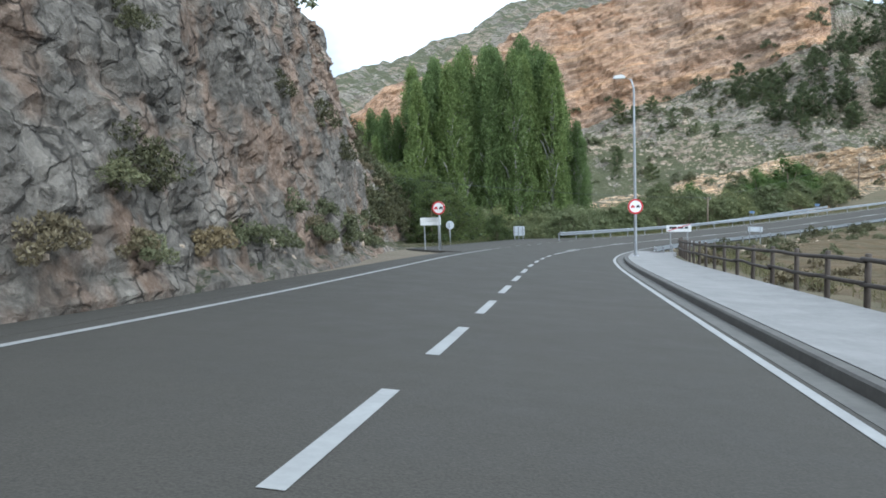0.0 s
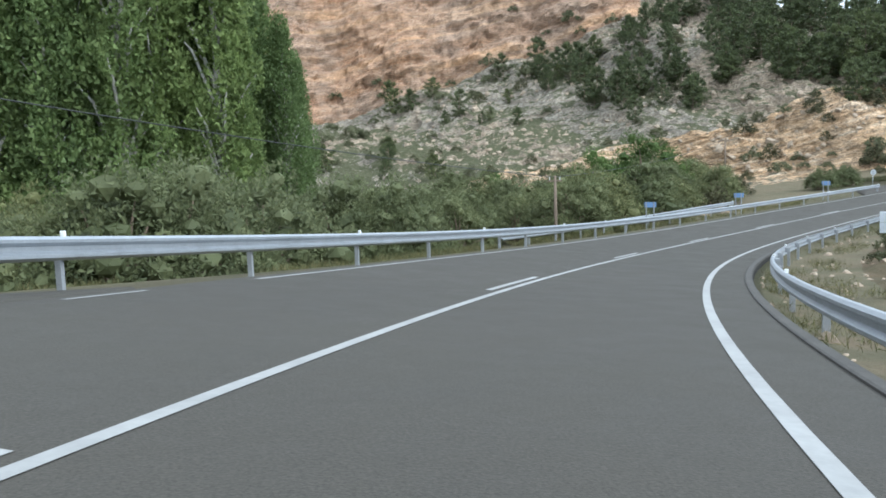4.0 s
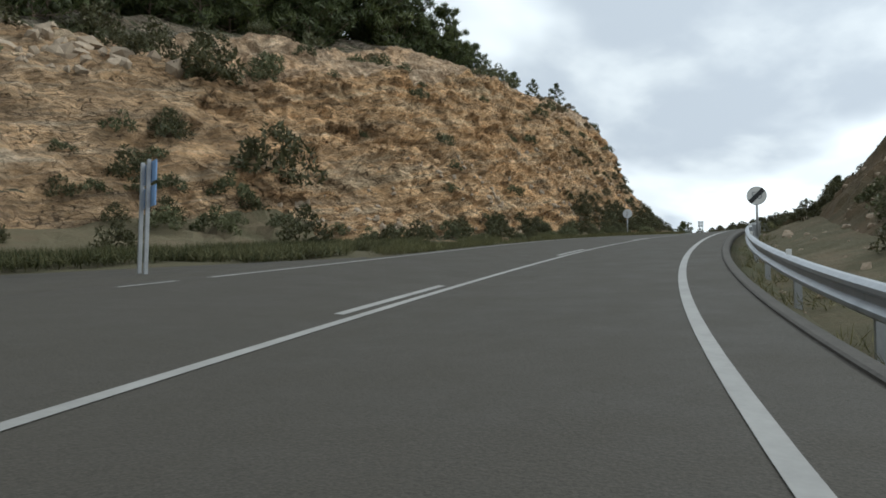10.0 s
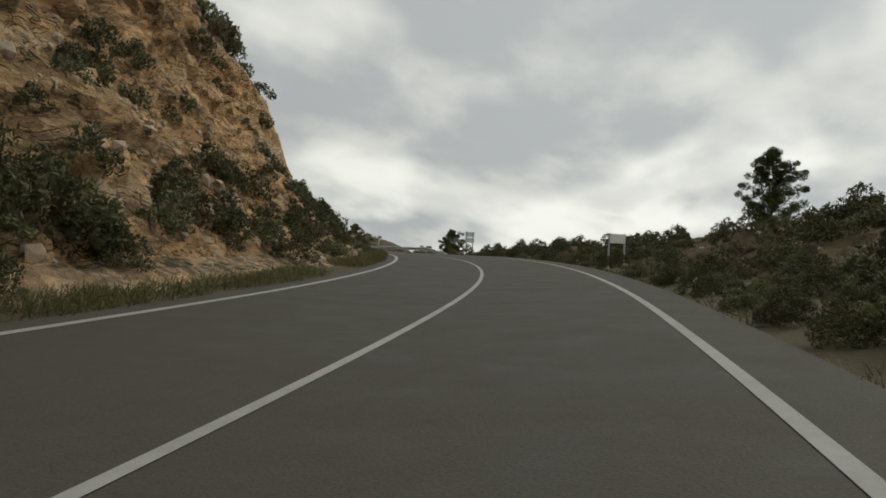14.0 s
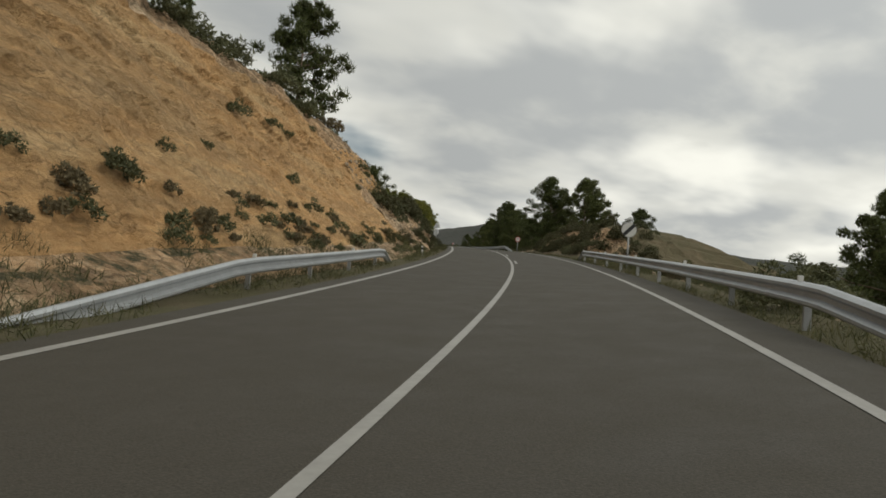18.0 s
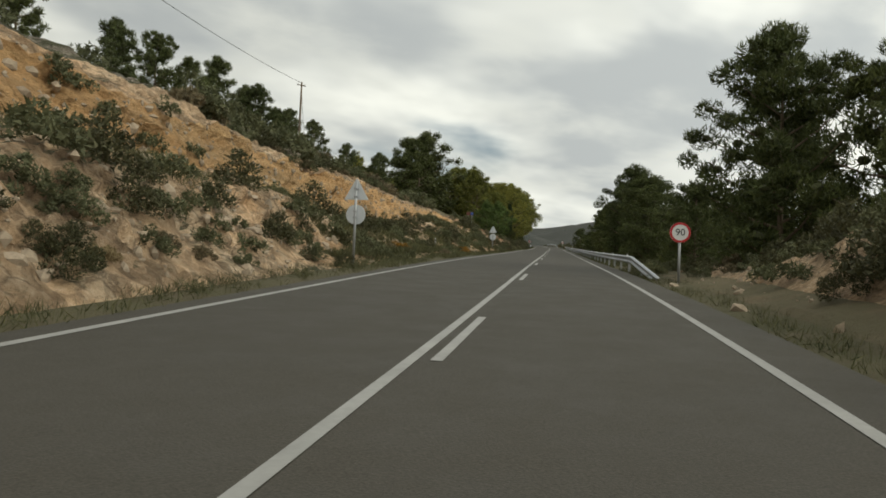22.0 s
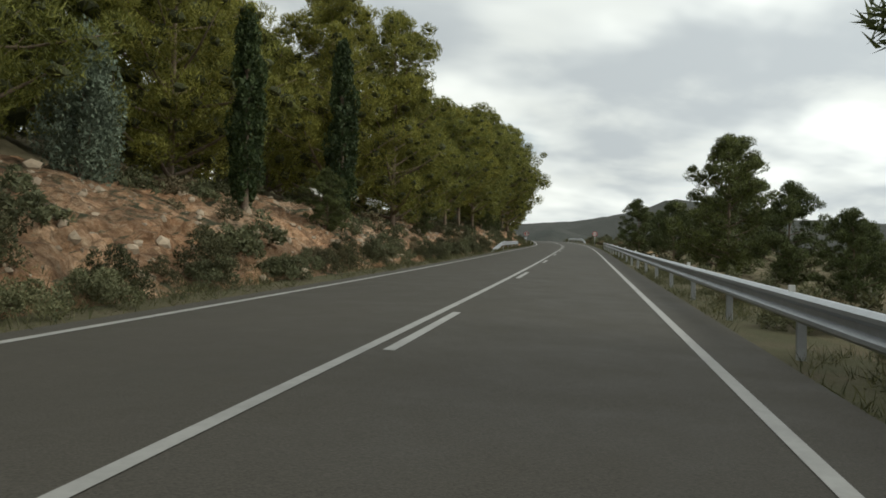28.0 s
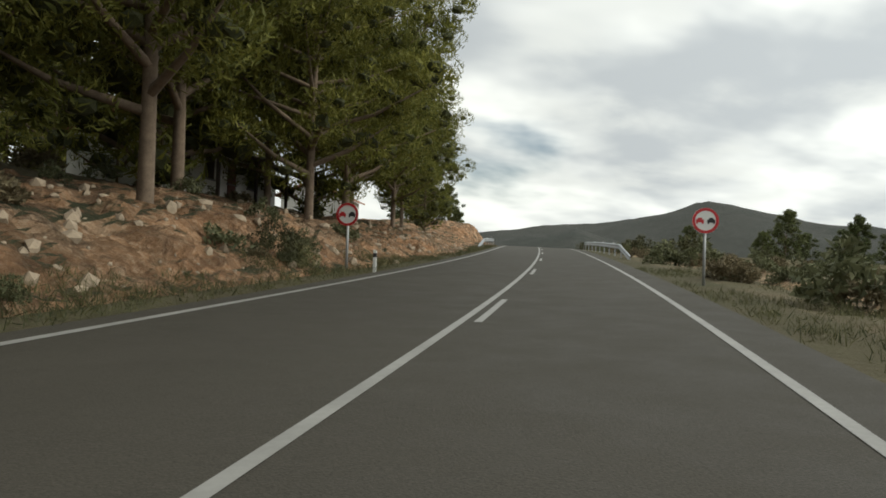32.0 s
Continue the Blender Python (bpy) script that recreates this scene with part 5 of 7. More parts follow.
def far_ridge(name, centre, az0, az1, radius, heights, depth, m, label, seed):
    """A ridge on the horizon: heights along the arc from az0 to az1 (degrees left of north), as metres over the centre."""
    az = np.radians(np.linspace(az0, az1, 120))
    u = np.linspace(-1, 1, 26)
    crest = np.interp(np.linspace(0, 1, 120), np.linspace(0, 1, len(heights)), heights)
    r = radius + depth * u
    X = centre[0] - np.sin(az)[:, None] * r[None]
    Y = centre[1] + np.cos(az)[:, None] * r[None]
    Z = centre[2] - 25 + (crest[:, None] + 25) * (np.cos(u * math.pi / 2) ** 1.1)[None]
    P = np.stack([X, Y, Z], -1)
    Z = Z + (fbm(P / (radius * 0.12), 4, 0.5, seed) * 0.10 + fbm(P / (radius * 0.05), 3, 0.5, seed + 3, True) * 0.03) * np.maximum(crest[:, None], 10) * np.cos(u * math.pi / 2)[None]
    structure(name, grid_mesh(name, np.stack([X, Y, Z], -1), m), label, "hill")


far_ridge("hill_east", at(532, 0), -20, -118, 1500, [40, 50, 62, 80, 105, 134, 106, 90, 75, 62, 52, 45, 60, 70, 50], 420, FAR_GROUND, "dark scrub-covered hills on the horizon", 31)
far_ridge("hill_ahead", at(560, 0), -30, -56, 900, [0, 26, 38, 50, 30, 0], 220, FAR_GROUND, "low dark hill where the road disappears", 37)
far_ridge("hill_west", at(20, 0), 52, 4, 430, [40, 46, 50, 52, 56, 54, 46], 120, HILL, "bare grey hill behind the riverside trees", 34)
far_ridge("hill_south", at(280, 0), -120, -300, 1300, [40, 60, 45, 70, 50, 60, 40], 420, FAR_GROUND, "low scrub-covered hills on the horizon", 39)

# ---- pavement, kerbs and fence at the first bend ----
s_walk = np.arange(S_MIN, 49.01, 1.0)
structure("gutter", ribbon("gutter", s_walk, [-3.24, -3.25, -3.55, -3.56], GUTTER, np.array([[-0.05, 0.005, 0.003, -0.05]]), False), "pale concrete gutter along the kerb", "gutter")
structure("kerb", ribbon("kerb", s_walk, [-3.56, -3.575, -3.6, -3.73, -3.75], KERB, np.array([[-0.1, 0.11, 0.135, 0.14, 0.0]]), False), "grey concrete kerb stones beside the road", "kerb")
structure("pavement", ribbon("pavement", s_walk, [-3.755, -3.76, -5.0, -6.1, -6.15], CONCRETE, np.array([[0.0, 0.142, 0.15, 0.16, -0.3]]), False), "broad pale concrete pavement at the road bend", "pavement")
end_cap = at(np.array([49.0] * 4), np.array([-3.56, -6.15, -6.15, -3.56]), np.array([0.139, 0.155, -0.3, -0.3]))
structure("pavement_end", raw_mesh("pavement_end", end_cap, [(0, 1, 2, 3)], CONCRETE), "rough end face of the concrete pavement", "pavement")
s_edge = np.arange(49.1, 199, 1.0)
structure("edge_kerb", ribbon("edge_kerb", s_edge, [-3.84, -3.845, -3.87, -3.99, -4.02, -4.05], EDGING, np.array([[-0.1, 0.02, 0.03, 0.02, -0.03, -0.5]]), False), "low dark concrete edging along the asphalt", "kerb")
s_slab = np.arange(254, 276, 1.0)
structure("drain_channel_left", ribbon("drain_channel_left", s_slab, [5.1, 5.2, 5.5, 5.8, 5.9], CONCRETE, np.array([[-0.1, 0.12, 0.04, 0.2, 0.0]]), False), "weathered concrete drain channel below the cutting", "drain")

cover = thing("drain_cover", "dark iron drain cover let into pavement", "drain cover", m=stand(47.4, -5.0, 0.155))
bm = bmesh.new()
box(bm, (-0.45, -0.3, -0.03), (0.45, 0.3, 0.012), 0.006)
part("plate", bm, IRON, cover)
for k in range(7):
    bm = bmesh.new()
    box(bm, (-0.40 + k * 0.125, -0.26, 0.012), (-0.35 + k * 0.125, 0.26, 0.02))
    part("bar", bm, IRON, cover)


def fence(label, stations, d0, d1):
    root = thing("wooden_fence", label, "fence", m=stand(stations[0], d0))
    inv = root.matrix_world.inverted()
    rng = np.random.default_rng(5)
    tops = []
    for k, s in enumerate(stations):
        d = d0 + (d1 - d0) * max(0.0, (s - 40) / (stations[-1] - 40)) ** 1.5
        lean = rng.normal(0, 0.02)
        a, b = at(s, d, -0.3), at(s + lean, d + rng.normal(0, 0.015), 1.02)
        V, F = [], []
        tapered(V, F, [inv @ Vector(a), inv @ Vector((a + b) / 2), inv @ Vector(b)], [0.062, 0.058, 0.055], 9)
        part("post", raw_mesh("post", V, F, WOOD, True), None, root)
        tops.append((s, d))
    for (sa, da), (sb, db) in zip(tops, tops[1:]):
        for z in (0.48, 0.90):
            V, F = [], []
            pa, pb = at(sa - 0.08, da + 0.07, z + rng.normal(0, 0.015)), at(sb + 0.08, db + 0.07, z + rng.normal(0, 0.015))
            tapered(V, F, [inv @ Vector(pa), inv @ Vector((pa + pb) / 2 + np.array([0, 0, rng.normal(0, 0.012)])), inv @ Vector(pb)], [0.045, 0.047, 0.043], 8)
            part("rail", raw_mesh("rail", V, F, WOOD, True), None, root)


fence("dark stained log fence with two rails along the pavement", np.arange(-14, 58, 2.0), -6.6, -5.9)

# ---- barriers ----
guard_rail("galvanised steel guard rail on the inside of the bend", 52, 196.5, -4.5, -1, 0, 5, 0.4, 4.0, -0.42)
guard_rail("galvanised steel guard rail beside the riverside verge", 60.5, 142.5, 4.75, 1, 0, 0, 0, 4.0, -0.06)
guard_rail("lower galvanised guard rail of a side track", 90, 128, 6.3, 1, 0, 0, 0, 4.0, -0.35, 10.0)
guard_rail("short galvanised guard rail with ends run into the ground", 275.8, 298.4, 4.65, 1, 7, 3, 0.2, 4.0, -0.18)
guard_rail("galvanised steel guard rail above the falling slope", 272.6, 315.0, -4.25, -1, 7, 4, 0.3, 4.0, -0.2)
guard_rail("long galvanised steel guard rail in front of pine trees", 358.6, 523.6, -4.2, -1, 6, 4, 0.3, 4.0, -0.1)
guard_rail("short galvanised guard rail below the grove bank", 498.6, 523.6, 4.5, 1, 6, 3, 0.2, 4.0, -0.1)
guard_rail("distant galvanised guard rail at a driveway", 592, 618, 5.0, 1, 4, 4, 0.2)
guard_rail("distant galvanised guard rail on the valley side", 572, 612, -4.9, -1, 4, 4, 0.2)

# ---- signs and lamps ----
lamp = thing("street_lamp", "tall grey steel street lamp on the pavement", "street lamp", m=stand(39.2, -4.12, 0.14))
V, F = [], []
tapered(V, F, [(0, 0, -0.1), (0, 0, 3), (0, 0, 6), (0, 0, 8.7), (-0.12, 0, 9.15), (-0.5, 0, 9.32)], [0.085, 0.075, 0.062, 0.05, 0.042, 0.035], 12)
part("pole", raw_mesh("pole", V, F, POST_STEEL, True), None, lamp)
bm = bmesh.new()
box(bm, (-0.16, -0.16, -0.05), (0.16, 0.16, 0.02), 0.01)
part("base_plate", bm, POST_STEEL, lamp)
bm = bmesh.new()
prism(bm, [(-1.05, 9.28), (-0.45, 9.24), (-0.42, 9.36), (-0.6, 9.44), (-0.95, 9.40)], -0.12, 0.12)
head = part("lamp_head", bm, SIGN_WHITE, lamp, "pale flat lamp head")
bm = bmesh.new()
box(bm, (-0.98, -0.09, 9.235), (-0.55, 0.09, 9.275), 0.01)
part("glass", bm, LAMP_GLASS, head)
bm = bmesh.new()
box(bm, (-0.05, -0.105, 0.4), (0.05, -0.07, 0.8), 0.01)
part("hatch", bm, SIGN_GREY, lamp)

round_sign("round white no-overtaking sign with red rim on the lamp post", stand(39.2, -4.12, 0.14, 14), 2.62, 0.4, "overtake", False)
round_sign("round white no-overtaking sign with red rim beside the rock wall", stand(37.3, 6.03, 0.0), 2.3, 0.36, "overtake")
board_sign("plain white direction board on two grey posts", stand(37.6, 6.6, 0.0), 1.15, 1.38, 1.8, (-0.38, 0.42), SIGN_WHITE)
rear_sign("back of an octagonal stop sign at the side road", stand(51.5, 10.5, 0.0), [("octagon", 1.42, 0.34)], 1.6)
board_sign("grey back of a small road board on three posts", stand(61.3, 8.9, -0.1), 1.05, 0.45, 1.3, (-0.4, 0.0, 0.4))
town = board_sign("white town-exit board crossed by a red bar", stand(51.8, -6.1, 0.0), 1.6, 1.45, 1.9, (-0.55, 0.55), SIGN_WHITE)
for k, (x0, x1) in enumerate([(-0.6, -0.15), (-0.05, 0.3), (0.38, 0.6)]):
    bm = bmesh.new()
    box(bm, (x0, -0.082, 1.66), (x1, -0.076, 1.80))
    part("letter_bar", bm, SIGN_BLACK, town)
bm = bmesh.new()
prism(bm, [(-0.77, 1.51), (-0.62, 1.51), (0.77, 1.95), (0.62, 1.95)], -0.09, -0.084)
part("red_bar", bm, SIGN_RED, town)
board_sign("grey back of a town board on two posts", stand(79.5, -7.2, -0.2), 1.35, 1.25, 1.72, (-0.5, 0.5))
board_sign("blue-grey back of a road board behind the guard rail", stand(106.9, 5.6, -0.2), 0.75, 1.38, 1.72, (-0.25, 0.25), back=BLUE_BACK)
board_sign("blue-grey back of a road board behind the guard rail", stand(120.8, 5.6, -0.2), 0.75, 1.38, 1.72, (-0.22, 0.22), back=BLUE_BACK)
board_sign("blue-grey back of a road board behind the guard rail", stand(135.3, 5.6, -0.2), 0.75, 1.42, 1.8, (-0.22, 0.22), back=BLUE_BACK)
rear_sign("back of an octagonal stop sign at the track", stand(149.9, 10.0, 0.0), [("octagon", 1.36, 0.32)], 1.55)
board_sign("grey backs of two stacked boards on two posts", stand(163.4, 5.36, 0.0, -36), 0.86, 1.12, 1.88, (-0.2, 0.2), None, 2, -0.5, 0.06, BLUE_BACK)
round_sign("round end of speed limit sign, grey number crossed out", stand(180.2, -4.75, -0.1), 1.42, 0.31, "end50")
rear_sign("grey back of a round sign below the cutting", stand(204.6, 4.85, 0.0), [("round", 1.55, 0.32)], 1.75)
board_sign("small white board on two posts in the scrub", stand(236.0, -4.9, 0.0), 0.55, 0.85, 1.2, (-0.28, 0.28), SIGN_WHITE)
board_sign("grey backs of two stacked boards in the scrub", stand(272.6, -6.2, 0.0), 0.85, 1.15, 2.1, (-0.3, 0.3), None, 2, -0.5, 0.08)
round_sign("round white end of restriction sign with dark diagonal", stand(302.0, -5.0, -0.1), 1.72, 0.33, "end")
rear_sign("backs of a warning triangle and a round sign", stand(355.6, 5.1, 0.0), [("triangle", 2.3, 0.42), ("round", 1.62, 0.31)], 2.7)
rear_sign("backs of a warning triangle and a round sign", stand(406.1, 5.25, 0.0), [("triangle", 2.16, 0.42), ("round", 1.5, 0.31)], 2.55)
round_sign("round speed limit sign with red rim reading 90", stand(356.8, -4.8, 0.0), 1.52, 0.31, "limit")
round_sign("round white no-overtaking sign with red rim under the pines", stand(550.9, 4.95, 0.0), 1.6, 0.33, "overtake")
round_sign("round white no-overtaking sign with red rim beside open scrub", stand(550.6, -4.75, -0.05), 1.66, 0.33, "overtake")
marker_post("slim white roadside marker post with dark band", stand(551.6, 4.3, 0.0), 0.6)
marker_post("slim pale roadside marker post below the bank", stand(307.7, 4.6, 0.0), 0.5)
marker_post("short white marker post on the grassy ledge", stand(380.6, 6.8, 0.45) @ Matrix.Diagonal((0.6, 0.6, 1.0, 1.0)), 0.62)
notice = board_sign("small red and blue notice board on the bank top", stand(437.8, 11.4, 3.5), 0.95, 1.35, 1.8, (-0.3, 0.3), DOOR_RED)
bm = bmesh.new()
box(bm, (0.1, -0.084, 1.4), (0.5, -0.077, 1.75))
part("panel", bm, simple("sign_blue", (0.03, 0.08, 0.3), 0.4, 0, 0.1, 5.0), notice, "blue panel")
stone = thing("kilometre_stone", "white kilometre stone with a red band", "marker stone", "road markers", stand(541.5, -9.0, -0.35))
bm = bmesh.new()
prism(bm, [(-0.2, -0.2), (0.2, -0.2), (0.2, 0.7), (0.12, 0.8), (-0.12, 0.8), (-0.2, 0.7)], -0.1, 0.1)
part("body", bm, SIGN_WHITE, stone)
bm = bmesh.new()
box(bm, (-0.205, -0.106, 0.2), (0.205, 0.106, 0.36))
part("band", bm, SIGN_RED, stone)


def utility_pole(label, q, h, m=POLE_WOOD):
    root = thing("utility_pole", label, "utility pole", "pole line", upright(q))
    V, F = [], []
    tapered(V, F, [(0, 0, -0.5), (0, 0, h * 0.5), (0.03, 0, h)], [0.13, 0.11, 0.085], 10)
    part("pole", raw_mesh("pole", V, F, m, True), None, root)
    for x in (-0.35, 0.35):
        bm = bmesh.new()
        tube(bm, (x, 0, h - 0.3), (x, 0, h - 0.1), 0.035, 0.02, 8)
        part("insulator", bm, SIGN_WHITE, root)
    bm = bmesh.new()
    box(bm, (-0.5, -0.04, h - 0.4), (0.5, 0.04, h - 0.3), 0.01)
    part("crossarm", bm, m, root)
    return np.array([q[0], q[1], q[2] + h - 0.1])


def wire(label, a, b, sag):
    V, F = [], []
    n = 16
    pts = [tuple(a + (b - a) * f + np.array([0, 0, -4 * sag * f * (1 - f)])) for f in np.linspace(0, 1, n)]
    tapered(V, F, pts, [0.022] * n, 5)
    tagged(new("overhead_wire", raw_mesh("overhead_wire", V, F, CABLE, True)), label, "wire", "pole line")


line = [utility_pole("weathered wooden utility pole among riverside bushes", on_land(land_v, s, d), h) for s, d, h in ((58, 26, 7.5), (106.5, 11.6, 4.7))]
line.append(utility_pole("weathered wooden utility pole among riverside bushes", on_land(land_b, 150, 30), 6.5))
for a, b in zip(line, line[1:]):
    wire("thin dark overhead wire above the riverside bushes", a, b, 0.7)
high = [utility_pole("tall wooden utility pole on the hillside", q, 7.5) for q in (on_land(land_e, 352, 26), on_land(land_e, 405.5, 29.5), on_land(land_f, 450, 40), on_land(land_f, 505, 34))]
for a, b in zip(high, high[1:]):
    wire("thin dark overhead wire above the hillside pines", a, b, 1.0)

# ---- trees and scrub ----
rng = np.random.default_rng(11)
PINE_FORMS = [(9, 2.7, 0.08, 36), (10, 2.9, 0.1, 38), (8, 2.5, 0.05, 32), (9, 2.3, 0.08, 34)]
PINES = [tree_kind("pine_tree", pine_meshes(100 + k, h, w, bare, limbs, 80, 0.38, LEAF_PINE), "dark green Aleppo pine with a rounded crown", "tree", "roadside pines")
         for k, (h, w, bare, limbs) in enumerate(PINE_FORMS)]
NEAR_PINES = [tree_kind("pine_tree", pine_meshes(110 + k, h, w, bare, limbs, 190, 0.23, LEAF_PINE, 0.75, True), "dark green Aleppo pine with a rounded crown", "tree", "roadside pines")
              for k, (h, w, bare, limbs) in enumerate(PINE_FORMS[:3])]
GROVE_FORMS = [(11, 3.3, 0.27, 42), (12, 3.2, 0.12, 44), (10, 3.1, 0.1, 40), (11, 3.3, 0.14, 42)]
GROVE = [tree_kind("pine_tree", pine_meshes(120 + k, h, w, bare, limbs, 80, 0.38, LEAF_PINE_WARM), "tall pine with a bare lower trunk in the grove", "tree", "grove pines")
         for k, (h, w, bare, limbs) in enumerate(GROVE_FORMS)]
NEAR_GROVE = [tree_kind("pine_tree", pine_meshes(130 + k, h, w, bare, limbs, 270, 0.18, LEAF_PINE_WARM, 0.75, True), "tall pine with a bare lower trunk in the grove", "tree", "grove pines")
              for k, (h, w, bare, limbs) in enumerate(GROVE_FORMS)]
HILL_PINES = [tree_kind("pine_tree", pine_meshes(140 + k, h, w, 0.04, 18, 44, 0.42, LEAF_FAR_PINE, 0.8, False, FAR_INNER), "dark green hillside pine among rocks", "tree", "hillside pines")
              for k, (h, w) in enumerate([(6, 2.0), (6.6, 2.1), (5, 2.0)])]
POPLARS = [tree_kind("poplar_tree", column_meshes(160 + k, h, w, 190, 110, 0.24, LEAF_POPLAR, PALE_BARK, 0.03), "tall upright poplar with silvery green leaves", "tree", "riverside poplars")
           for k, (h, w) in enumerate([(21, 2.2), (20, 2.0), (21, 2.4)])]
CYPRESS = tree_kind("cypress_tree", column_meshes(170, 7, 0.65, 90, 150, 0.12, LEAF_CYPRESS, BARK), "slim dark green cypress beside the road bank", "tree", "grove trees")
CEDAR = tree_kind("cedar_tree", column_meshes(171, 5, 1.5, 90, 190, 0.13, LEAF_BLUE, BARK, 0.04), "young blue-grey cedar on the bank", "tree", "grove trees")
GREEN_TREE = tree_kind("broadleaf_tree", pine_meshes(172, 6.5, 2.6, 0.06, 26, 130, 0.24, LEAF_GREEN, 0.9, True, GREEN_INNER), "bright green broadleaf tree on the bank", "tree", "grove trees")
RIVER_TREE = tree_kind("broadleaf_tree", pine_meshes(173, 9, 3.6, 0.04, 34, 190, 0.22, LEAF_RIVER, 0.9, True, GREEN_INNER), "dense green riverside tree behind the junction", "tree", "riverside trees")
RIVER_BUSH = [tree_kind("riverside_bush", dome_meshes(180 + k, 5.2, 3.2, 52, 190, 0.17, m, BARK, 0.9, 0.5), lab, "bush", "riverside bushes")
              for k, (m, lab) in enumerate([(LEAF_BUSH, "large grey-green riverside willow bush"), (LEAF_BUSH, "large grey-green riverside willow bush"), (LEAF_GREEN, "large bright green riverside bush")])]
SCRUB = [shrub_kind("shrub", 190 + k, 0.9, 0.75, 13, LEAF_SCRUB, "low grey-green scrub bush on the slope", "slope scrub", "slope_scrub") for k in range(3)]
DRY = [shrub_kind("shrub", 200 + k, 0.7, 0.6, 11, LEAF_DRY, "low dry brown scrub bush", "dry scrub", "dry_scrub") for k in range(2)]
DARK_SCRUB = [shrub_kind("shrub", 206 + k, 1.25, 0.85, 20, LEAF_DARK, "dark olive-green bush on the rock face", "rock face bushes", "rock_face_scrub") for k in range(2)]
GORSE = shrub_kind("gorse_bush", 210, 0.8, 0.7, 11, LEAF_GORSE, "gorse bush with orange-yellow flowers", "gorse bushes", None)


def plant(kinds, q, size, sink=0.1):
    kinds = kinds if isinstance(kinds, list) else [kinds]
    return kinds[int(rng.integers(len(kinds)))](upright(q, rng.uniform(0, 360), sink), size)


# pines on the right of the straight
for s, d, h in [(361, 13.5, 10.5), (356, 18.5, 6.5), (365, 10.2, 11), (371, 11, 4.6), (378, 11.5, 5), (386.5, 11, 7.2), (393, 11, 7.0), (401, 9.4, 8.4), (408, 11, 9), (415, 9.2, 10.4), (422, 11, 10),
                (429, 9.5, 9.5), (437, 10.5, 9), (446, 9.5, 10), (453, 9.6, 10), (493, 10.9, 9.2), (487.5, 13, 6.4), (499, 12.5, 6.8), (518.3, 10.6, 5.6), (527.8, 8.4, 6.6), (531, 11, 5.6), (522, 13.5, 5.6),
                (368, 16, 5), (376, 16.5, 5.5), (389, 16, 7.5), (398, 17, 9.5), (411, 16, 9), (426, 16.5, 9), (441, 15.5, 8.5), (456, 16, 8), (363, 16, 9.5), (368.5, 11.5, 8.6), (466, 13, 6.5), (472, 14, 5.5), (478, 12.5, 4.6), (484, 15, 5), (293, 11.6, 5.4), (297.5, 13.5, 4.5), (240.1, 12.3, 4.2)]:
    q = on_land(land_r, s, d)
    plant(NEAR_PINES if d < 14.5 and h > 4 else PINES, q, h / 9.2)
# pines of the grove on the left
for s, d, h in [(452, 12, 9.5), (457, 9.5, 8.5), (462, 14, 10.5), (468, 11.5, 11), (474, 14, 10), (480, 10.5, 11.5), (484.5, 8.4, 11.5), (489, 12.5, 11), (494, 9.2, 9.5), (499.5, 8.2, 9.5), (503, 12, 11), (507.5, 8.6, 11),
                (511.5, 8.0, 12.0), (516, 11.5, 12), (520.5, 8.4, 11), (526, 9.5, 11.5), (531, 11, 12), (536, 8.6, 14), (541, 10, 16), (546, 8.2, 15.5), (551, 10.5, 16), (554, 13, 15), (544, 14, 15), (563, 12.5, 14), (537, 14, 14), (570, 13, 12.5), (556, 8.0, 13.5), (561.5, 8.3, 14),
                (566, 9.5, 13), (571, 8.2, 11.5), (577, 9, 10), (583, 8.5, 8.5), (466, 17, 12), (476, 20, 13), (488, 17.5, 12), (470, 24, 11), (482, 18, 12), (496, 20, 11), (532, 19, 11), (548, 20, 12), (560, 18, 11)]:
    bare = (494 < s < 518 or s > 534) and d < 13
    plant((NEAR_GROVE[:1] if bare else NEAR_GROVE[1:]) if d < 13 and s < 580 else GROVE[1:], on_land(land_f, s, d), h / 11.2)
for s, d, h in [(500, 41, 12), (507, 43, 12.5), (514, 40, 12), (520, 38.5, 12.5), (527, 37, 12), (533, 36, 12.5), (540, 35, 12), (546, 33, 12), (553, 31, 12), (510, 48, 14), (524, 45, 14), (538, 42, 14), (552, 38, 13), (560, 30, 12), (566, 27, 11), (572, 30, 13), (580, 27, 12), (588, 26, 11), (563, 36, 14), (575, 36, 14)]:
    plant(GROVE[1:], on_land(land_f, s, d), h / 11.2)
# trees on the slope above the stepped bank
for s, d, h in [(459, 21.8, 14), (456, 25, 14), (463, 24, 13), (453, 22, 11.5), (441, 39, 7.5), (426, 43, 8), (412, 36, 7), (483, 40, 9), (433, 34, 6), (421, 31, 5.5), (470, 30, 10), (449, 30, 8)]:
    plant(PINES, on_land(land_f, s, d), h / 9.2)
for s, d, h in [(313.5, 13.4, 8.2), (293, 15, 2.6), (298, 14.2, 1.8), (375, 34, 7), (391, 36, 7.5), (402, 32, 7), (366, 30, 7), (383, 27, 5.5), (371, 24, 5), (398, 25, 4.5)]:
    plant(PINES, on_land(land_d if s < 312 else land_e, s, d), h / 9.2)
CYPRESS(upright(on_land(land_f, 474.5, 7.9)), 1.05)
CYPRESS(upright(on_land(land_f, 467, 8.4)), 0.9)
CYPRESS(upright(on_land(land_f, 533, 8.2)), 1.1)
CEDAR(upright(on_land(land_f, 461, 9.6)), 0.62)
CEDAR(upright(on_land(land_f, 529, 12.0)), 1.1)
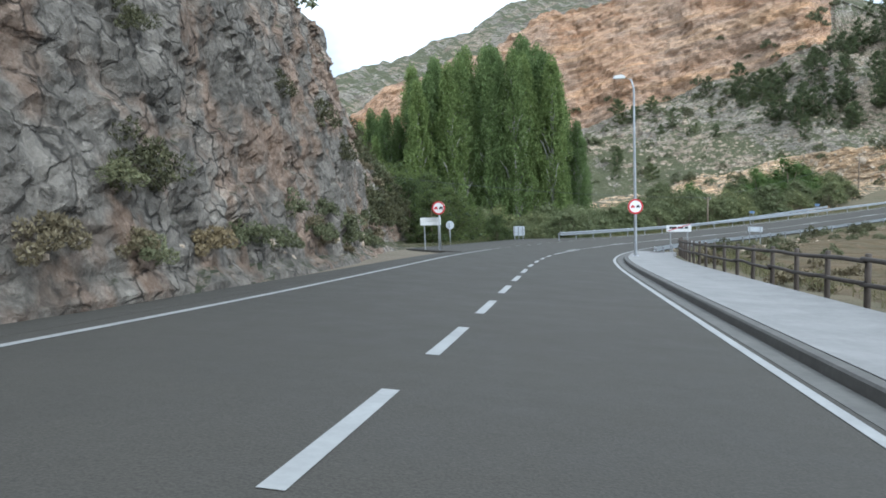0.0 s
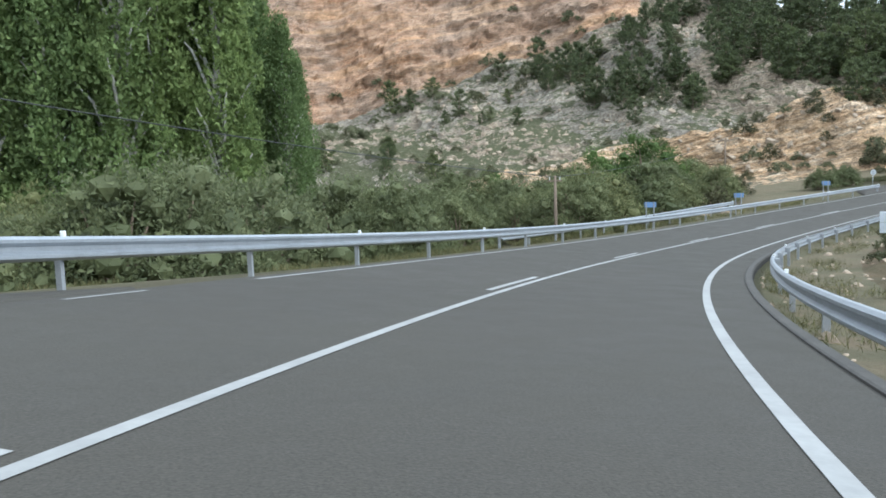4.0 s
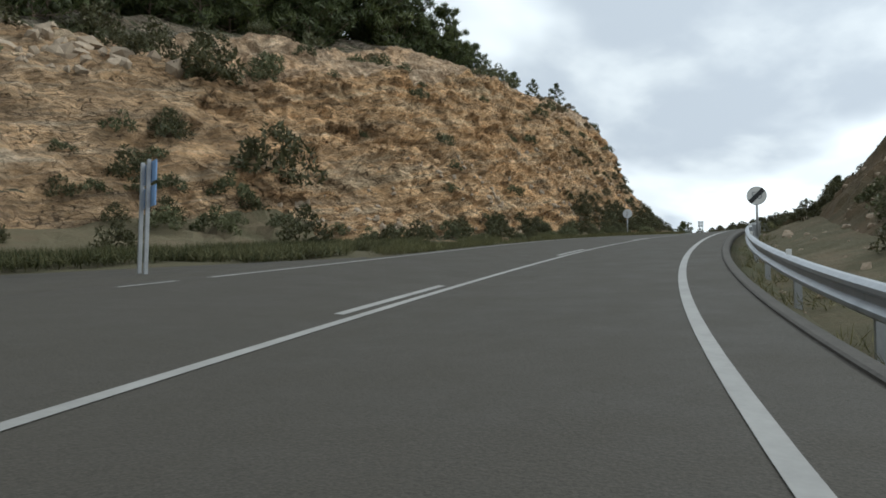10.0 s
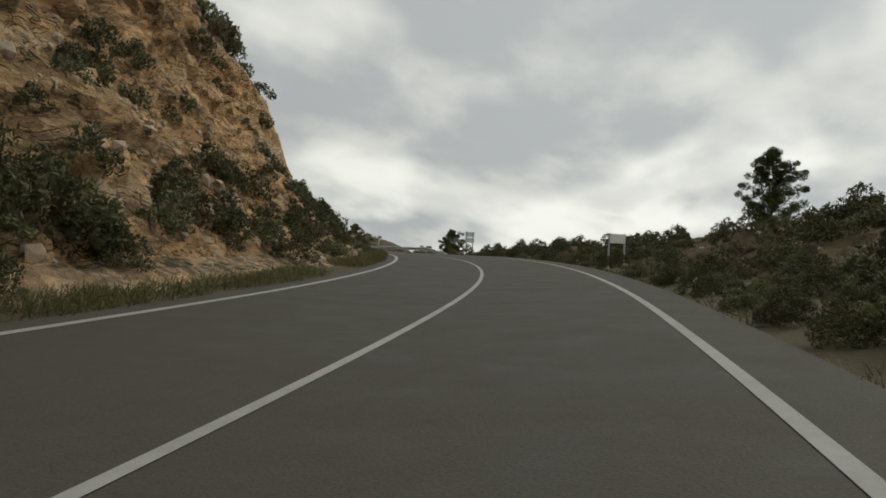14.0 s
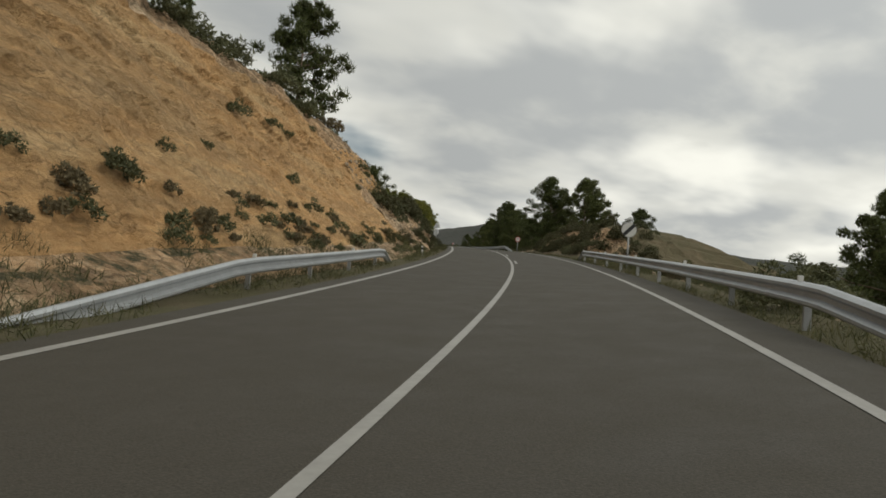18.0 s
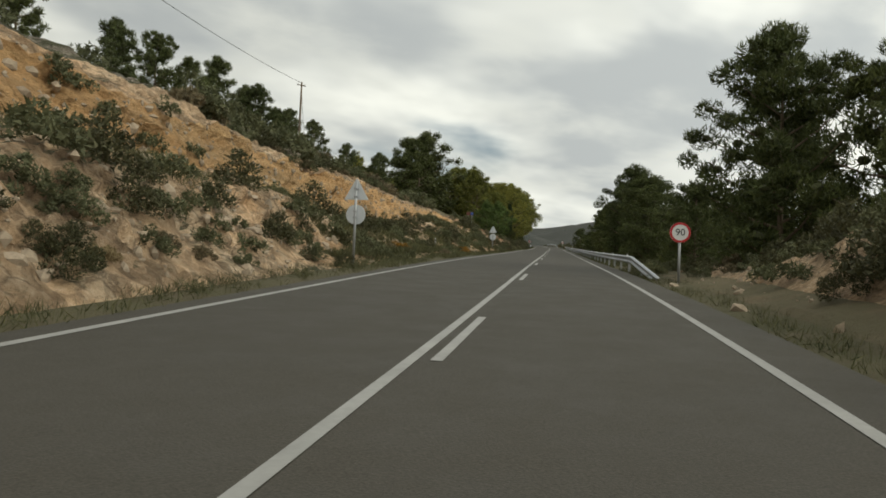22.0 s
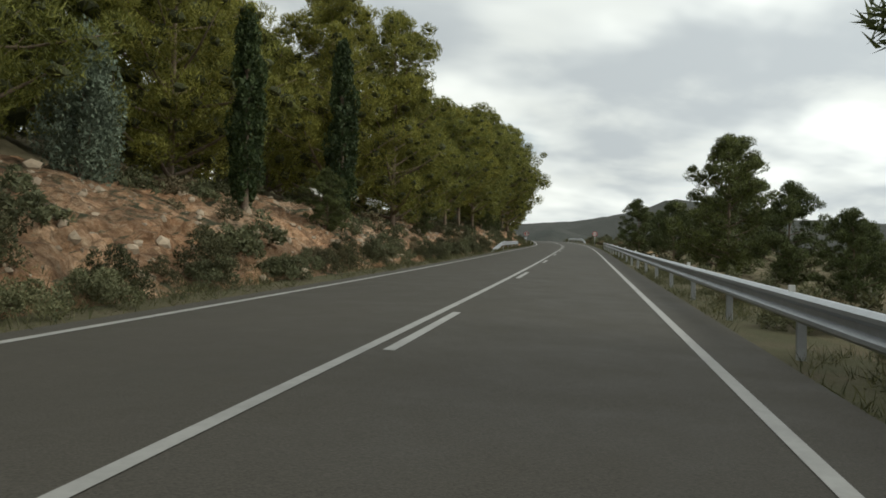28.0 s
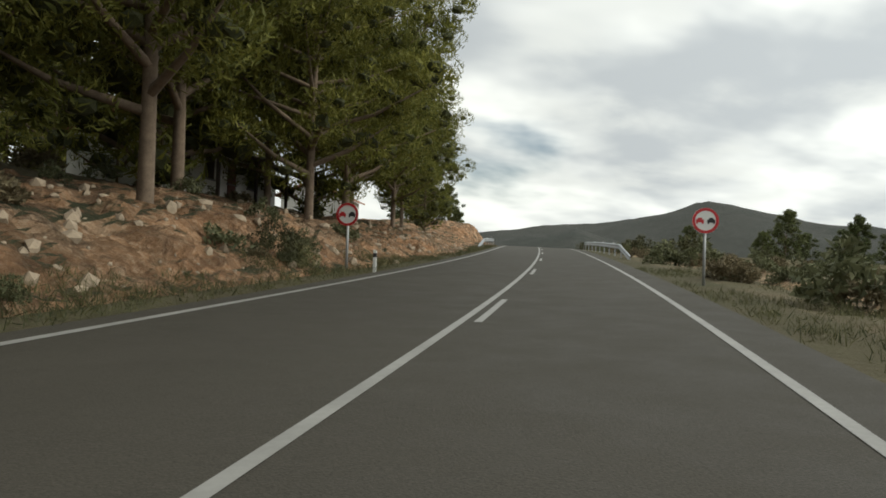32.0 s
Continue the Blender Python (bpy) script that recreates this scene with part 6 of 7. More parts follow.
GREEN_TREE(upright(on_land(land_f, 449, 8.2)), 0.85)
GREEN_TREE(upright(on_land(land_f, 444, 9.6)), 0.7)
for s, d, h in [(470.5, 6.9, 2.6), (490, 7.8, 2.2), (518, 7.6, 2.4), (525, 7.4, 2.6)]:
    plant(NEAR_PINES, on_land(land_f, s, d), h / 9.2)
# poplars and riverside growth
for s, d, h in [(82.0, 52.4, 14.9), (84.3, 54.7, 17.0), (86.6, 57.0, 18.9), (84.2, 49.0, 18.4), (86.3, 51.4, 17.6), (85.3, 58.7, 14.9), (83.0, 50.7, 15.5), (85.4, 52.9, 17.6), (82.6, 41.5, 22.7), (86.9, 47.0, 24.0), (89.2, 49.4, 25.3), (84.4, 40.6, 23.9), (88.2, 45.0, 25.6), (91.0, 48.1, 26.1), (85.6, 38.7, 23.9), (89.5, 43.1, 24.9), (92.3, 46.0, 26.6), (87.4, 37.5, 25.2), (89.8, 39.6, 25.2), (93.8, 44.1, 27.8), (89.0, 36.1, 25.4), (92.0, 38.9, 26.3), (94.9, 41.7, 27.5), (89.6, 33.3, 26.3), (93.7, 37.4, 26.6), (96.7, 40.2, 28.2), (90.8, 31.4, 25.7), (95.4, 35.9, 28.1), (99.2, 39.8, 28.3), (92.8, 30.4, 25.1), (96.3, 33.4, 25.9), (100.9, 38.1, 28.0), (94.5, 29.0, 24.7), (97.8, 31.7, 24.1), (101.9, 35.6, 22.4), (95.5, 27.0, 18.4), (98.9, 29.7, 16.2), (102.9, 33.2, 14.3)]:
    plant(POPLARS, on_land(land_v, s, d), h / 20.5, 0.3)
for s, d, k in [(56.5, 14.6, 0.55), (60, 15.5, 0.62), (63.5, 17.5, 0.6), (59, 18.5, 0.72), (64, 22, 0.75), (68, 20, 0.6), (67, 26, 0.95), (70, 26, 1.0), (68, 31, 1.15), (73, 33, 1.2), (71, 20.5, 0.55), (75, 19, 0.5)]:
    plant(RIVER_TREE, on_land(land_v, s, d), k, 0.3)
for k in range(54):
    s, d = rng.uniform(70, 121), rng.uniform(11, 30)
    plant(RIVER_BUSH[:2], on_land(land_v, s, d), rng.uniform(0.75, 1.15), 0.3)
for k in range(26):
    s, d = rng.uniform(114, 146), rng.uniform(16, 42)
    plant(RIVER_BUSH[:2], on_land(land_b, s, d), rng.uniform(0.6, 1.0), 0.3)
for s, d, k in [(137, 28, 1.6), (134, 31, 1.3), (128, 40, 0.9), (147, 14, 0.55), (150, 13, 0.5), (152.5, 16, 0.5)]:
    RIVER_BUSH[2 if s < 140 else 0](upright(on_land(land_b, s, d), rng.uniform(0, 360), 0.3), k)
# hillside pines: the far ones grow into one wood
FAR_FORMS = [pine_meshes(150 + k, h, w, 0.04, 16, 24, 0.5, LEAF_FAR_PINE, 0.8, False, FAR_INNER) for k, (h, w) in enumerate([(6, 2.0), (6.6, 2.1), (5, 2.0)])]
WOOD = []


def hill_pine(q, size, far):
    """A hillside pine of its own, or one of the far wood."""
    if far:
        WOOD.append((int(rng.integers(3)), q, size, rng.uniform(0, 6.28)))
    else:
        plant(HILL_PINES, q, size)


def grow_wood():
    for which, name, label, mats in ((0, "far_wood_trunks", "brown trunks of the pine wood on the hill", [BARK]), (1, "far_wood", "dark green pine wood on the hillside above the cutting", [LEAF_FAR_PINE, FAR_INNER])):
        V, F, I, base = [], [], [], 0
        shapes = []
        for form in FAR_FORMS:
            me = form[which]
            co = np.empty(len(me.vertices) * 3)
            me.vertices.foreach_get("co", co)
            faces = [tuple(f.vertices) for f in me.polygons]
            tris = np.array([t for f in faces for t in ((f[0], f[1], f[2]),) + (((f[0], f[2], f[3]),) if len(f) == 4 else ())])
            kind = np.array([f.material_index for f in me.polygons for _ in range(len(f.vertices) - 2)])
            shapes.append((co.reshape(-1, 3), tris, kind))
        for k, q, size, turn in WOOD:
            co, tris, kind = shapes[k]
            c, s = math.cos(turn) * size, math.sin(turn) * size
            V.append(co @ np.array([[c, s, 0], [-s, c, 0], [0, 0, size]]) + np.array(q) - np.array([0, 0, 0.1]))
            F.append(tris + base)
            I.append(kind)
            base += len(co)
        tagged(new(name, raw_mesh(name, np.concatenate(V), np.concatenate(F), mats, False, np.concatenate(I))), label, "trees", kind="stuff")


for s, d, k in [(158, 96, 1.2), (144.5, 116, 1.2), (146, 113, 1.0), (148, 110, 0.9), (159, 88, 1.1), (164.5, 78, 1.0), (161.5, 84, 1.1), (168.8, 29.5, 1.25), (172, 31, 1.0)]:
    plant(HILL_PINES, on_land(land_b, s, d), k)
for k in range(95):
    s = 178 - 24 * rng.uniform(0, 1) ** 1.5
    d = rng.uniform(52 - (s - 153) * 0.7, np.interp(s, [150, 158, 168, 178], [108, 98, 80, 100]))
    hill_pine(on_land(land_b, s, d), rng.uniform(0.6, 1.2), d > 50)
for k in range(18):
    plant(HILL_PINES, on_land(land_b, rng.uniform(125, 160), rng.uniform(62, 98)), rng.uniform(0.4, 0.9))
for k in range(130):
    s = rng.uniform(176, 213)
    d = rng.uniform(29 - (s - 181) * 0.16, 78)
    hill_pine(on_land(land_c if s > 178 else land_b, s, d), rng.uniform(0.7, 1.15), d > 36)
for k in range(75):
    s = rng.uniform(166, 212)
    d = np.interp(s, [166, 178, 190, 200, 212], [38, 29, 24.5, 22, 20]) + 16 * rng.uniform(0, 1) ** 1.6
    plant(HILL_PINES, on_land(land_c if s > 178 else land_b, s, d), rng.uniform(0.8, 1.35) * np.interp(s, [200, 212], [1.0, 0.6]))
grow_wood()
for s, d, k in [(214, 17.5, 0.35), (219, 17, 0.3), (226, 16.6, 0.35), (207, 19.5, 0.5), (236, 16, 0.3)]:
    plant(HILL_PINES, on_land(land_c, s, d), k)


def scatter(kinds, land, n, sa, sb, ba, bb, lo, hi, sink=0.08):
    for _ in range(n):
        plant(kinds, pick(land, sa, sb, ba, bb, rng), rng.uniform(lo, hi), sink)


scatter(DARK_SCRUB, land_a, 14, 2, 40, 2.0, 4.6, 0.5, 1.2, 0.3)
scatter(SCRUB + DRY, land_a, 40, 2, 44, 1.6, 2.3, 0.5, 1.0)
scatter(SCRUB, land_a, 20, 0, 42, 4.0, 5.2, 0.9, 1.8)
scatter(DARK_SCRUB, land_s, 45, 44, 60, 1.2, 4.6, 0.8, 1.8, 0.3)
scatter(SCRUB + DRY, land_s, 60, 44, 64, 0.6, 4.0, 0.7, 1.6)
scatter(SCRUB + DARK_SCRUB, land_b, 150, 128, 182, 3.0, 6.9, 0.8, 2.2)
scatter(SCRUB, land_b, 60, 122, 182, 6.0, 7.4, 1.5, 3.2)
scatter(DARK_SCRUB, land_c, 50, 202, 228, 1.9, 2.6, 0.4, 0.85)
scatter(DARK_SCRUB, land_c, 42, 228, 252, 1.8, 2.75, 0.4, 0.85)
scatter(DARK_SCRUB, land_c, 34, 206, 253, 2.6, 3.6, 0.4, 0.7)
scatter(SCRUB, land_c, 36, 184, 254, 2.4, 4.0, 0.5, 1.0)
scatter(SCRUB + DRY, land_c, 60, 178, 254, 4.0, 5.6, 0.7, 1.5)
scatter(SCRUB + DARK_SCRUB, land_c, 60, 178, 254, 1.3, 2.2, 0.5, 1.0)
scatter(DARK_SCRUB, land_d, 30, 254, 272, 1.7, 2.5, 0.6, 1.3)
scatter(SCRUB + DRY, land_d, 26, 276, 311, 1.95, 2.5, 0.35, 0.7)
scatter(SCRUB, land_d, 18, 256, 310, 2.6, 4.0, 0.3, 0.7)
scatter(SCRUB, land_d, 60, 254, 312, 4.4, 5.6, 0.7, 1.6)
scatter(SCRUB + DARK_SCRUB, land_e, 80, 313, 410, 2.8, 4.0, 0.5, 1.0)
scatter(SCRUB + DRY, land_e, 55, 316, 410, 1.5, 2.8, 0.4, 0.8)
scatter(SCRUB + DRY, land_e, 90, 312, 411, 5.6, 7.0, 0.8, 2.0)
scatter(SCRUB, land_e, 20, 318, 372, 4.2, 5.2, 0.4, 0.8)
scatter(SCRUB + DRY, land_f, 150, 412, 560, 1.5, 4.6, 0.35, 1.0)
scatter(SCRUB + DRY, land_f, 60, 412, 600, 4.6, 5.8, 0.6, 1.4)
scatter(GORSE, land_d, 5, 256, 272, 1.8, 2.4, 0.6, 1.0)
for s, d in ((369, 6.6), (370.2, 7.2), (386, 5.6), (395, 9.6)):
    GORSE(upright(on_land(land_e, s, d), 40 * s, 0.1), 0.8)
scatter(SCRUB + DARK_SCRUB, land_r, 75, 52, 180, 1.75, 3.4, 0.5, 1.15)
scatter(SCRUB + DARK_SCRUB * 2 + DRY, land_r, 330, 190, 276, 0.9, 3.6, 0.4, 0.85)
scatter(SCRUB + DARK_SCRUB + DRY, land_r, 200, 196, 268, 0.6, 1.9, 0.3, 0.6)
scatter(SCRUB + DRY, land_r, 60, 276, 314, 0.9, 3.2, 0.5, 1.2)
scatter(SCRUB + DARK_SCRUB * 2, land_r, 150, 318, 360, 1.5, 3.2, 0.4, 0.8)
scatter(SCRUB + DARK_SCRUB, land_r, 45, 314, 360, 2.9, 4.0, 0.5, 0.9)
scatter(SCRUB + DRY, land_r, 80, 360, 545, 1.0, 3.2, 0.4, 1.0)
scatter(SCRUB + DRY, land_r, 110, 528, 650, 1.2, 4.9, 0.6, 1.5)
scatter(DRY, land_r, 40, -6, 56, 1.0, 3.4, 0.6, 1.2)


scatter(SCRUB + DARK_SCRUB, land_c, 30, 178, 206, 1.2, 2.0, 0.5, 0.9)
scatter(SCRUB + DARK_SCRUB, land_b, 50, 156, 178, 1.6, 3.6, 0.5, 1.1)
scatter(SCRUB + DRY + DARK_SCRUB, land_d, 45, 254, 273, 1.3, 2.2, 0.5, 1.1)
scatter(SCRUB + DRY, land_d, 45, 274, 301, 1.9, 2.25, 0.3, 0.6)
scatter(SCRUB + DARK_SCRUB, land_d, 14, 302, 312, 1.4, 2.1, 0.3, 0.7)
scatter(SCRUB + DARK_SCRUB, land_f, 60, 440, 560, 1.4, 4.0, 0.4, 0.9)
scatter(SCRUB + DARK_SCRUB, land_e, 90, 313, 358, 0.9, 3.0, 0.3, 0.65)
scatter(SCRUB * 2 + DARK_SCRUB + DRY, land_e, 130, 358, 411, 0.9, 4.0, 0.35, 0.8)
scatter(SCRUB * 2 + DARK_SCRUB + DRY, land_e, 80, 366, 411, 5.3, 6.2, 0.5, 1.0)
scatter(SCRUB + DARK_SCRUB + DRY, land_f, 100, 412, 500, 0.9, 2.4, 0.35, 0.85)
scatter(SCRUB + DARK_SCRUB + DRY, land_r, 80, 540, 640, 2.0, 4.9, 0.7, 1.5)
for s, d, h in [(585, 22, 4.5), (596, 30, 5), (604, 38, 4.6), (612, 26, 5.2), (618, 34, 5.5), (624, 44, 5), (633, 30, 5.5), (640, 40, 5), (600, 46, 4.2), (629, 20, 4.6)]:
    plant(PINES, on_land(land_r, s, d), h / 9.2)
for s, d, h in [(606, 12, 5), (613, 16, 6), (622, 11, 5.5), (631, 15, 6), (640, 12, 5.5), (648, 18, 6)]:
    plant(PINES, on_land(land_f, s, d), h / 9.2)
scatter(SCRUB + DARK_SCRUB, land_r, 130, 360, 524, 0.8, 2.2, 0.3, 0.65)
grow_shrubs(290)


def grass(name, label, s0, s1, d0, d1, n, seed, h=0.0, size=0.24):
    """Loose tufts of verge grass as one sheet of blades."""
    g = np.random.default_rng(seed)
    s = g.uniform(s0, s1, n)
    d = g.uniform(d0, d1, n)
    keep = vnoise(np.stack([s / 2.5, d / 1.2, 0 * s], 1), seed) > -0.25
    C = at(s[keep], d[keep], h + 0.03)
    V, Fc = leaves(g, C, np.full(len(C), 0.19), 13, size * 0.72, 0.5, 0.075, 1.2)
    tagged(new(name, raw_mesh(name, V, Fc, LEAF_GRASS)), label, "grass", kind="stuff")


grass("verge_grass", "tufts of green and dry grass along the verge", 172, 206, 4.0, 6.4, 3900, 16, 0.03, 0.26)
grass("verge_grass", "tufts of green and dry grass along the verge", 200, 260, 4.0, 6.2, 3900, 3, 0.05, 0.3)
grass("roadside_grass", "dense tall green grass at the foot of the cutting", 168, 206, 6.0, 9.5, 7000, 13, 0.12, 0.42)
grass("roadside_grass", "dense tall green grass at the foot of the cutting", 152, 182, 8.4, 14.5, 6000, 15, 0.22, 0.42)
grass("roadside_grass", "dense rough grass along the foot of the bank", 356, 412, 5.6, 9.5, 5200, 14, 0.35, 0.36)
grass("verge_grass", "tufts of green and dry grass along the verge", 260, 412, 4.0, 5.6, 3300, 4, 0.05, 0.24)
grass("verge_grass", "tufts of green and dry grass along the verge", 412, 600, 4.0, 5.6, 3600, 5, 0.05, 0.22)
grass("verge_grass", "tufts of dry grass along the verge", 44, 60, 9.0, 12.0, 500, 6, 0.02, 0.2)
grass("verge_grass", "tufts of dry grass behind the guard rail", 50, 200, -6.6, -4.15, 2600, 7, -0.3, 0.24)
grass("verge_grass", "tufts of dry grass along the verge", 200, 560, -6.6, -3.95, 11000, 8, -0.08, 0.24)
grass("verge_grass", "tufts of rough grass under the log fence", -10, 56, -9.6, -7.2, 1200, 9, 0.0, 0.3)
grass("verge_grass", "tufts of rough grass beside the guard rail", 62, 150, 5.0, 9.5, 4200, 10, -0.35, 0.3)


def bank_grass(label, land, n, sa, sb, ba, bb, seed, size):
    """Grass growing on a bank, as one sheet of blades."""
    g = np.random.default_rng(seed)
    C = np.array([pick(land, sa, sb, ba, bb, g) for _ in range(n)]) + np.array([0, 0, 0.05])
    keep = vnoise(C / 1.6, seed) > -0.2
    V, Fc = leaves(g, C[keep], np.full(int(keep.sum()), 0.22), 13, size * 0.72, 0.6, 0.075, 1.2)
    tagged(new("bank_grass", raw_mesh("bank_grass", V, Fc, LEAF_GRASS)), label, "grass", kind="stuff")


bank_grass("green and dry grass on the ledge of the bank", land_e, 6500, 358, 410, 1.2, 3.95, 51, 0.42)
bank_grass("green and dry grass on the ledge of the bank", land_e, 1800, 313, 358, 2.95, 3.95, 52, 0.3)
bank_grass("green and dry grass at the foot of the red bank", land_f, 3000, 412, 560, 0.9, 2.2, 53, 0.24)
bank_grass("thin grass below the smooth cutting", land_d, 1800, 254, 312, 1.0, 2.1, 54, 0.26)


def stone_mesh(seed, r):
    g = np.random.default_rng(seed)
    bm = bmesh.new()
    bmesh.ops.create_icosphere(bm, subdivisions=1, radius=r)
    sc = g.uniform(0.6, 1.2, 3)
    for v in bm.verts:
        v.co = Vector((v.co.x * sc[0], v.co.y * sc[1], v.co.z * sc[2] * 0.8)) * float(g.uniform(0.75, 1.2))
    me = bpy.data.meshes.new("stone")
    bm.to_mesh(me)
    bm.free()
    me.materials.append(PALE_STONE)
    return me


PALE_STONE = simple("pale_limestone", (0.34, 0.27, 0.195), 0.9, 0, 0.35, 2.5, 0.02)
STONES = [stone_mesh(k, 0.2) for k in range(4)]


def stones(land, n, sa, sb, ba, bb, lo, hi):
    for _ in range(n):
        q = pick(land, sa, sb, ba, bb, rng)
        ob = new("stone", STONES[int(rng.integers(4))])
        ob.matrix_world = upright(q, rng.uniform(0, 360), 0.05) @ Matrix.Scale(rng.uniform(lo, hi), 4)
        tagged(ob, "pale limestone rock set in the earth bank", "rock", "bank stones")


def rubble(name, label, land, n, sa, sb, ba, bb, lo, hi, seed):
    """Loose small stones on a bank, too many to count, as one sheet."""
    g = np.random.default_rng(seed)
    C = np.array([pick(land, sa, sb, ba, bb, g) for _ in range(n)])
    V = np.asarray(ICO)[None] * g.uniform(0.6, 1.3, (n, 12, 1)) * g.uniform(0.6, 1.2, (n, 1, 3)) * (lo + (hi - lo) * g.uniform(0, 1, n) ** 2.5)[:, None, None] + C[:, None]
    Fc = (np.asarray(ICO_F)[None] + (np.arange(n) * 12)[:, None, None]).reshape(-1, 3)
    tagged(new(name, raw_mesh(name, V.reshape(-1, 3), Fc, PALE_STONE)), label, "stones", kind="stuff")


rubble("loose_stones", "loose pale stones on the stepped bank", land_e, 3200, 312, 411, 1.2, 5.2, 0.04, 0.18, 41)
rubble("loose_stones", "loose pale stones on the red bank", land_f, 1700, 412, 580, 1.2, 4.6, 0.04, 0.2, 42)
rubble("loose_stones", "loose stones at the foot of the cutting", land_c, 900, 178, 253, 1.3, 3.2, 0.05, 0.24, 43)
rubble("loose_stones", "loose stones on the roadside bank", land_r, 1400, 52, 360, 0.8, 3.0, 0.03, 0.18, 44)
rubble("loose_stones", "rocks on the stony hillside", land_b, 1200, 140, 178, 4.0, 6.8, 0.15, 0.7, 45)
stones(land_f, 120, 500, 565, 2.2, 4.2, 0.3, 0.95)
stones(land_f, 40, 412, 500, 2.0, 4.0, 0.5, 1.3)
stones(land_e, 60, 320, 405, 1.8, 4.4, 0.5, 1.5)
stones(land_c, 40, 180, 250, 1.5, 2.6, 0.6, 1.6)
stones(land_r, 40, 52, 200, 1.0, 3.0, 0.6, 1.8)
stones(land_a, 16, 6, 44, 1.4, 2.2, 0.5, 1.2)


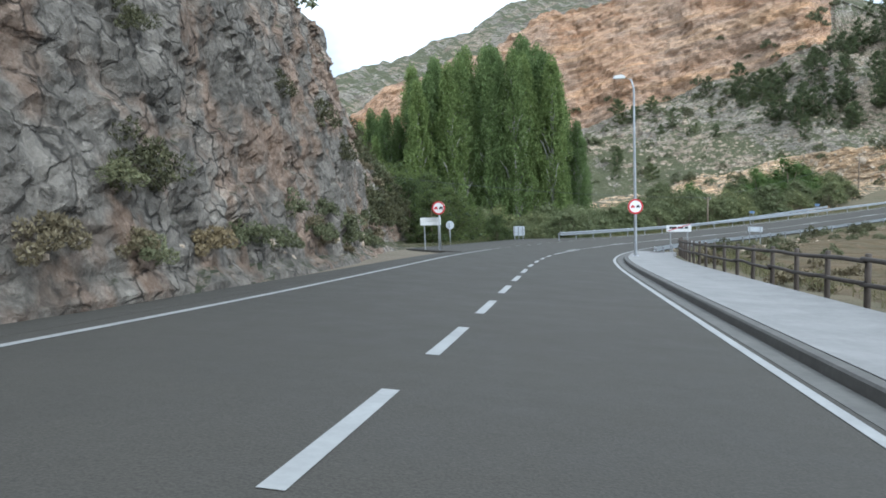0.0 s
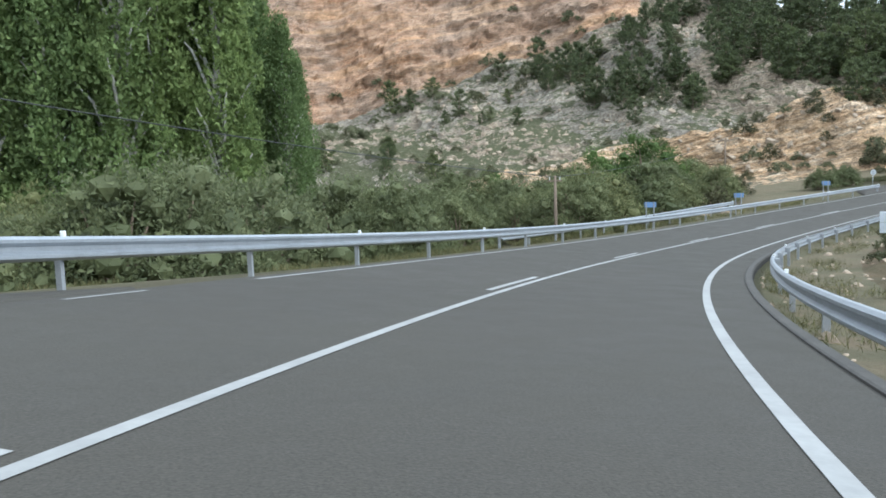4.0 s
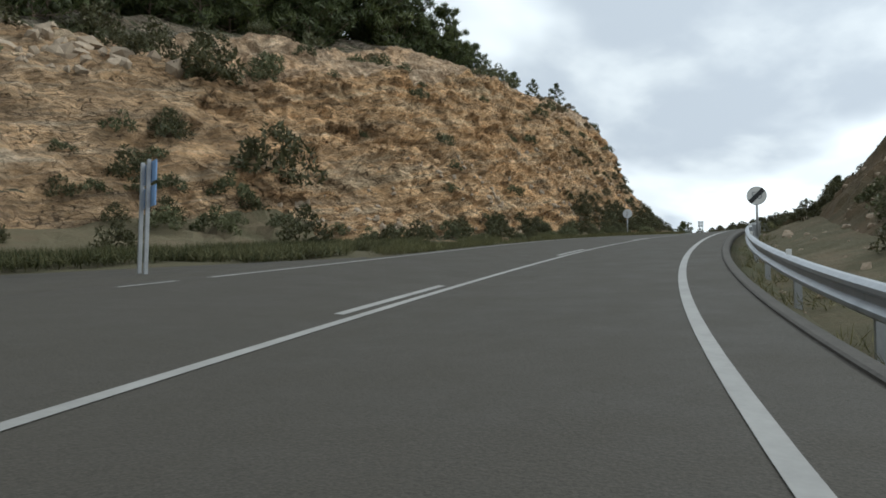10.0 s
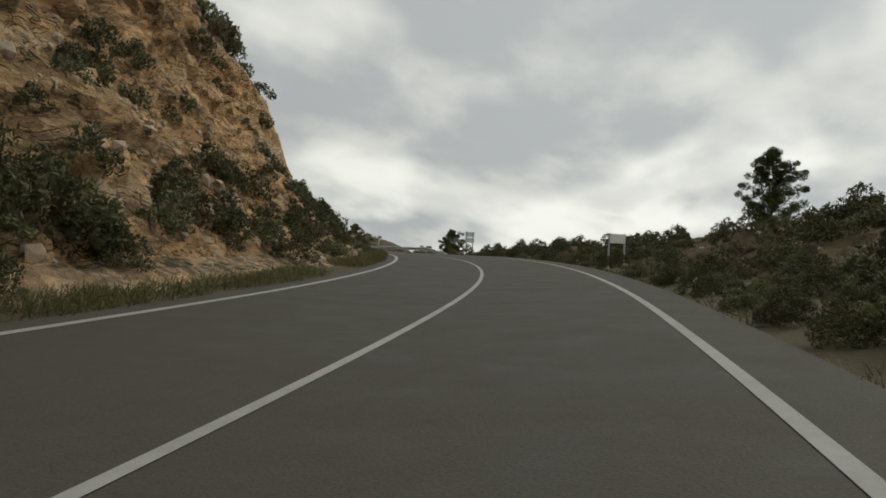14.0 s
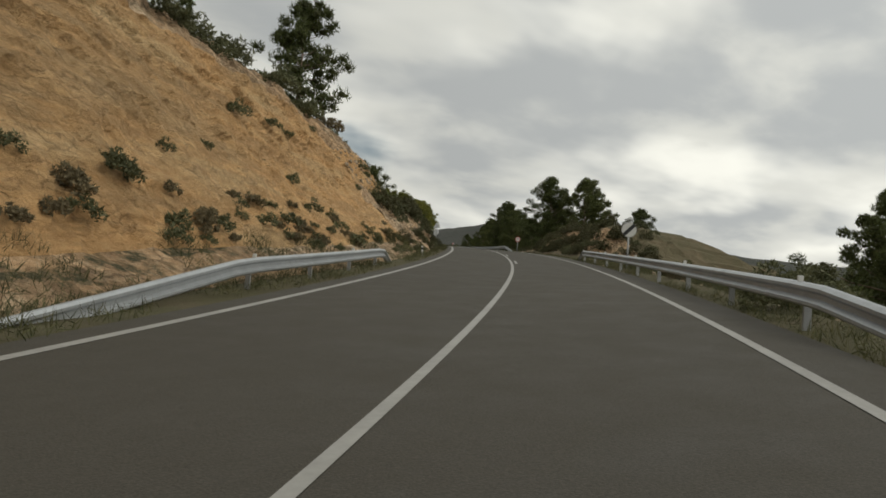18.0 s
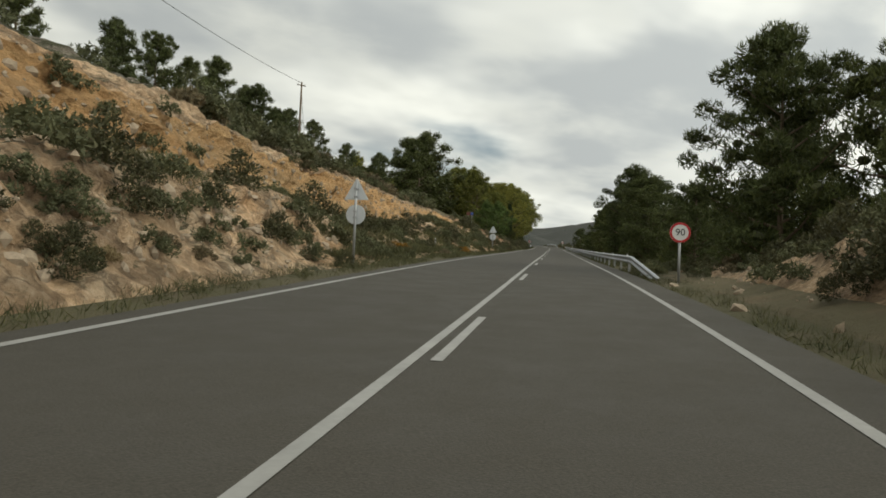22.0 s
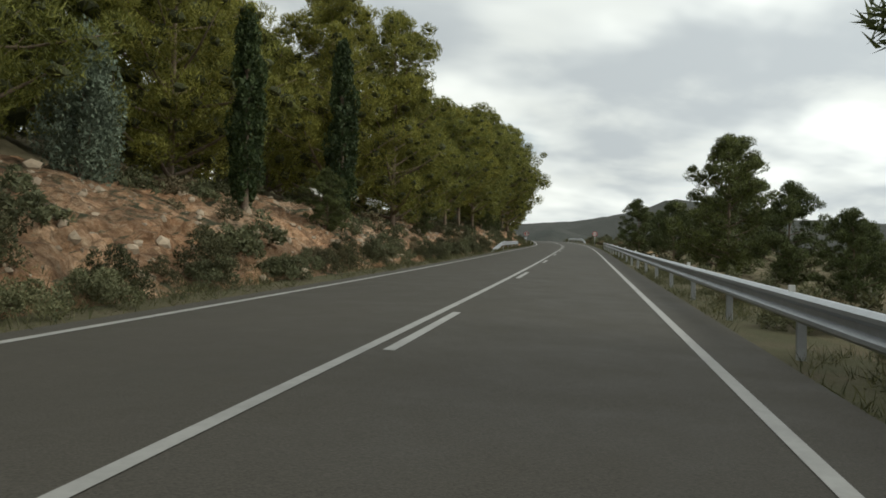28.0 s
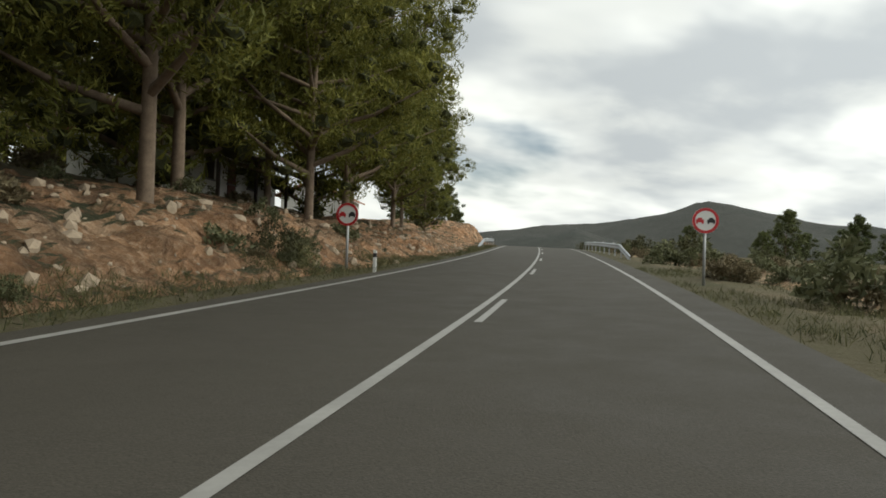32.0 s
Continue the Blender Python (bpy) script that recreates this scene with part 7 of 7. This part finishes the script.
# ---- the house behind the grove ----
def house(label, m, w, dep, h, rise, porch=True):
    """A low house, long side along x, with a tiled gable roof, doors and windows."""
    root = thing("house", label, "house", "grove houses", m)
    bm = bmesh.new()
    box(bm, (-w / 2, -dep / 2, -1.5), (w / 2, dep / 2, h), 0.02)
    part("wall", bm, WALL_WHITE, root)
    for sy in (-1, 1):
        bm = bmesh.new()
        e = dep / 2 + 0.45
        V4 = [(-w / 2 - 0.3, sy * e, h - 0.1), (w / 2 + 0.3, sy * e, h - 0.1), (w / 2 + 0.3, 0, h + rise), (-w / 2 - 0.3, 0, h + rise)]
        lo = [bm.verts.new(v) for v in V4]
        hi = [bm.verts.new((v[0], v[1], v[2] + 0.12)) for v in V4]
        for a, b in ((0, 1), (1, 2), (2, 3), (3, 0)):
            bm.faces.new((lo[a], lo[b], hi[b], hi[a]))
        bm.faces.new(hi)
        bm.faces.new(list(reversed(lo)))
        bmesh.ops.recalc_face_normals(bm, faces=bm.faces)
        part("roof", bm, ROOF_TILE, root)
    for sx in (-1, 1):
        bm = bmesh.new()
        x = sx * (w / 2 - 0.05)
        vs = [bm.verts.new(v) for v in ((x, -dep / 2, h), (x, dep / 2, h), (x, 0, h + rise - 0.05))]
        us = [bm.verts.new((v.co.x - sx * 0.2, v.co.y, v.co.z)) for v in vs]
        bm.faces.new(vs)
        bm.faces.new(list(reversed(us)))
        for a in range(3):
            bm.faces.new((vs[a], vs[(a + 1) % 3], us[(a + 1) % 3], us[a]))
        bmesh.ops.recalc_face_normals(bm, faces=bm.faces)
        part("gable", bm, WALL_WHITE, root)
    for x in np.arange(-w / 2 + 1.2, w / 2 - 0.6, 2.4):
        for sy in (-1, 1):
            bm = bmesh.new()
            box(bm, (x - 0.45, sy * dep / 2 - 0.03, 0.9), (x + 0.45, sy * dep / 2 + 0.03, 2.0), 0.01)
            win = part("window", bm, DARK_WOOD, root)
            bm = bmesh.new()
            box(bm, (x - 0.55, sy * dep / 2 - 0.09, 0.82), (x + 0.55, sy * dep / 2 + 0.09, 0.9), 0.01)
            part("sill", bm, CONCRETE, win)
    bm = bmesh.new()
    box(bm, (-0.45, -dep / 2 - 0.05, -0.1), (0.45, -dep / 2 + 0.02, 2.0), 0.01)
    part("door", bm, DOOR_RED, root)
    if porch:
        for x in np.linspace(-w / 2, w / 2, 4):
            bm = bmesh.new()
            box(bm, (x - 0.07, -dep / 2 - 2.3, -1.5), (x + 0.07, -dep / 2 - 2.16, h - 0.5), 0.01)
            part("porch_post", bm, DARK_WOOD, root)
        bm = bmesh.new()
        vs = [(-w / 2 - 0.3, -dep / 2 - 2.6, h - 0.55), (w / 2 + 0.3, -dep / 2 - 2.6, h - 0.55), (w / 2 + 0.3, -dep / 2, h + 0.05), (-w / 2 - 0.3, -dep / 2, h + 0.05)]
        lo = [bm.verts.new(v) for v in vs]
        hi = [bm.verts.new((v[0], v[1], v[2] + 0.12)) for v in vs]
        for a, b in ((0, 1), (1, 2), (2, 3), (3, 0)):
            bm.faces.new((lo[a], lo[b], hi[b], hi[a]))
        bm.faces.new(hi)
        bm.faces.new(list(reversed(lo)))
        bmesh.ops.recalc_face_normals(bm, faces=bm.faces)
        part("porch_roof", bm, DARK_WOOD, root, "dark timber porch roof")
    return root


def at_land(land, s, d, turn):
    q = on_land(land, s, d)
    return pose(float(q[0]), float(q[1]), float(q[2]), 0, 0, yaw_at(s) + turn)


house("white cottage with a dark timber porch behind pines", at_land(land_f, 566, 18.5, 90), 12, 5, 2.3, 1.1)
house("white cottage with a red clay tile roof behind pines", at_land(land_f, 586, 17.5, 90), 6, 4.5, 2.1, 1.0, False)
wall_root = thing("garden_wall", "white rendered garden wall with a brown door", "garden wall")
stops = [(506, 36.5), (511.5, 35.6), (517, 34.6), (522.5, 33.4), (528, 32), (533, 30.8), (538, 29.6), (543, 28.4), (548, 27)]
for (s0_, d0_), (s1_, d1_) in zip(stops, stops[1:]):
    qa, qb = on_land(land_f, s0_, d0_), on_land(land_f, s1_, d1_)
    side = np.array([-(qb - qa)[1], (qb - qa)[0], 0.0])
    side = side / np.linalg.norm(side) * 0.1
    V = [qa - side, qb - side, qb + side, qa + side]
    V = [v + np.array([0, 0, -0.6]) for v in V] + [v + np.array([0, 0, 1.7]) for v in V]
    part("wall_panel", raw_mesh("wall_panel", V, [(0, 3, 2, 1), (4, 5, 6, 7), (0, 1, 5, 4), (1, 2, 6, 5), (2, 3, 7, 6), (3, 0, 4, 7)], WALL_WHITE), None, wall_root)
qd = on_land(land_f, 537.4, 29.74)
bm = bmesh.new()
box(bm, (-0.6, -0.14, -0.4), (0.6, 0.14, 1.75), 0.01)
door = part("door", bm, DOOR_RED, wall_root, "brown wooden door")
door.matrix_basis = pose(float(qd[0]), float(qd[1]), float(qd[2]), 0, 0, yaw_at(537.4) + 76)
